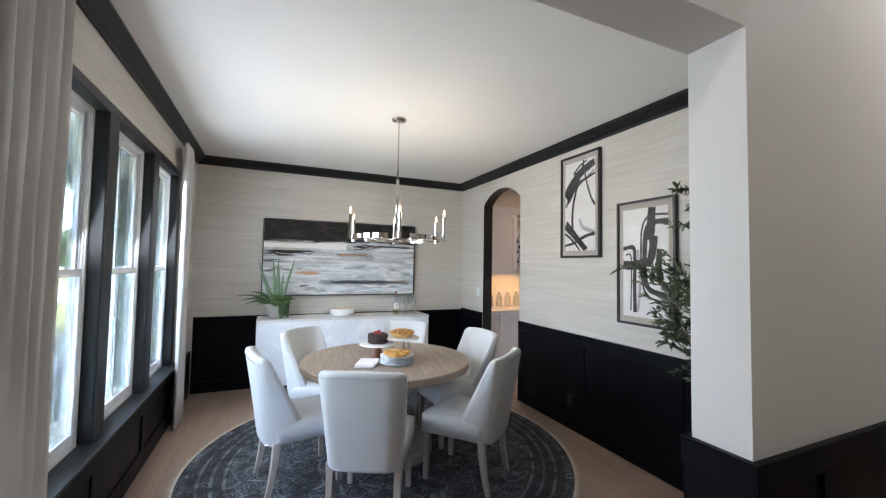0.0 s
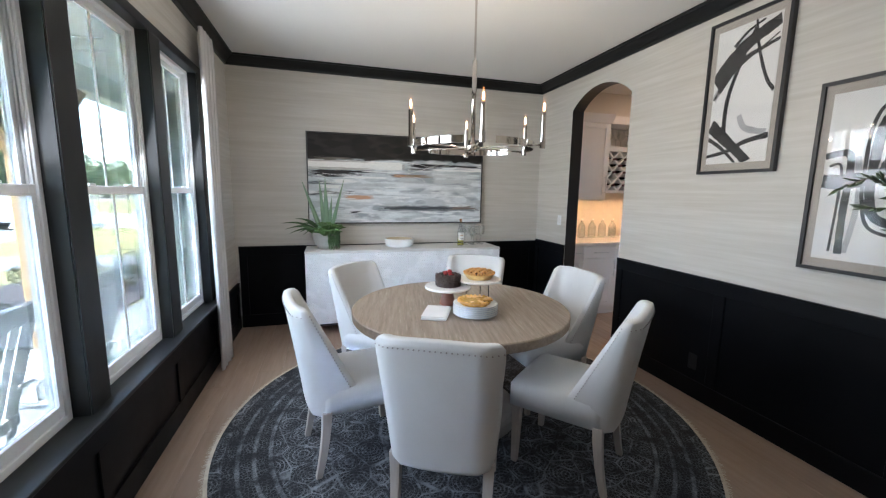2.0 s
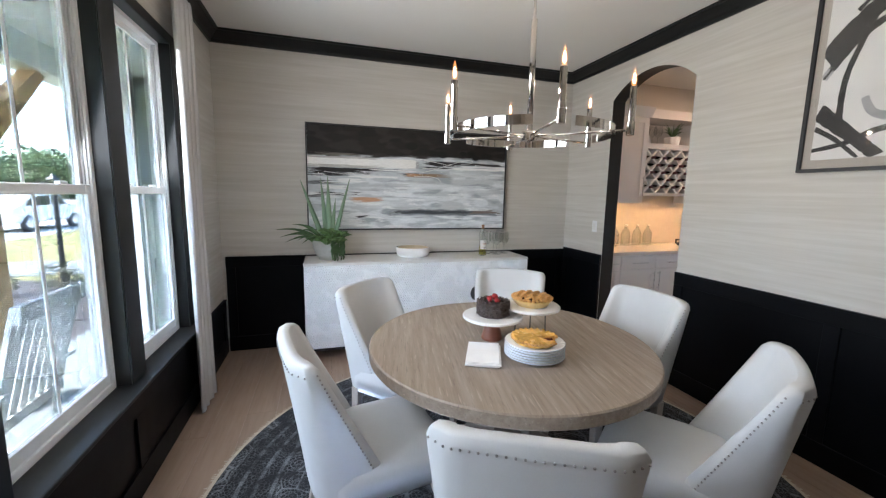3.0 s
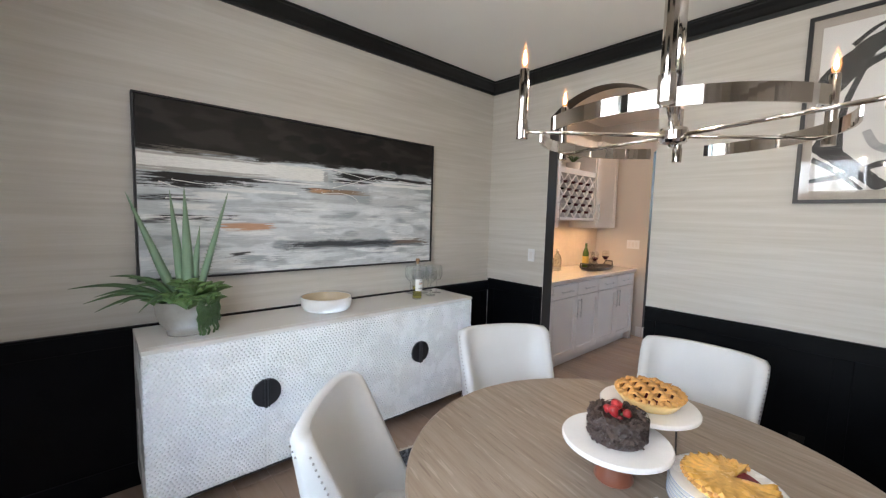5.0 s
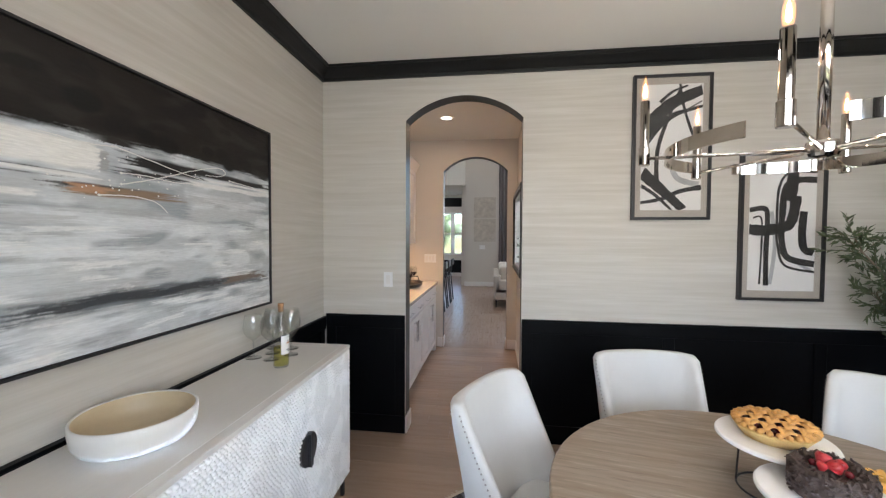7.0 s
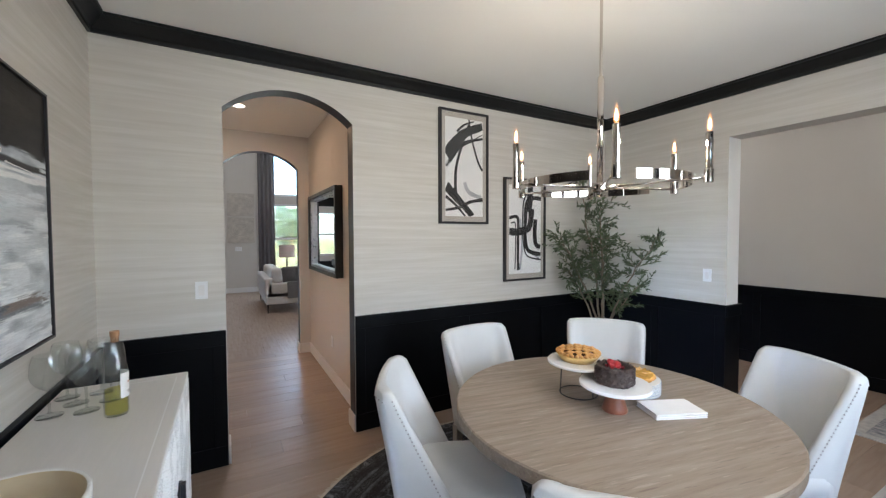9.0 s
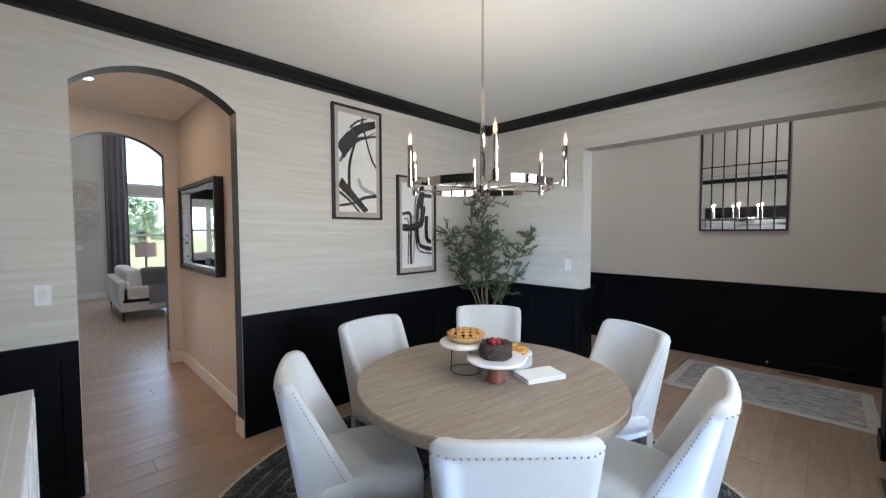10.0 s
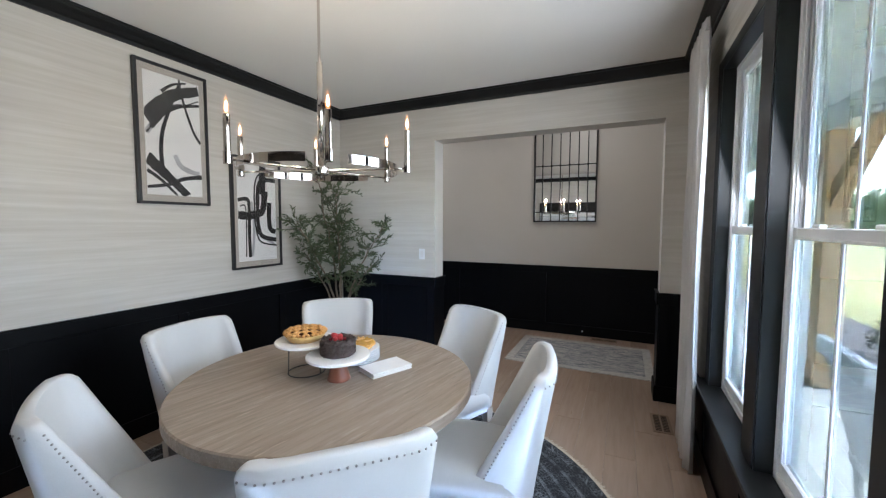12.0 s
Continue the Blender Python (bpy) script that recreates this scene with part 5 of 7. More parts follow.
# ---- chandelier ----
HX, HYC, HZ = 1.245, 3.295, 1.762
ch = thing("chandelier", "polished nickel ring chandelier with six lit candle bulbs", "chandelier", at=(HX, HYC, 0))
part("canopy", lathe([(0, CEIL - 0.0005), (0.062, CEIL - 0.0005), (0.064, CEIL - 0.010), (0.055, CEIL - 0.022), (0, CEIL - 0.024)], 32), M_CHROME, ch, smooth=True)
part("rod", lathe([(0.0068, 2.26), (0.0068, CEIL - 0.02)], 12), M_CHROME, ch, smooth=True)
part("sleeve", lathe([(0.0068, 2.278), (0.0140, 2.274), (0.0145, HZ + 0.02), (0.0, HZ + 0.02)], 20), M_CHROME, ch, smooth=True)
part("hub", lathe([(0, HZ + 0.024), (0.036, HZ + 0.020), (0.038, HZ + 0.012), (0.038, HZ - 0.012), (0.034, HZ - 0.020), (0.012, HZ - 0.024), (0.010, HZ - 0.030), (0, HZ - 0.033)], 24), M_CHROME, ch)
RC, RS, BAND0, BAND1 = 0.43, 0.365, HZ - 0.010, HZ + 0.028
for k in range(6):
    a = radians(16 + 60 * k)
    d = Vector((math.cos(a), math.sin(a), 0))
    at = (d.x * RC, d.y * RC, 0)
    part("arm", tube([d * 0.03 + Vector((0, 0, HZ)), d * (RC - 0.01) + Vector((0, 0, HZ + 0.004))], 0.0055, 10), M_CHROME, ch, smooth=True)
    candle = part("candle_sleeve", lathe([(0, HZ - 0.018), (0.0160, HZ - 0.018), (0.0165, HZ - 0.015), (0.0165, HZ + 0.034), (0.0155, HZ + 0.036), (0.0134, HZ + 0.036), (0.0134, HZ + 0.178), (0.0120, HZ + 0.180), (0, HZ + 0.180)], 20, at=at), M_CHROME, ch)
    softened(candle, 0.0008, 1)
    part("filament", lathe([(0, HZ + 0.188), (0.0048, HZ + 0.194), (0.0056, HZ + 0.204), (0.0036, HZ + 0.222), (0, HZ + 0.234)], 10, at=at), M_FILAMENT, ch, "glowing filament", smooth=True)
    part("bulb", lathe([(0.0060, HZ + 0.180), (0.0092, HZ + 0.189), (0.0112, HZ + 0.201), (0.0098, HZ + 0.220), (0.0050, HZ + 0.238), (0.0018, HZ + 0.250), (0.0, HZ + 0.259)], 16, at=at), M_BULBGLASS, ch, "lit flame-shaped bulb", smooth=True)
    if k % 2 == 1:
        # a flat band on each second arm, open where the arm between two bands passes out
        bm = bmesh.new()
        arc = [a + radians(-47 + 94 * i / 40) for i in range(41)]
        ring = [[bm.verts.new((r_ * math.cos(t_), r_ * math.sin(t_), z_)) for r_, z_ in ((RS, BAND0), (RS + 0.006, BAND0), (RS + 0.006, BAND1), (RS, BAND1))] for t_ in arc]
        for p_, q_ in zip(ring, ring[1:]):
            for j in range(4):
                bm.faces.new((p_[j], p_[(j + 1) % 4], q_[(j + 1) % 4], q_[j]))
        bm.faces.new(ring[0]), bm.faces.new(ring[-1])
        part("ring_band", bm, M_CHROME, ch)
    ld = bpy.data.lights.new("candle_light", "POINT")
    ld.energy, ld.color, ld.shadow_soft_size = 0.034, (1.0, 0.76, 0.50), 0.012
    new("candle_light", ld).location = (HX + at[0], HYC + at[1], HZ + 0.278)

# ---- hall mirror ----
mr = thing("hall_mirror", "black-framed windowpane mirror on the entry hall wall", "mirror", at=(0, HY, 0))
MX0, MX1, MZ0, MZ1 = 0.237, 1.055, 1.53, 2.98
part("glass", box(MX0 + 0.01, 0.006, MZ0 + 0.01, MX1 - 0.01, 0.012, MZ1 - 0.01), M_MIRROR, mr, "silvered mirror glass")
part("frame", boxes((MX0, 0.001, MZ0, MX0 + 0.02, 0.03, MZ1), (MX1 - 0.02, 0.001, MZ0, MX1, 0.03, MZ1), (MX0 + 0.02, 0.001, MZ0, MX1 - 0.02, 0.03, MZ0 + 0.02), (MX0 + 0.02, 0.001, MZ1 - 0.02, MX1 - 0.02, 0.03, MZ1)), M_BLKMETAL, mr)
nb = 7
for k in range(1, nb):
    x = MX0 + (MX1 - MX0) * k / nb
    part("muntin", box(x - 0.006, 0.0125, MZ0 + 0.02, x + 0.006, 0.022, MZ1 - 0.02, 0.002, 1), M_BLKMETAL, mr)
for z in (1.665, 2.29):
    part("cross_bar", box(MX0 + 0.02, 0.0125, z - 0.006, MX1 - 0.02, 0.0205, z + 0.006, 0.002, 1), M_BLKMETAL, mr)
    for k in range(1, nb):
        x = MX0 + (MX1 - MX0) * k / nb
        part("rosette", prism([(x + 0.024 * math.cos(radians(45 * i)) * (1 if i % 2 == 0 else 0.55), z + 0.024 * math.sin(radians(45 * i)) * (1 if i % 2 == 0 else 0.55)) for i in range(8)], 0.0125, 0.024, "y"), M_BLKMETAL, mr)

# ---- olive tree ----
def olive_tree(x, y):
    root = thing("olive_tree", "potted faux olive tree with slender stems, white planter", "plant", at=(x, y, 0))
    part("planter", lathe([(0, 0.0), (0.135, 0.0), (0.145, 0.012), (0.185, 0.25), (0.20, 0.44), (0.205, 0.495), (0.198, 0.50), (0.188, 0.495), (0.180, 0.44), (0, 0.43)], 40), M_CERAMIC, root, "tapered white ceramic planter", smooth=True)
    moss = bmesh.new()
    rm = random.Random(12)
    leafy(moss, (0, 0, 0.44), 0.165, 500, 0.018, rm, flat=0.22)
    part("moss", moss, grained("green_moss", (0.05, 0.10, 0.025), 0.9, 0.4, 20, 0), root)
    bark = grained("olive_bark", (0.20, 0.155, 0.115), 0.8, 0.3, 20, 0.4, stretch=(1, 1, 0.3))
    wood, leaves = bmesh.new(), bmesh.new()
    rt = random.Random(21)

    def leaf(p, d):
        a = (d + Vector((rt.gauss(0, 0.45), rt.gauss(0, 0.45), rt.gauss(0, 0.45)))).normalized()
        b = a.cross(Vector((rt.gauss(0, 1), rt.gauss(0, 1), rt.gauss(0, 1)))).normalized()
        n = a.cross(b)
        L, W = rt.uniform(0.040, 0.066), rt.uniform(0.0058, 0.0088)
        vs = [leaves.verts.new(p), leaves.verts.new(p + a * L * 0.45 + b * W + n * 0.003), leaves.verts.new(p + a * L - n * 0.004), leaves.verts.new(p + a * L * 0.45 - b * W + n * 0.003)]
        leaves.faces.new(vs)

    def hold(p):
        p.x = min(p.x, 2.90 - x)
        p.y = max(p.y, 1.16 - y)
        return p

    tips = []
    # (foot, head, head height, where its twigs begin, twig reach, twigs at each joint)
    stems = [((0.02, 0.0), (0.05, 0.30), 2.06, 0.40, 0.20, 4), ((-0.03, 0.02), (0.03, 0.02), 1.80, 0.40, 0.24, 5), ((0.0, 0.03), (0.03, 0.58), 1.52, 0.55, 0.21, 5), ((-0.02, -0.02), (-0.46, -0.14), 1.46, 0.62, 0.19, 5),
             ((0.03, 0.02), (0.06, 0.42), 1.18, 0.55, 0.18, 4), ((-0.02, 0.01), (-0.28, -0.14), 1.02, 0.50, 0.19, 4), ((0.01, -0.02), (-0.16, 0.20), 1.50, 0.42, 0.24, 5)]
    for (bx, by), (tx, ty), top, low, span, many in stems:
        pts = [hold(Vector((bx + (tx - bx) * t ** 1.5 + rt.uniform(-0.012, 0.012), by + (ty - by) * t ** 1.5 + rt.uniform(-0.012, 0.012), 0.42 + (top - 0.42) * t))) for t in [i / 13 for i in range(14)]]
        tube(pts, 0.013, 6, wood, taper=0.3)
        for i in range(14):
            t = i / 13
            if t < low:
                continue
            for _ in range(many):
                base = pts[i]
                az = rt.uniform(0, 2 * math.pi)
                reach = rt.uniform(0.5, 1.25) * span
                d = (Vector((math.cos(az), math.sin(az), rt.uniform(-0.15, 1.2))).normalized() + (pts[13] - pts[10]).normalized() * 0.35).normalized()
                tw = [hold(base + d * reach * s + Vector((0, 0, -0.05 * s * s * rt.uniform(0, 1.5)))) for s in (0, 0.33, 0.66, 1.0)]
                tube(tw, 0.0026, 4, wood, taper=0.4, caps=False)
                tips.append(tw[2])
                for s in range(20):
                    f_ = 0.10 + 0.90 * s / 19
                    k = min(2, int(f_ * 3))
                    q = tw[k].lerp(tw[k + 1], f_ * 3 - k)
                    leaf(q, (tw[k + 1] - tw[k]).normalized())
    part("trunk", wood, bark, root, smooth=True)
    part("crown", leaves, grained("olive_leaf", (0.070, 0.095, 0.040), 0.5, 0.45, 6, 0.0, fine=30), root, "narrow grey-green leaves")
    skin = material("dark_olive_skin", (0.03, 0.035, 0.015), 0.35)
    for i in range(12):
        q = rt.choice(tips)
        fruit = bmesh.new()
        bmesh.ops.create_icosphere(fruit, subdivisions=2, radius=0.010, matrix=Matrix.Translation(q + Vector((0, 0, -0.012))) @ Matrix.Diagonal((1, 1, 1.3, 1)))
        part("olive", fruit, skin, root, smooth=True)
    return root


olive_tree(2.70, 1.43)

# ---- things on the table ----
TT = 0.765
plates = thing("plate_stack", "stack of six white plates with thin blue rims", "plates", at=(1.213, 3.095, TT))
M_BLUEGL = grained("blue_grey_glaze", (0.46, 0.50, 0.57), 0.2)
for k in range(6):
    z = 0.0115 * k
    pl = part("plate", lathe([(0, z), (0.075, z), (0.085, z + 0.004), (0.130, z + 0.013), (0.1335, z + 0.0155), (0.130, z + 0.0165), (0.085, z + 0.0085), (0, z + 0.006)], 48), M_CERAMIC, plates, smooth=True)
    part("rim_band", lathe([(0.1328, z + 0.0128), (0.1345, z + 0.0152), (0.1328, z + 0.0166)], 48), M_BLUEGL, pl)
M_CRUST = grained("baked_crust", (0.52, 0.27, 0.075), 0.5, 0.35, 25, 0.5, fine=90)
M_CRUSTP = grained("pale_pie_side", (0.56, 0.36, 0.12), 0.55, 0.2, 20, 0.2)
M_BERRY = grained("dark_berry_filling", (0.13, 0.012, 0.018), 0.25, 0.4, 40, 0.3)
M_CHOC = grained("chocolate_shavings", (0.052, 0.035, 0.029), 0.55, 0.4, 40, 0.5)


def wedge_disc(r, z0, z1, gap0, gap1, wavy=0.0, dome=0.0, n=60):
    """A disc with a wedge cut from gap0 to gap1 degrees."""
    bm = bmesh.new()
    angs = [radians(gap1 + (360 - (gap1 - gap0)) * i / n) for i in range(n + 1)]
    rows = []
    for q in (0.0, 0.35, 0.7, 0.92, 1.0):
        rows.append([bm.verts.new((r * q * math.cos(a) * (1 + wavy * math.sin(22 * a) * (q > 0.95)), r * q * math.sin(a) * (1 + wavy * math.sin(22 * a) * (q > 0.95)), z1 + dome * (1 - q * q) + (0.006 * (1 + math.sin(22 * a)) if q > 0.9 else 0))) for a in angs])
    low = [bm.verts.new((r * 0.90 * math.cos(a), r * 0.90 * math.sin(a), z0)) for a in angs]
    for u, v in list(zip(rows, rows[1:])) + [(rows[-1], low)]:
        for i in range(n):
            bm.faces.new((u[i], u[i + 1], v[i + 1], v[i]))
    c = bm.verts.new((0, 0, z0))
    for i in range(n):
        bm.faces.new((low[i], low[i + 1], c))
    for k in (0, n):
        bm.faces.new([r_[k] for r_ in rows] + [low[k], c])
    bmesh.ops.remove_doubles(bm, verts=bm.verts, dist=1e-5)
    return bm


pie1 = thing("cut_pie", "golden pie with one slice cut out, dark berry filling", "pie", at=(1.211, 3.092, TT + 0.0675))
M_PIETOP = grained("golden_pie_top", (0.62, 0.35, 0.075), 0.27, 0.55, 18, 0.7, fine=50)
part("crust", wedge_disc(0.102, 0.004, 0.021, -62, -14, 0.03, 0.010), M_PIETOP, pie1, smooth=True)
bm = bmesh.new()
for k in range(40):
    q = -14 + 312 * k / 39
    bmesh.ops.create_icosphere(bm, subdivisions=1, radius=0.0095, matrix=Matrix.Translation((0.099 * math.cos(radians(q)), 0.099 * math.sin(radians(q)), 0.021)) @ Matrix.Rotation(radians(q + 30), 4, "Z") @ Matrix.Diagonal((1.3, 0.7, 0.7, 1)))
part("crimped_edge", bm, M_CRUST, pie1, "browned crimped edge", smooth=True)
part("filling", lathe([(0, 0.005), (0.082, 0.005), (0.080, 0.016), (0, 0.018)], 32), M_BERRY, pie1, "dark berry filling")

napk = thing("napkins", "stack of folded white cloth napkins on the table", "napkin", at=(0.985, 3.14, TT), turn=-24)
M_CLOTH = grained("white_cotton", (0.76, 0.75, 0.74), 0.9, 0.05, 12, 0.3, fine=300)
for k in range(4):
    sk = (k * 7 % 5 - 2) * 0.0025
    bm = box(-0.072 + sk, -0.115 - sk, 0.0058 * k, 0.072 + sk, 0.115 - sk, 0.0058 * k + 0.0055, 0.0024)
    part("napkin", bm, M_CLOTH, napk)

cs = thing("cake_stand", "white marble cake stand on a turned wood foot", "cake stand", at=(1.115, 3.345, TT))
part("foot", lathe([(0, 0), (0.052, 0), (0.055, 0.006), (0.050, 0.02), (0.036, 0.075), (0.030, 0.108), (0, 0.108)], 32), grained("acacia_wood", (0.19, 0.065, 0.035), 0.35, 0.3, 10, 0.1, stretch=(1, 1, 0.2)), cs, "turned reddish wood foot", smooth=True)
part("plate", lathe([(0, 0.108), (0.145, 0.108), (0.150, 0.112), (0.150, 0.120), (0.146, 0.124), (0, 0.124)], 56), M_MARBLE, cs, "white marble plate")

cake = thing("chocolate_cake", "round chocolate cake coated in shavings, strawberries on top", "cake", at=(1.117, 3.345, TT + 0.124))
part("sponge", lathe([(0, 0), (0.074, 0), (0.078, 0.008), (0.078, 0.066), (0.070, 0.074), (0.052, 0.072), (0.048, 0.062), (0, 0.062)], 36), M_CHOC, cake)
shv = bmesh.new()
rc = random.Random(2)
for _ in range(520):
    a = rc.uniform(0, 2 * math.pi)
    if rc.random() < 0.75:
        p, nrm = Vector((0.078 * math.cos(a), 0.078 * math.sin(a), rc.uniform(0.004, 0.072))), Vector((math.cos(a), math.sin(a), 0))
    else:
        rr_ = rc.uniform(0.05, 0.078)
        p, nrm = Vector((rr_ * math.cos(a), rr_ * math.sin(a), 0.073)), Vector((0, 0, 1))
    t = nrm.cross(Vector((rc.gauss(0, 1), rc.gauss(0, 1), rc.gauss(0, 1)))).normalized()
    s = nrm.cross(t) * 0.0028
    L = rc.uniform(0.006, 0.013)
    q = [shv.verts.new(p - t * L - s - nrm * 0.002), shv.verts.new(p - t * L + s), shv.verts.new(p + nrm * 0.006 + s), shv.verts.new(p + nrm * 0.006 - s), shv.verts.new(p + t * L + s - nrm * 0.001), shv.verts.new(p + t * L - s)]
    shv.faces.new(q[:4])
    shv.faces.new((q[3], q[2], q[4], q[5]))
part("shaving_coat", shv, M_CHOC, cake, "curled chocolate shavings")
M_STRAW = grained("strawberry_flesh", (0.33, 0.022, 0.025), 0.3, 0.3, 60, 0.2)
for x, y, z, r, tl in ((0.012, 0.012, 0.085, 0.017, 20), (-0.018, 0.004, 0.080, 0.016, -30), (0.006, -0.022, 0.076, 0.013, 60), (-0.008, 0.028, 0.076, 0.012, 10)):
    bm = lathe([(0, -r * 1.2), (r * 0.5, -r * 0.7), (r, r * 0.3), (r * 0.8, r * 0.9), (0, r)], 14)
    bmesh.ops.rotate(bm, verts=bm.verts, matrix=Matrix.Rotation(radians(tl), 3, "X"))
    bmesh.ops.translate(bm, verts=bm.verts, vec=(x, y, z))
    part("strawberry", bm, M_STRAW, cake, smooth=True)
for x, y in ((0.028, -0.006), (-0.026, -0.018), (0.022, 0.026)):
    bm = bmesh.new()
    bmesh.ops.create_icosphere(bm, subdivisions=2, radius=0.009, matrix=Matrix.Translation((x, y, 0.071)))
    part("cherry", bm, M_BERRY, cake, smooth=True)
part("mint_leaf", tube([(0.0, -0.01, 0.07), (0.008, -0.018, 0.082), (0.02, -0.022, 0.078)], 0.004, 5), grained("mint", (0.06, 0.12, 0.03), 0.6), cake)

ps = thing("pie_stand", "round white marble board on a black wire ring stand", "cake stand", at=(1.326, 3.336, TT))
part("board", lathe([(0, 0.150), (0.142, 0.150), (0.147, 0.154), (0.147, 0.161), (0.143, 0.165), (0, 0.165)], 56), M_MARBLE, ps, "white marble board")
part("ring", tube([(0.088 * math.cos(a), 0.088 * math.sin(a), 0.003) for a in np.linspace(0, 2 * math.pi, 33)], 0.003, 6), M_BLKMETAL, ps)
for k in range(3):
    a = radians(60 + 120 * k)
    part("wire_leg", tube([(0.088 * math.cos(a), 0.088 * math.sin(a), 0.003), (0.082 * math.cos(a), 0.082 * math.sin(a), 0.150)], 0.003, 6), M_BLKMETAL, ps)

pie2 = thing("lattice_pie", "whole golden lattice-top cherry pie in a yellow dish", "pie", at=(1.329, 3.336, TT + 0.165))
part("dish", lathe([(0, 0), (0.078, 0), (0.100, 0.030), (0.103, 0.034), (0, 0.034)], 44), M_CRUSTP, pie2, "pale yellow fluted dish", smooth=True)
part("filling", lathe([(0, 0.040), (0.088, 0.036), (0.092, 0.032)], 32), M_BERRY, pie2)
bm = bmesh.new()
for k in range(28):
    a = 2 * math.pi * k / 28
    bmesh.ops.create_icosphere(bm, subdivisions=1, radius=0.0125, matrix=Matrix.Translation((0.094 * math.cos(a), 0.094 * math.sin(a), 0.040)) @ Matrix.Rotation(a, 4, "Z") @ Matrix.Diagonal((1.15, 0.8, 0.75, 1)))
part("crimped_rim", bm, M_CRUST, pie2, smooth=True)
for dirn in (0, 1):
    for k in range(-3, 4):
        o = k * 0.0275
        L = math.sqrt(max(0, 0.090 ** 2 - o * o))
        pts = []
        for i in range(21):
            s = -L + 2 * L * i / 20
            z = 0.043 + 0.012 * (1 - (s * s + o * o) / 0.0081) + 0.0060 * math.sin(math.pi * (s / 0.0275 + k + dirn))
            pts.append((o, s, z) if dirn else (s, o, z))
        bm = bmesh.new()
        rows = [[bm.verts.new(Vector(p) + (Vector((w_, 0, h_)) if dirn else Vector((0, w_, h_)))) for w_, h_ in ((-0.0082, 0), (-0.0058, 0.0058), (0.0058, 0.0058), (0.0082, 0))] for p in pts]
        for u, v in zip(rows, rows[1:]):
            for j in range(3):
                bm.faces.new((u[j], u[j + 1], v[j + 1], v[j]))
        part("lattice_strip", bm, M_CRUST, pie2, smooth=True)

# ---- things on the sideboard ----
ST = SBZ1 + 0.001
bowl = thing("bowl", "wide shallow white ceramic bowl with an oatmeal inside", "bowl", at=(1.13, 5.27, ST))
part("shell", lathe([(0, 0), (0.122, 0), (0.145, 0.009), (0.158, 0.032), (0.162, 0.060), (0.163, 0.088), (0.159, 0.092), (0.154, 0.088)], 56), M_CERAMIC, bowl, smooth=True)
part("lining", lathe([(0.154, 0.088), (0.151, 0.045), (0.134, 0.018), (0, 0.012)], 56), grained("oatmeal_glaze", (0.52, 0.43, 0.29), 0.35, 0.06, 6, 0.05), bowl, "oatmeal glazed inside", smooth=True)

btl = thing("wine_bottle", "clear corked bottle half full of white wine", "bottle", at=(1.828, 5.195, ST))
part("glass", lathe([(0, 0.0), (0.034, 0.0), (0.037, 0.006), (0.037, 0.165), (0.030, 0.195), (0.0145, 0.235), (0.0135, 0.285)], 28), M_GLASS, btl, smooth=True)
part("wine", lathe([(0, 0.008), (0.0335, 0.009), (0.0335, 0.095), (0, 0.095)], 28), thin_glass("pale_wine", (0.96, 0.93, 0.45), 1.33), btl, "pale yellow wine")
part("cork", lathe([(0, 0.268), (0.0118, 0.268), (0.0125, 0.288), (0.0145, 0.290), (0.0145, 0.308), (0, 0.310)], 16), grained("cork", (0.33, 0.19, 0.10), 0.8), btl)
lab = bmesh.new()
ll = [[lab.verts.new((0.0376 * math.cos(a), 0.0376 * math.sin(a), z)) for a in np.linspace(radians(-150), radians(-10), 15)] for z in (0.065, 0.155)]
for i in range(14):
    lab.faces.new((ll[0][i], ll[0][i + 1], ll[1][i + 1], ll[1][i]))
label_ob = part("paper_label", lab, M_SHEET, btl, "white paper label with small print")
for z, a0_, a1_, mt in ((0.115, -110, -50, M_COPPER), (0.128, -105, -55, M_INK), (0.085, -115, -45, M_INK), (0.078, -105, -55, M_INK), (0.145, -95, -65, M_INK)):
    bmm = bmesh.new()
    rows = [[bmm.verts.new((0.0379 * math.cos(a), 0.0379 * math.sin(a), zz)) for a in np.linspace(radians(a0_), radians(a1_), 8)] for zz in (z, z + (0.008 if mt is M_COPPER else 0.003))]
    for i in range(7):
        bmm.faces.new((rows[0][i], rows[0][i + 1], rows[1][i + 1], rows[1][i]))
    part("print_bar", bmm, mt, label_ob)


def wine_glass(at, s=1.0, wine=None):
    root = thing("wine_glass", "clear stemmed wine glass" if wine is None else "stemmed glass of red wine", "glass", "stemware", at=at)
    part("foot", lathe([(r * s, z * s) for r, z in ((0.0, 0.0), (0.036, 0.0), (0.0365, 0.0015), (0.034, 0.003), (0.008, 0.007), (0.0042, 0.014))], 24), M_GLASS, root, smooth=True)
    part("stem", lathe([(r * s, z * s) for r, z in ((0.0042, 0.014), (0.0038, 0.03), (0.0038, 0.080), (0.0060, 0.090))], 16), M_GLASS, root, smooth=True)
    part("bowl", lathe([(r * s, z * s) for r, z in ((0.0060, 0.090), (0.012, 0.092), (0.030, 0.106), (0.042, 0.126), (0.0465, 0.150), (0.043, 0.184), (0.036, 0.210))], 28), M_GLASS, root, smooth=True)
    if wine is not None:
        part("wine", lathe([(r * s, z * s) for r, z in ((0, 0.0965), (0.010, 0.098), (0.0345, 0.1205), (0.0395, 0.140), (0, 0.140))], 24), wine, root, "red wine", smooth=True)
    return root


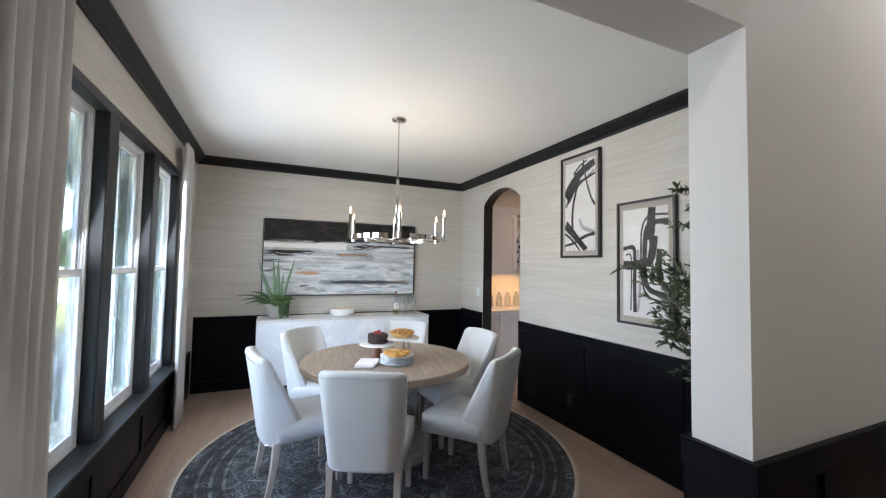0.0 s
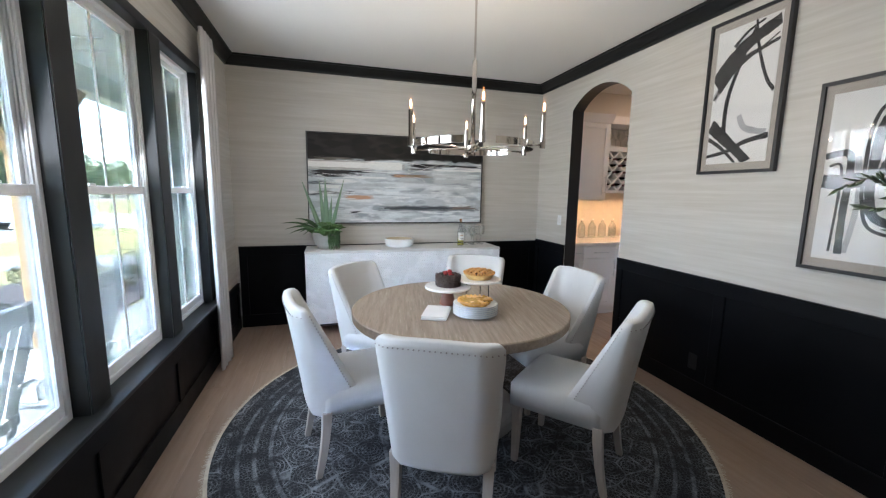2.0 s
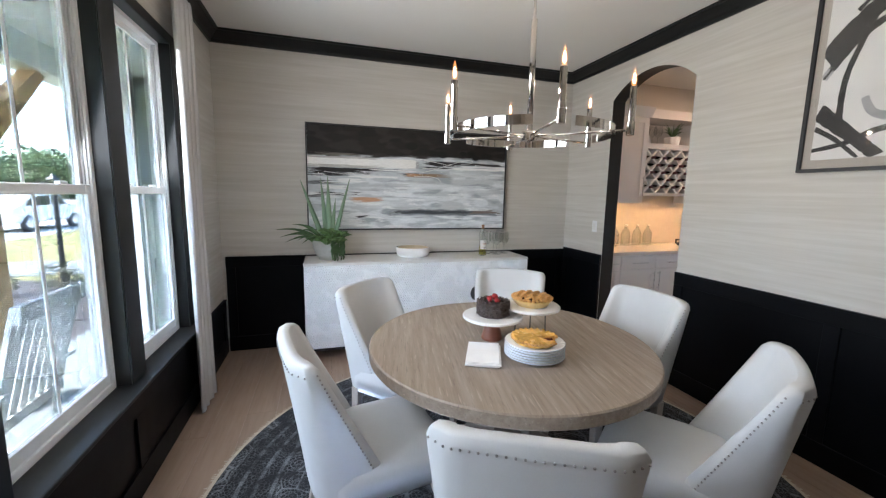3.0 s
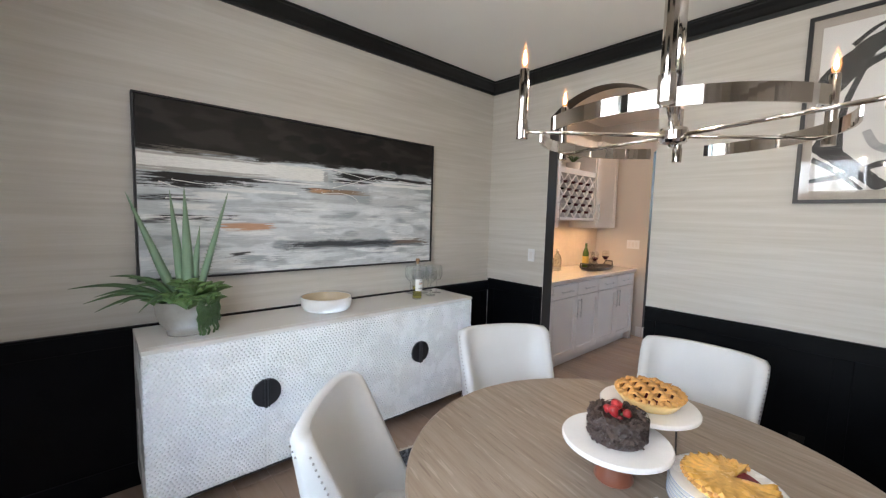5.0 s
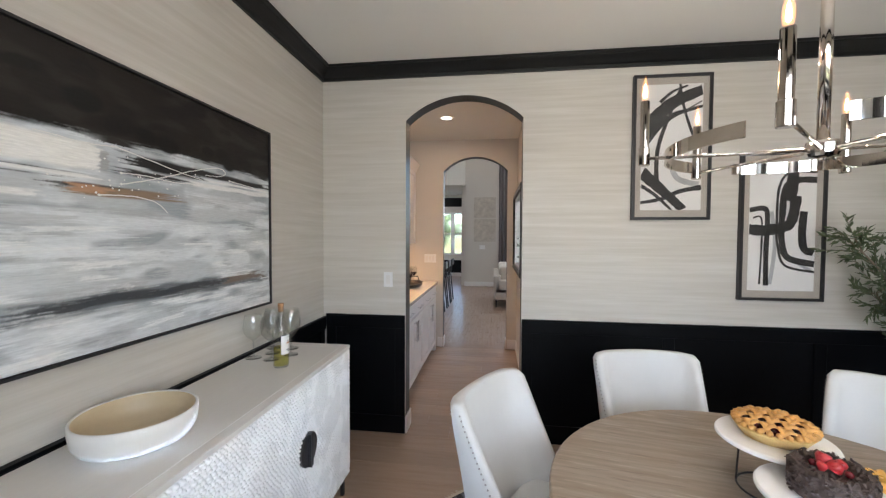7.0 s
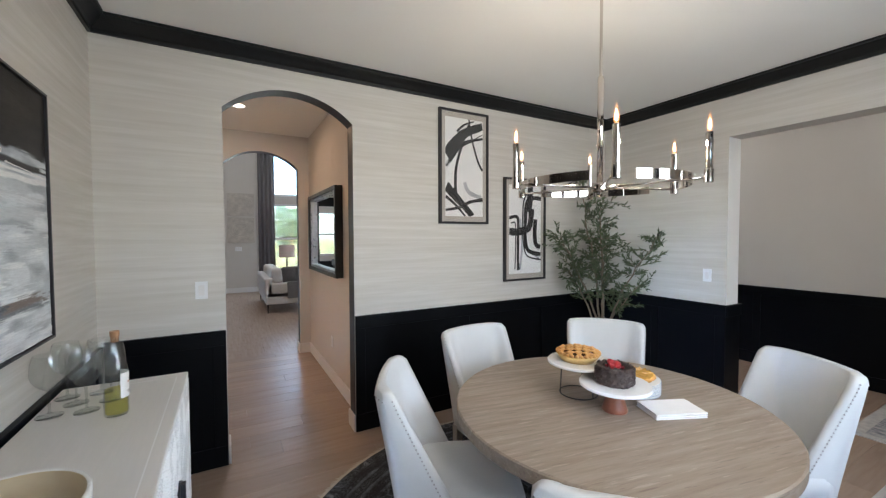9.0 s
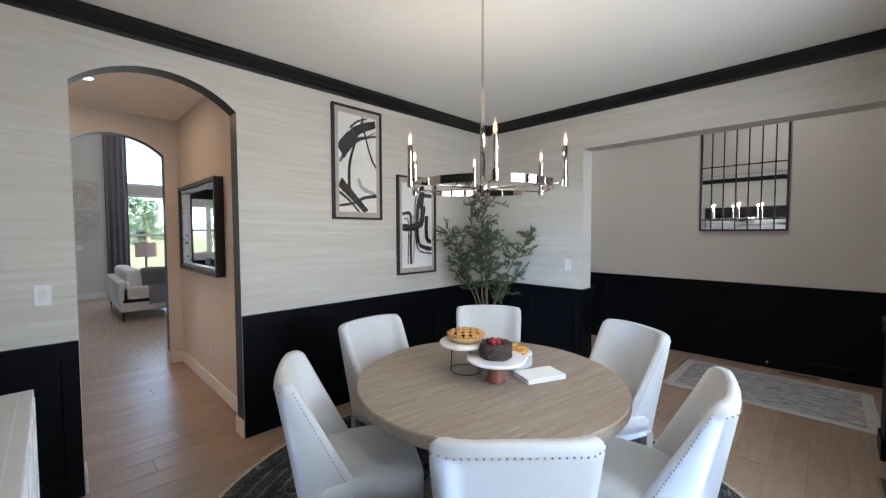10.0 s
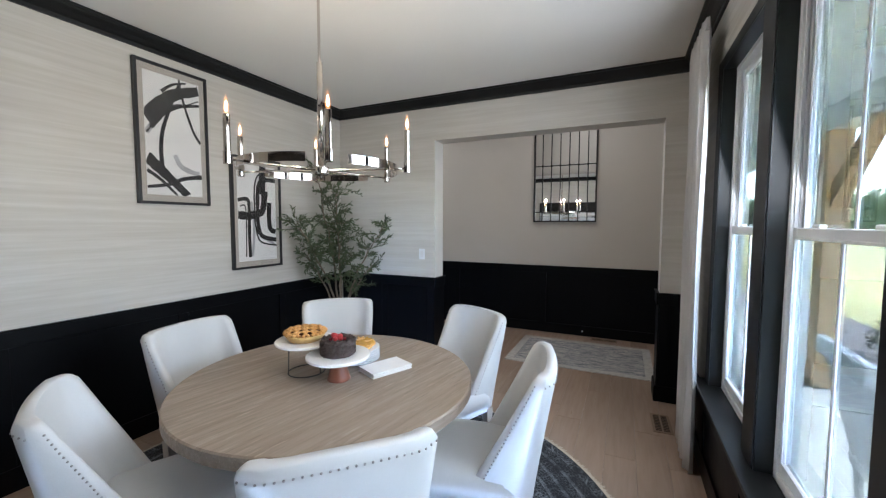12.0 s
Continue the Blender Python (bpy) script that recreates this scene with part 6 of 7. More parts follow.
g1 = wine_glass((2.005, 5.245, ST), 1.08)
for x, y in ((1.925, 5.405), (1.915, 5.300), (2.02, 5.355), (2.115, 5.30), (2.11, 5.405)):
    copy_thing(g1, pose(x, y, ST))

# potted succulents
pp = thing("succulent_planter", "grey pot of aloe, fern and trailing succulents", "plant", at=(0.338, 5.215, ST))
part("pot", lathe([(0, 0), (0.080, 0), (0.083, 0.012), (0.074, 0.018), (0.104, 0.05), (0.127, 0.11), (0.133, 0.172), (0.127, 0.177), (0.116, 0.168), (0, 0.155)], 40), grained("grey_stone_pot", (0.33, 0.315, 0.285), 0.75, 0.12, 14, 0.25), pp, "pale grey ceramic pot", smooth=True)
M_ALOE = grained("aloe_green", (0.22, 0.33, 0.21), 0.45, 0.25, 10, 0.1, stretch=(1, 1, 0.2))
M_SUCC = grained("succulent_green", (0.11, 0.19, 0.06), 0.5, 0.35, 20, 0.1)
M_DKFERN = grained("fern_green", (0.065, 0.12, 0.045), 0.55, 0.35, 20, 0.1)


def blade(bm, base, tip, w, curl=0.0, n=8):
    """A thick tapered leaf from base to tip."""
    base, tip = Vector(base), Vector(tip)
    d = tip - base
    side = d.cross(Vector((0.3, -1, 0.1))).normalized()
    nrm = side.cross(d).normalized()
    rows = []
    for i in range(n + 1):
        t = i / n
        c = base + d * t + Vector((0, 0, curl * math.sin(math.pi * t)))
        ww = w * (1 - t ** 1.6) * (0.75 + 0.5 * t if t < 0.3 else 0.9) + 0.001
        rows.append([bm.verts.new(c - side * ww), bm.verts.new(c + nrm * ww * 0.35), bm.verts.new(c + side * ww), bm.verts.new(c - nrm * ww * 0.35)])
    for a, b in zip(rows, rows[1:]):
        for j in range(4):
            bm.faces.new((a[j], a[(j + 1) % 4], b[(j + 1) % 4], b[j]))
    return bm


for base, tip, w_ in (((-0.03, 0, 0.16), (-0.21, 0.05, 0.66), 0.027), ((0.0, 0.02, 0.16), (-0.04, 0.03, 0.68), 0.030), ((0.02, 0.0, 0.16), (0.02, 0.02, 0.70), 0.034), ((0.03, 0.02, 0.16), (0.085, 0.02, 0.50), 0.028), ((0.05, 0, 0.16), (0.21, -0.02, 0.68), 0.023), ((-0.04, 0.01, 0.16), (-0.12, 0.03, 0.44), 0.024)):
    part("aloe_leaf", blade(bmesh.new(), base, (tip[0] - 0.01, tip[1], tip[2] + 0.045), w_ * 1.05, 0.0, 12), M_ALOE, pp, "tall pointed aloe leaf", smooth=True)
teeth = bmesh.new()
for base, tip in (((-0.03, 0, 0.16), (-0.22, 0.05, 0.705)), ((0.02, 0.0, 0.16), (0.01, 0.02, 0.745)), ((0.05, 0, 0.16), (0.20, -0.02, 0.725))):
    a, b = Vector(base), Vector(tip)
    side = (b - a).cross(Vector((0.3, -1, 0.1))).normalized()
    for k in range(22):
        t = 0.25 + 0.70 * k / 21
        w_ = 0.030 * 0.9 * (1 - t ** 1.6)
        for sgn in (-1, 1):
            p = a.lerp(b, t) + side * sgn * w_
            tube([p - side * sgn * 0.003, p + side * sgn * 0.0055 + Vector((0, 0, 0.003))], 0.0026, 4, teeth, taper=0.2)
tagged(part("leaf_teeth", teeth, M_ALOE, pp), kind="stuff")
for k in range(9):
    a = radians(150 + 12 * k)
    L = 0.24 + 0.07 * (k % 3)
    part("fern_frond", blade(bmesh.new(), (-0.03, -0.01, 0.16), (-0.05 + L * math.cos(a), 0.5 * L * math.sin(a) - 0.03, 0.17 + 0.05 * (k % 4)), 0.016, 0.05), M_DKFERN, pp, smooth=True)
rq = random.Random(31)
for cx, cy, cz, rad in ((-0.055, -0.085, 0.20, 0.092), (0.035, -0.09, 0.235, 0.105), (0.105, -0.035, 0.225, 0.098), (0.00, -0.02, 0.255, 0.088), (-0.115, -0.02, 0.19, 0.075), (0.09, -0.10, 0.19, 0.075), (-0.01, -0.135, 0.185, 0.075)):
    ros = bmesh.new()
    for k in range(16):
        a, lift = 2.4 * k, 0.15 + 0.05 * k
        L = rad * (1.1 - 0.035 * k)
        blade(ros, (cx, cy, cz - 0.02), (cx + L * math.cos(a), cy + L * math.sin(a), cz - 0.02 + L * lift), 0.024, 0.012, 5)
    part("rosette", ros, M_SUCC, pp, "green succulent rosette", smooth=True)
trail = bmesh.new()
for k in range(16):
    x = 0.03 + 0.0075 * k
    y = -0.132 + 0.0065 * k + rq.uniform(-0.01, 0.01)
    ln = rq.uniform(0.12, 0.21)
    for j in range(int(ln / 0.008)):
        bmesh.ops.create_icosphere(trail, subdivisions=1, radius=0.0066, matrix=Matrix.Translation((x + 0.003 * math.sin(j), y - 0.012 + 0.003 * math.cos(j * 1.7), 0.185 - 0.008 * j)))
part("trailing_growth", trail, M_DKFERN, pp, "trailing bead-like strands", smooth=True)

# ---- switches, outlets, vents ----
def wall_plate(name, at, axis, out, gang=1, label="white wall switch plate"):
    """A white plate with rockers; axis: the wall's normal."""
    root = thing(name, label, "switch", at=at)
    w_, h_ = 0.035 + 0.023 * (gang - 1), 0.057
    def slab(n, u0, z0, u1, z1, d0, d1, mt):
        d0, d1 = sorted((out * d0, out * d1))
        spec = (d0, u0, z0, d1, u1, z1) if axis == "x" else (u0, d0, z0, u1, d1, z1)
        part(n, box(*spec, bevel=0.0012, segs=1), mt, root)
    slab("plate", -w_, -h_, w_, h_, 0.0005, 0.006, M_VINYL)
    for k in range(gang):
        c = (k - (gang - 1) / 2) * 0.046
        slab("rocker", c - 0.016, -0.033, c + 0.016, 0.033, 0.006, 0.010, M_TRIM)
    return root


wall_plate("light_switch", (XR, 4.975, 1.19), "x", -1)
wall_plate("light_switch", (1.878, YF, 1.178), "y", 1)
wall_plate("outlet", (4.16, PY0, 0.42), "y", 1, 1, "white wall outlet plate")
wall_plate("light_switch", (PX1, 5.04, 1.22), "x", -1, 3, "white triple switch plate")
wall_plate("light_switch", (12.0, 4.52, 1.20), "x", -1, 3, "white triple switch plate")
ob = wall_plate("outlet", (XR - 0.008, 3.10, 0.27), "x", -1, 1, "black outlet plate set in the wainscot")
for c in ob.children:
    c.data.materials[0] = M_BLACKTRIM


def register(at, w_, l_, turn=0):
    root = thing("floor_vent", "bronze slotted floor air register", "vent", at=at, turn=turn)
    m1 = grained("tan_register", (0.24, 0.17, 0.12), 0.45, 0.1, 20, 0.05)
    part("frame", boxes((-w_, -l_, 0.0005, -w_ + 0.018, l_, 0.004), (w_ - 0.018, -l_, 0.0005, w_, l_, 0.004), (-w_ + 0.018, -l_, 0.0005, w_ - 0.018, -l_ + 0.018, 0.004), (-w_ + 0.018, l_ - 0.018, 0.0005, w_ - 0.018, l_, 0.004)), m1, root)
    # flat near-black sheet, painted for the shade down inside the duct
    part("well", box(-w_ + 0.018, -l_ + 0.018, 0.0005, w_ - 0.018, l_ - 0.018, 0.0012), material("vent_shade", (0.008, 0.008, 0.008), 0.8), root)
    n = int(2 * l_ / 0.022)
    for k in range(1, n - 1):
        y = -l_ + 2 * l_ * k / (n - 1)
        part("slat", box(-w_ + 0.018, y - 0.003, 0.0012, w_ - 0.018, y + 0.003, 0.0035), m1, root)
    part("divider", box(-0.006, -l_ + 0.018, 0.0012, 0.006, l_ - 0.018, 0.0038), m1, root)
    return root


register((-0.395, 1.50, 0), 0.065, 0.15, 2)
register((0.10, -0.58, 0), 0.16, 0.055)
ds = thing("door_stop", "small brass baseboard door stop", "door stop", at=(0.37, HY + 0.022, 0.075))
part("stem", tube([(0, 0, 0), (0, 0.05, 0)], 0.005, 6), M_STEEL, ds)
part("bumper", tube([(0, 0.05, 0), (0, 0.062, 0)], 0.009, 8), M_VINYL, ds)

# ---- pantry ----
M_CAB = grained("white_cabinet_paint", (0.68, 0.67, 0.67), 0.35, 0.03, 4, 0.04)
M_QUARTZ = grained("pale_quartz", (0.62, 0.60, 0.57), 0.12, 0.06, 30, 0.0)
M_SPLASH = grained("glazed_splash_tile", (0.60, 0.56, 0.51), 0.2, 0.05, 14, 0.05)


def shaker(root, x0, x1, z0, z1, y, name="door"):
    """A shaker front facing -y: rails, stiles, recessed panel."""
    r = 0.055
    d = part(name, boxes((x0, y - 0.02, z0, x0 + r, y, z1), (x1 - r, y - 0.02, z0, x1, y, z1), (x0 + r, y - 0.02, z1 - r, x1 - r, y, z1), (x0 + r, y - 0.02, z0, x1 - r, y, z0 + r), (x0 + r, y - 0.010, z0 + r, x1 - r, y, z1 - r)), M_CAB, root)
    return d


def handle(parent, p, length, vertical):
    a, b = (Vector((p[0], p[1] - 0.03, p[2] - length / 2)), Vector((p[0], p[1] - 0.03, p[2] + length / 2))) if vertical else (Vector((p[0] - length / 2, p[1] - 0.03, p[2])), Vector((p[0] + length / 2, p[1] - 0.03, p[2])))
    bm = tube([a, b], 0.006, 8)
    for t in (0.1, 0.9):
        q = a.lerp(b, t)
        tube([q, (q.x, p[1], q.z)], 0.004, 6, bm)
    part("handle", bm, M_STEEL, parent, "brushed steel bar pull")


CY0 = 4.945
for x0, x1, single in ((3.125, 3.30, True), (3.302, 4.225, False), (4.227, 5.15, False)):
    u = thing("base_cabinet", "white shaker base cabinet with drawers and steel pulls", "cabinet", "pantry base cabinets")
    part("body", box(x0, CY0 + 0.002, 0.10, x1, PY1 - 0.002, 0.885), M_CAB, u)
    part("toe_kick", box(x0, CY0 + 0.06, 0, x1, PY1 - 0.01, 0.10), M_CAB, u)
    halves = [(x0, x1)] if single else [(x0, (x0 + x1) / 2), ((x0 + x1) / 2, x1)]
    for k, (a, b) in enumerate(halves):
        dr = part("drawer_front", box(a + 0.003, CY0 - 0.018, 0.735, b - 0.003, CY0 + 0.002, 0.872, 0.003, 1), M_CAB, u)
        handle(dr, ((a + b) / 2, CY0 - 0.018, 0.80), min(0.2, (b - a) * 0.5), False)
        dd = shaker(u, a + 0.003, b - 0.003, 0.115, 0.725, CY0 + 0.002)
        if not single:
            handle(dd, (b - 0.035 if k == 0 else a + 0.035, CY0 - 0.018, 0.60), 0.2, True)
end = thing("end_panel", "white cabinet end panel", "panel")
part("panel", box(5.152, CY0 - 0.01, 0, 5.20, PY1 - 0.002, 0.885, 0.002, 1), M_CAB, end)
cnt = thing("worktop", "pale quartz worktop over the pantry cabinets", "worktop")
part("slab", box(3.118, CY0 - 0.035, 0.886, 5.225, PY1 - 0.012, 0.922, 0.004), M_QUARTZ, cnt)
spl = structure(finish("backsplash", box(3.118, PY1 - 0.011, 0.923, 5.355, PY1 - 0.001, 1.60), M_SPLASH), "glazed beige tile backsplash", "backsplash")
UY = 5.22
for x0, x1 in ((3.125, 3.77), (4.59, 5.14)):
    u = thing("wall_cabinet", "white shaker wall cabinet with a steel pull", "cabinet", "pantry wall cabinets")
    part("body", box(x0, UY + 0.002, 1.43, x1, PY1 - 0.002, 2.37), M_CAB, u)
    dd = shaker(u, x0 + 0.003, x1 - 0.003, 1.435, 2.365, UY + 0.002)
    handle(dd, (x1 - 0.035 if x0 < 4 else x0 + 0.035, UY - 0.018, 1.62), 0.22, True)
    part("crown", prism([(UY - 0.02, 2.37), (UY - 0.07, 2.47), (PY1 - 0.003, 2.47), (PY1 - 0.003, 2.37)], x0 - 0.01, x1 + 0.03, "x"), M_CAB, u)
rack = thing("wine_rack", "white lattice wine rack with an open shelf above", "wine rack")
rx0, rx1, rz0, rz1 = 3.772, 4.588, 1.55, 2.04
for nm_, sp_ in (("shelf", (rx0, UY, rz1, rx1, PY1 - 0.002, rz1 + 0.06)), ("bottom_board", (rx0, UY, rz0 - 0.03, rx1, PY1 - 0.002, rz0)), ("side_board", (rx0, UY, rz0, rx0 + 0.02, PY1 - 0.002, 2.37)), ("side_board", (rx1 - 0.02, UY, rz0, rx1, PY1 - 0.002, 2.37)), ("back_board", (rx0 + 0.02, PY1 - 0.02, rz0, rx1 - 0.02, PY1 - 0.002, 2.37)), ("top_board", (rx0, UY, 2.372, rx1, PY1 - 0.002, 2.47))):
    part(nm_, box(*sp_), M_CAB, rack)
pit = 0.163
for sgn in (1, -1):
    for k in range(-3, 9):
        xa = rx0 + 0.02 + k * pit
        pts = []
        for z in (rz0, rz1):
            xx = xa + (z - rz0) if sgn > 0 else xa + (rz1 - z)
            pts.append((xx, z))
        (xa_, za_), (xb_, zb_) = pts
        lo_, hi_ = rx0 + 0.02, rx1 - 0.02
        def clip(px, pz, qx, qz):
            if px < lo_:
                t = (lo_ - px) / (qx - px); px, pz = lo_, pz + (qz - pz) * t
            elif px > hi_:
                t = (hi_ - px) / (qx - px); px, pz = hi_, pz + (qz - pz) * t
            return px, pz
        if max(xa_, xb_) <= lo_ + 0.01 or min(xa_, xb_) >= hi_ - 0.01:
            continue
        A = clip(xa_, za_, xb_, zb_)
        B = clip(xb_, zb_, xa_, za_)
        dx, dz = B[0] - A[0], B[1] - A[1]
        ln = math.hypot(dx, dz)
        nx_, nz_ = -dz / ln * 0.009, dx / ln * 0.009
        o = 0.002 if sgn > 0 else 0.006
        part("lattice_slat", prism([(A[0] + nx_, A[1] + nz_), (B[0] + nx_, B[1] + nz_), (B[0] - nx_, B[1] - nz_), (A[0] - nx_, A[1] - nz_)], UY + o, UY + 0.20, "y"), M_CAB, rack)
M_DKGLASS = material("dark_bottle_glass", (0.012, 0.016, 0.010), 0.12)
M_FOIL = grained("wine_foil", (0.06, 0.012, 0.016), 0.35, 0.2, 30, 0)
rb_ = random.Random(6)
wb = None
for row in range(-2, 3):
    for col in range(-6, 7):
        if (row + col) % 2 == 0:
            continue
        x, z = rx0 + 0.265 + col * pit / 2 + pit / 2, rz0 + 0.245 + row * pit / 2 - 0.0155
        if not rx0 + 0.09 < x < rx1 - 0.09 or rb_.random() < 0.12:
            continue
        at = pose(x, UY - 0.025, z)
        if wb is None:
            wb = thing("rack_bottle", "dark wine bottle lying neck out in the rack", "bottle", "racked wine bottles")
            bm = lathe([(0, 0.30), (0.035, 0.29), (0.037, 0.27), (0.037, 0.10), (0.030, 0.075), (0.015, 0.045), (0.014, 0.0)], 14)
            bmesh.ops.rotate(bm, verts=bm.verts, matrix=Matrix.Rotation(radians(-90), 3, "X"))
            part("glass", bm, M_DKGLASS, wb, smooth=True)
            bm = lathe([(0.0152, 0.05), (0.0152, -0.012), (0, -0.012)], 12)
            bmesh.ops.rotate(bm, verts=bm.verts, matrix=Matrix.Rotation(radians(-90), 3, "X"))
            part("foil", bm, M_FOIL, wb, "dark red foil neck")
            wb.matrix_world = at
        else:
            copy_thing(wb, at)
fp = thing("potted_fern", "small green fern in a white pot on the shelf", "plant", at=(4.28, 5.36, rz1 + 0.06))
part("pot", lathe([(0, 0), (0.07, 0), (0.085, 0.10), (0.08, 0.10), (0, 0.09)], 24), M_CERAMIC, fp)
bm = bmesh.new()
for k in range(26):
    a = 2.4 * k
    blade(bm, (0, 0, 0.09), (0.12 * math.cos(a), 0.10 * math.sin(a), 0.16 + 0.05 * (k % 3)), 0.012, 0.03, 4)
part("fronds", bm, M_DKFERN, fp, smooth=True)
for x in (3.92, 4.02, 4.10):
    copy_thing(g1, pose(x, 5.40, rz1 + 0.061))


def jar(at):
    root = thing("glass_bottle", "clear swing-top glass bottle on the worktop", "bottle", "worktop glass bottles", at=at)
    part("body", lathe([(0, 0), (0.048, 0), (0.05, 0.005), (0.05, 0.15), (0.035, 0.185), (0.017, 0.205), (0.017, 0.235), (0.014, 0.235), (0.014, 0.206), (0.032, 0.184), (0.046, 0.148), (0.046, 0.008), (0, 0.006)], 20), M_GLASS, root, smooth=True)
    part("stopper", lathe([(0, 0.23), (0.018, 0.236), (0.016, 0.252), (0, 0.256)], 12), M_CERAMIC, root)
    return root


j0 = jar((3.40, 5.36, 0.923))
for x in (3.56, 3.72, 3.88, 4.04):
    copy_thing(j0, pose(x, 5.36, 0.923))
tray = thing("serving_tray", "black oval serving tray with raised handles", "tray", at=(4.66, 5.18, 0.923))
part("base", lathe([(0, 0.0), (0.16, 0.0), (0.185, 0.018), (0.19, 0.04), (0.183, 0.04), (0.165, 0.012), (0, 0.01)], 36, sx=1.7, sy=0.8), M_BLKMETAL, tray)
for s in (-1, 1):
    part("handle", tube([(s * 0.30, -0.06, 0.035), (s * 0.325, -0.04, 0.085), (s * 0.325, 0.04, 0.085), (s * 0.30, 0.06, 0.035)], 0.008, 8), M_BLKMETAL, tray)
M_REDW = material("red_wine", (0.03, 0.002, 0.006), 0.05)
gr = wine_glass((4.56, 5.16, 0.935), 1.0, M_REDW)
copy_thing(gr, pose(4.86, 5.17, 0.935))
gb = thing("green_bottle", "green glass wine bottle on the tray", "bottle", at=(4.50, 5.25, 0.935))
part("glass", lathe([(0, 0), (0.037, 0), (0.037, 0.19), (0.015, 0.25), (0.014, 0.31), (0, 0.31)], 20), material("green_bottle_glass", (0.05, 0.09, 0.015), 0.08), gb, smooth=True)
part("paper_label", lathe([(0.0376, 0.06), (0.0376, 0.15)], 20), grained("yellow_label", (0.45, 0.33, 0.06), 0.7), gb)
dec = thing("decanter", "clear glass wine decanter on the tray", "decanter", at=(4.66, 5.24, 0.935))
part("body", lathe([(0, 0), (0.07, 0), (0.078, 0.02), (0.05, 0.09), (0.022, 0.14), (0.03, 0.19), (0.028, 0.19), (0.02, 0.14), (0.047, 0.09), (0.074, 0.02), (0, 0.006)], 24), M_GLASS, dec, smooth=True)

# framed pantry mirror
pm = thing("pantry_mirror", "square mirror in a deep black frame on the pantry wall", "mirror", at=(0, PY0, 0))
mx0, mx1, mz0, mz1 = 3.68, 5.03, 1.14, 2.02
part("frame", boxes((mx0, 0.001, mz0, mx0 + 0.035, 0.075, mz1), (mx1 - 0.035, 0.001, mz0, mx1, 0.075, mz1), (mx0 + 0.035, 0.001, mz0, mx1 - 0.035, 0.075, mz0 + 0.035), (mx0 + 0.035, 0.001, mz1 - 0.035, mx1 - 0.035, 0.075, mz1)), M_BLKMETAL, pm)
part("silver_fillet", boxes((mx0 + 0.035, 0.001, mz0 + 0.035, mx0 + 0.06, 0.05, mz1 - 0.035), (mx1 - 0.06, 0.001, mz0 + 0.035, mx1 - 0.035, 0.05, mz1 - 0.035), (mx0 + 0.06, 0.001, mz0 + 0.035, mx1 - 0.06, 0.05, mz0 + 0.06), (mx0 + 0.06, 0.001, mz1 - 0.06, mx1 - 0.06, 0.05, mz1 - 0.035)), M_STEEL, pm, "silver inner fillet")
part("glass", box(mx0 + 0.06, 0.001, mz0 + 0.06, mx1 - 0.06, 0.012, mz1 - 0.06), M_MIRROR, pm, "silvered mirror glass")


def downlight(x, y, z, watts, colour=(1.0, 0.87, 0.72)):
    root = thing("recessed_light", "lit recessed ceiling downlight with a white trim, added fill outside the pantry", "light", "recessed lights", at=(x, y, z))
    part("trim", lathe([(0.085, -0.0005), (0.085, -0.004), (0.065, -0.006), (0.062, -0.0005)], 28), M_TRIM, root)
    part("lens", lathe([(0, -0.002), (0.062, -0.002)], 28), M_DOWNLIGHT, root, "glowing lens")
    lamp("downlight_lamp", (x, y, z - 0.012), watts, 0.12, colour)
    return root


downlight(4.36, 4.70, 2.83, 0.095, (1.0, 0.60, 0.33))
# two unseen fill lamps, added to brighten the entry hall
downlight(0.55, 0.10, HCEIL, 0.10)
downlight(3.3, 0.10, HCEIL, 0.20)
strip = bpy.data.lights.new("under_cabinet_lamp", "AREA")
strip.shape, strip.size, strip.size_y, strip.energy, strip.color = "RECTANGLE", 1.9, 0.02, 0.11, (1.0, 0.52, 0.20)
so = new("under_cabinet_lamp", strip)
so.matrix_world = look((4.1, 5.30, 1.425), (4.1, 5.32, 0.4))

# ---- great room beyond the second arch ----
M_GWALL = M_DRYWALL
GX0 = PX1 + 0.14
WB = [(2.55, 3.66), (1.05, 2.25)]
segs_ = [(-0.8, 1.05), (2.25, 2.55), (3.66, 5.05)]
w = boxes(*[(12.0, a, 0, 12.15, b, GCEIL) for a, b in segs_])
for a, b in WB:
    for z0_, z1_ in ((0, 0.50), (2.47, 2.68), (4.40, GCEIL)):
        box(12.0, a, z0_, 12.15, b, z1_, bm=w)
structure(finish("wall_great_east", w, M_GWALL), "greige great room wall with tall windows", "wall")
structure(finish("wall_nook", boxes((12.152, 5.05, 0, 14.9, 5.17, 3.1), (14.9, 5.05, 0, 15.05, 5.28, 3.1), (14.9, 7.6, 0, 15.05, 12.0, 3.1), (14.9, 5.28, 0, 15.05, 7.6, 0.82), (14.9, 5.28, 2.45, 15.05, 7.6, 3.1)), M_GWALL), "greige breakfast nook walls with a wide window", "wall")
structure(finish("wall_nook_dark", boxes((14.885, 5.18, 0.14, 14.899, 7.9, 0.62), (14.885, 5.18, 2.66, 14.899, 7.9, 3.0)), M_BLACK), "black painted band below and above the nook window", "trim")
structure(finish("wall_great_north", box(GX0, 12.0, 0, 15.05, 12.15, GCEIL), M_GWALL), "plain greige wall closing the great room", "wall")
structure(finish("wall_great_south", box(GX0, -0.95, 0, 12.15, -0.8, GCEIL), M_GWALL), "plain greige wall closing the great room", "wall")
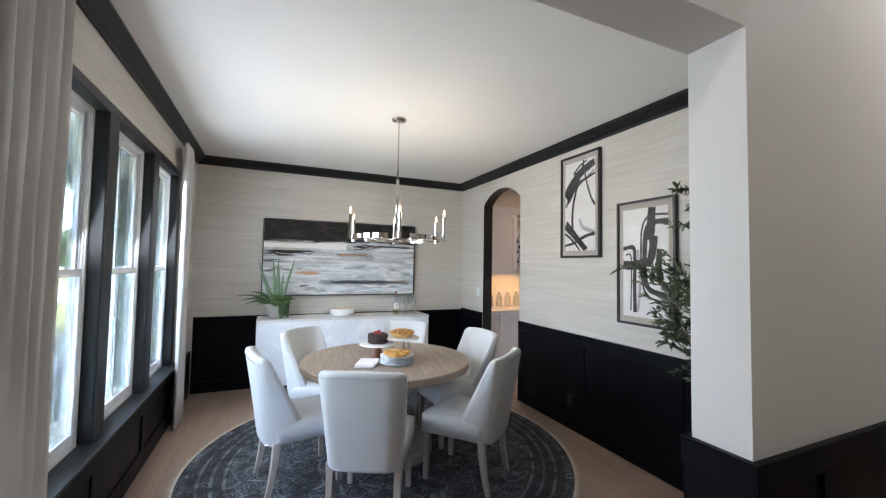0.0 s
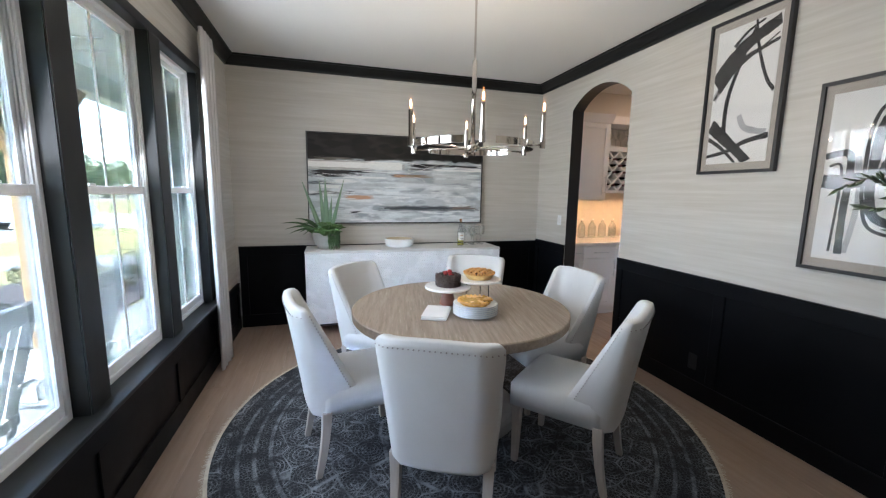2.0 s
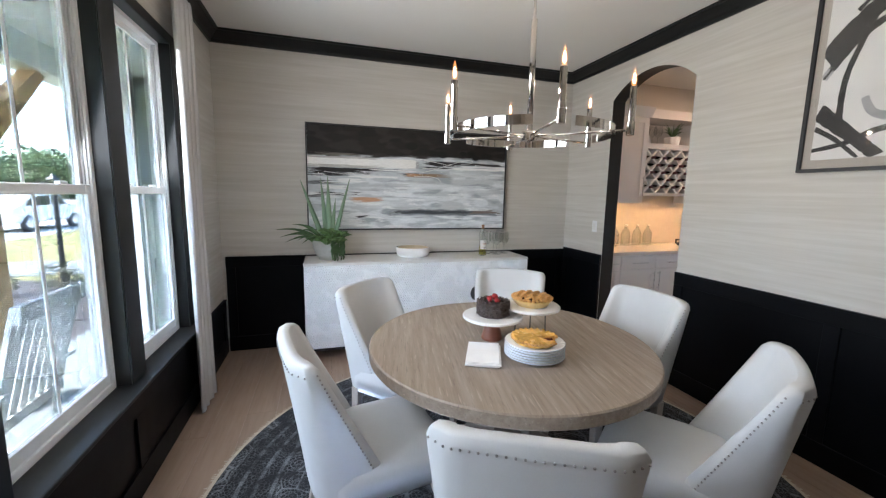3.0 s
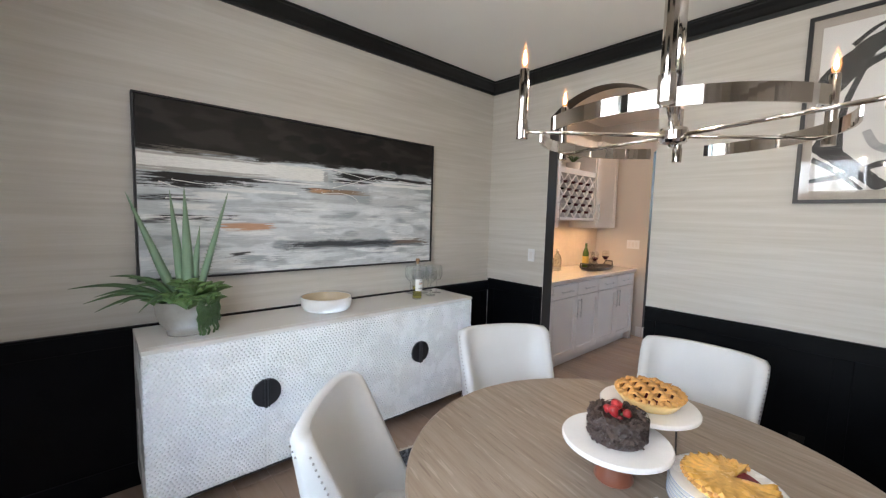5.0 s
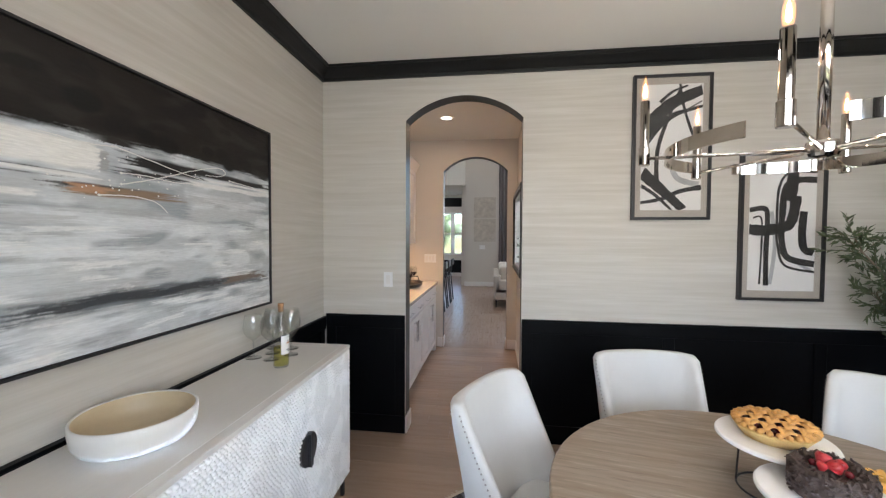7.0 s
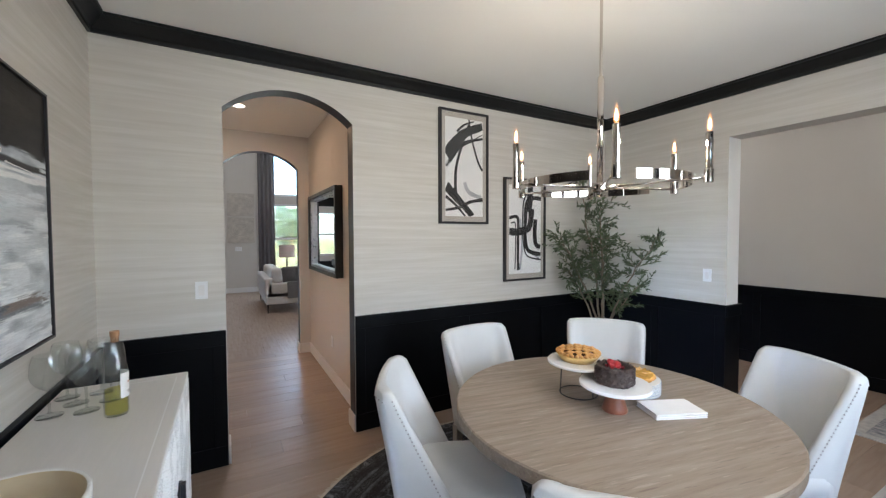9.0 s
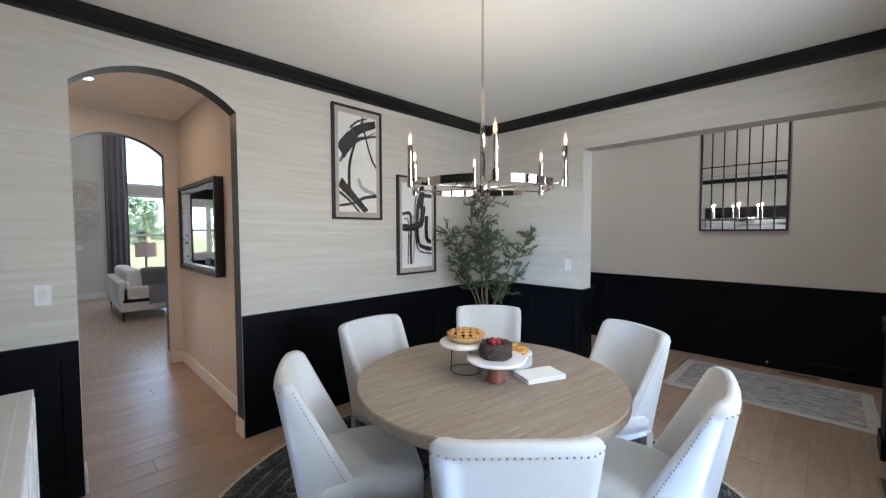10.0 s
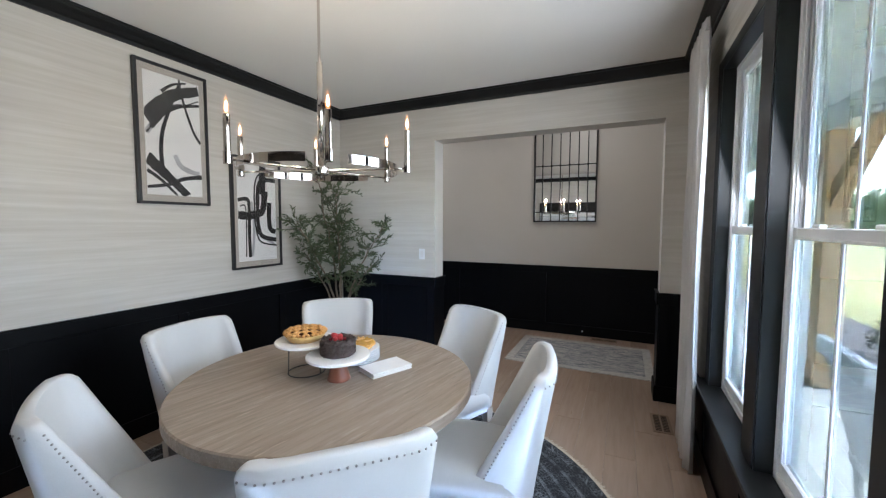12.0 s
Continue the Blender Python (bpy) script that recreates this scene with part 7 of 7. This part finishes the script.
structure(finish("ceiling", boxes((PX1, -0.95, GCEIL, 12.15, 12.15, GCEIL + 0.1), (12.152, 5.05, 3.1, 15.05, 12.15, 3.2)), M_CEIL), "white great room ceiling, lower over the nook", "ceiling")
structure(finish("wall_nook_header", boxes((12.0, 5.052, 3.1, 12.15, 12.0, GCEIL)), M_CEIL), "white header over the nook opening", "wall")
baseboard((11.986, 3.67, 0, 11.9995, 5.05, 0.14))
baseboard((11.99, 5.051, 0, 12.15, 5.064, 0.14))
baseboard((14.884, 5.18, 0, 14.8995, 7.9, 0.14))


def fixed_window(n, x, y0, y1, z0, z1, rails, bars):
    root = thing("window_%d" % n, "white framed window onto green trees", "window", kind="structure")
    fr_ = [(x, y0, z0, x + 0.07, y0 + 0.06, z1), (x, y1 - 0.06, z0, x + 0.07, y1, z1), (x, y0 + 0.06, z0, x + 0.07, y1 - 0.06, z0 + 0.06), (x, y0 + 0.06, z1 - 0.06, x + 0.07, y1 - 0.06, z1)]
    part("window_frame", boxes(*fr_), M_VINYL, root)
    for z in rails:
        part("rail", box(x + 0.01, y0 + 0.06, z - 0.03, x + 0.06, y1 - 0.06, z + 0.03), M_VINYL, root)
    for y in bars:
        part("mullion", box(x + 0.005, y - 0.07, z0 + 0.06, x + 0.065, y + 0.07, z1 - 0.06), M_VINYL, root)
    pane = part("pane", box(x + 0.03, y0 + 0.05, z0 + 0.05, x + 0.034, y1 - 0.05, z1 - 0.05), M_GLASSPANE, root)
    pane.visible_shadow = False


n_ = 4
for a, b in WB:
    for z0_, z1_, watts in ((0.50, 2.47, 0.40), (2.68, 4.40, 0.36)):
        day = bpy.data.lights.new("window_daylight", "AREA")
        day.shape, day.size, day.size_y, day.energy, day.color = "RECTANGLE", b - a - 0.1, z1_ - z0_ - 0.1, watts, (0.93, 0.97, 1.0)
        new("window_daylight", day).matrix_world = look((12.165, (a + b) / 2, (z0_ + z1_) / 2), (8.0, (a + b) / 2, (z0_ + z1_) / 2 - 1.2))
    fixed_window(n_, 12.02, a, b, 0.50, 2.47, (1.48,), ())
    fixed_window(n_ + 1, 12.02, a, b, 2.68, 4.40, (), ())
    n_ += 2
fixed_window(n_, 14.92, 5.28, 7.6, 0.82, 2.45, (1.62,), (5.74, 6.6))
M_GCURT = grained("grey_velvet_curtain", (0.17, 0.16, 0.165), 0.8, 0.1, 4, 0.1)
for y0, y1 in ((3.60, 4.02), (2.26, 2.54)):
    cu = thing("tall_curtain", "tall dark grey curtain panel beside the great room window", "curtain")
    bm = bmesh.new()
    rows = [[bm.verts.new((11.93 + 0.035 * math.sin(2 * math.pi * 4 * i / 40), y0 + (y1 - y0) * i / 40, z)) for i in range(41)] for z in (0.02, 4.6)]
    for i in range(40):
        bm.faces.new((rows[0][i], rows[0][i + 1], rows[1][i + 1], rows[1][i]))
    p = part("panel", bm, M_GCURT, cu, smooth=True)
    mod = p.modifiers.new("thick", "SOLIDIFY")
    mod.thickness = 0.006
M_PLASTER = grained("carved_plaster", (0.52, 0.48, 0.43), 0.8, 0.2, 9, 0.6, fine=50)
for z0_, z1_ in ((2.10, 2.72), (1.37, 2.06)):
    ar = thing("plaster_panel", "pale square carved relief panel on the great room wall", "wall art", "pair of relief panels", at=(11.999, 4.45, (z0_ + z1_) / 2))
    hh = (z1_ - z0_) / 2
    part("board", box(-0.03, -0.33, -hh, -0.0005, 0.33, hh, 0.004), M_PLASTER, ar)
    for k in range(5):
        q = 0.06 + 0.055 * k
        part("relief_ring", tube([(-0.032, q * math.cos(a) * 1.05, q * 0.8 * math.sin(a)) for a in np.linspace(0, 2 * math.pi, 25)], 0.010, 6), M_PLASTER, ar)


def sofa():
    root = thing("sofa", "cream upholstered sofa with grey pillows and a fringed throw", "sofa", at=(8.42, 4.17, 0))
    M_SOFA = grained("cream_bouclé".replace("é", "e"), (0.55, 0.52, 0.48), 0.85, 0.08, 10, 0.3, fine=150)
    grey = grained("grey_pillow_cloth", (0.16, 0.155, 0.15), 0.9, 0.2, 12, 0.3)
    L = 2.0
    part("base", box(0.0, -0.88, 0.17, L, -0.02, 0.42, 0.03), M_SOFA, root)
    part("backrest", box(0.0, -0.16, 0.30, L, 0.0, 0.70, 0.035), M_SOFA, root)
    for x in (0.0, L - 0.12):
        part("arm", box(x, -0.88, 0.30, x + 0.12, -0.05, 0.60, 0.03), M_SOFA, root)
    for k in range(2):
        part("back_cushion", box(0.14 + 0.87 * k, -0.36, 0.50, 0.99 + 0.87 * k, -0.12, 0.88, 0.07, 3), M_SOFA, root, smooth=True)
        part("seat_cushion", box(0.13 + 0.87 * k, -0.86, 0.42, 0.99 + 0.87 * k, -0.20, 0.54, 0.04, 3), M_SOFA, root, smooth=True)
    for x, y in ((0.05, -0.06), (L - 0.06, -0.06), (0.05, -0.82), (L - 0.06, -0.82)):
        part("leg", tube([(x, y, 0.18), (x, y, 0.0)], 0.016, 8, taper=0.6), M_BLKMETAL, root)
    for y, tl in ((-0.50, 20), (-0.74, -15)):
        bm = box(-0.06, -0.20, -0.20, 0.06, 0.20, 0.20, 0.055, 3)
        bmesh.ops.rotate(bm, verts=bm.verts, matrix=Matrix.Rotation(radians(tl), 3, "Z") @ Matrix.Rotation(radians(-18), 3, "Y"))
        bmesh.ops.translate(bm, verts=bm.verts, vec=(0.28, y, 0.72))
        part("pillow", bm, grey, root, "soft grey pillow", smooth=True)
    part("throw", boxes((-0.012, -0.80, 0.28, -0.002, -0.42, 0.61), (-0.012, -0.80, 0.602, 0.13, -0.42, 0.612)), grey, root, "grey throw over the arm")
    for k in range(16):
        part("tassel", tube([(-0.008, -0.79 + 0.024 * k, 0.28), (-0.010, -0.79 + 0.024 * k, 0.17)], 0.006, 5), M_FRINGE, root)
    return root


sofa()
# Unseen ceiling fill, added because great room and nook came out too dark.
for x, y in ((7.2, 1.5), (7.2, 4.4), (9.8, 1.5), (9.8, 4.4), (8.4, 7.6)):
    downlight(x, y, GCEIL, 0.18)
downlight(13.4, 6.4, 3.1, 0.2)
fl = thing("table_lamp", "lamp with a pale pink drum shade on a stand", "lamp", at=(11.3, 3.38, 0))
part("shade", lathe([(0.19, 0.98), (0.20, 0.98), (0.20, 1.30), (0.19, 1.30)], 28), grained("pink_linen_shade", (0.62, 0.50, 0.46), 0.8, 0.05, 20, 0.2), fl, "pale pink linen shade")
part("stem", lathe([(0, 0.0), (0.14, 0.0), (0.14, 0.02), (0.02, 0.03), (0.02, 1.2), (0, 1.2)], 16), M_BLKMETAL, fl)
isl = thing("kitchen_island", "kitchen island with a white quartz top", "island")
part("body", box(7.3, 5.75, 0, 9.6, 6.5, 0.88), M_CAB, isl)
part("top", box(7.2, 5.42, 0.885, 9.7, 6.6, 0.925, 0.005), M_QUARTZ, isl)


def stool(x, y):
    root = thing("bar_stool", "black slatted counter stool at the island", "stool", "island stools", at=(x, y, 0), turn=0)
    part("seat", box(-0.20, -0.18, 0.62, 0.20, 0.20, 0.66, 0.015), M_BLKMETAL, root)
    for sx in (-1, 1):
        part("front_leg", tube([(sx * 0.17, 0.17, 0.63), (sx * 0.20, 0.20, 0.0)], 0.014, 6), M_BLKMETAL, root)
        part("back_leg", tube([(sx * 0.20, -0.22, 0.0), (sx * 0.17, -0.16, 0.63), (sx * 0.17, -0.22, 1.0)], 0.014, 6), M_BLKMETAL, root)
    part("back_rail", box(-0.19, -0.235, 0.86, 0.19, -0.205, 1.0, 0.01), M_BLKMETAL, root)
    part("foot_rail", tube([(-0.19, 0.19, 0.22), (0.19, 0.19, 0.22)], 0.010, 6), M_BLKMETAL, root)
    return root


st0 = stool(8.0, 5.36)
for x in (8.62, 9.24):
    copy_thing(st0, pose(x, 5.36, 0))

# ---- floor boards ----
bw, boards = 0.185, {}
rb = random.Random(17)


def board_mesh(length):
    key = round(length, 2)
    if key not in boards:
        bm = box(-key / 2 + 0.0006, -bw / 2 + 0.0006, -0.016, key / 2 - 0.0006, bw / 2 - 0.0006, 0.0, 0.0012, 1)
        me = bpy.data.meshes.new("plank")
        bm.to_mesh(me)
        bm.free()
        me.materials.append(M_PLANK)
        boards[key] = me
    return boards[key]


# boards run along y through hall, dining room and pantry
x = -0.58
while x < 5.5:
    y = -0.70 - rb.choice((0.0, 0.4, 0.8, 1.2))
    while y < 5.56:
        L = rb.choice((1.6, 1.8, 2.0, 2.2))
        a, b = max(y, -0.70), min(y + L, 5.56)
        if b - a > 0.05:
            ob = new("plank", board_mesh(b - a))
            ob.matrix_world = pose(x + bw / 2, (a + b) / 2, 0, 0, 0, 90)
            ob.parent = sub
        y += L
    x += bw
bm = bmesh.new()
far = []
x = 5.5
while x < 15.0:
    y = -0.8 - rb.choice((0.0, 0.5, 1.0))
    while y < 9.0:
        L = rb.choice((1.6, 1.9, 2.2))
        far.append((x, y, L))
        y += L
    x += bw
for x, y, L in far:
    q = [bm.verts.new(p) for p in ((x + 0.001, y + 0.001, 0), (x + bw - 0.001, y + 0.001, 0), (x + bw - 0.001, y + L - 0.001, 0), (x + 0.001, y + L - 0.001, 0))]
    bm.faces.new(q)
pf = part("plank_field", bm, M_PLANK, sub)
tagged(pf, "pale oak planks of the great room", kind="stuff")
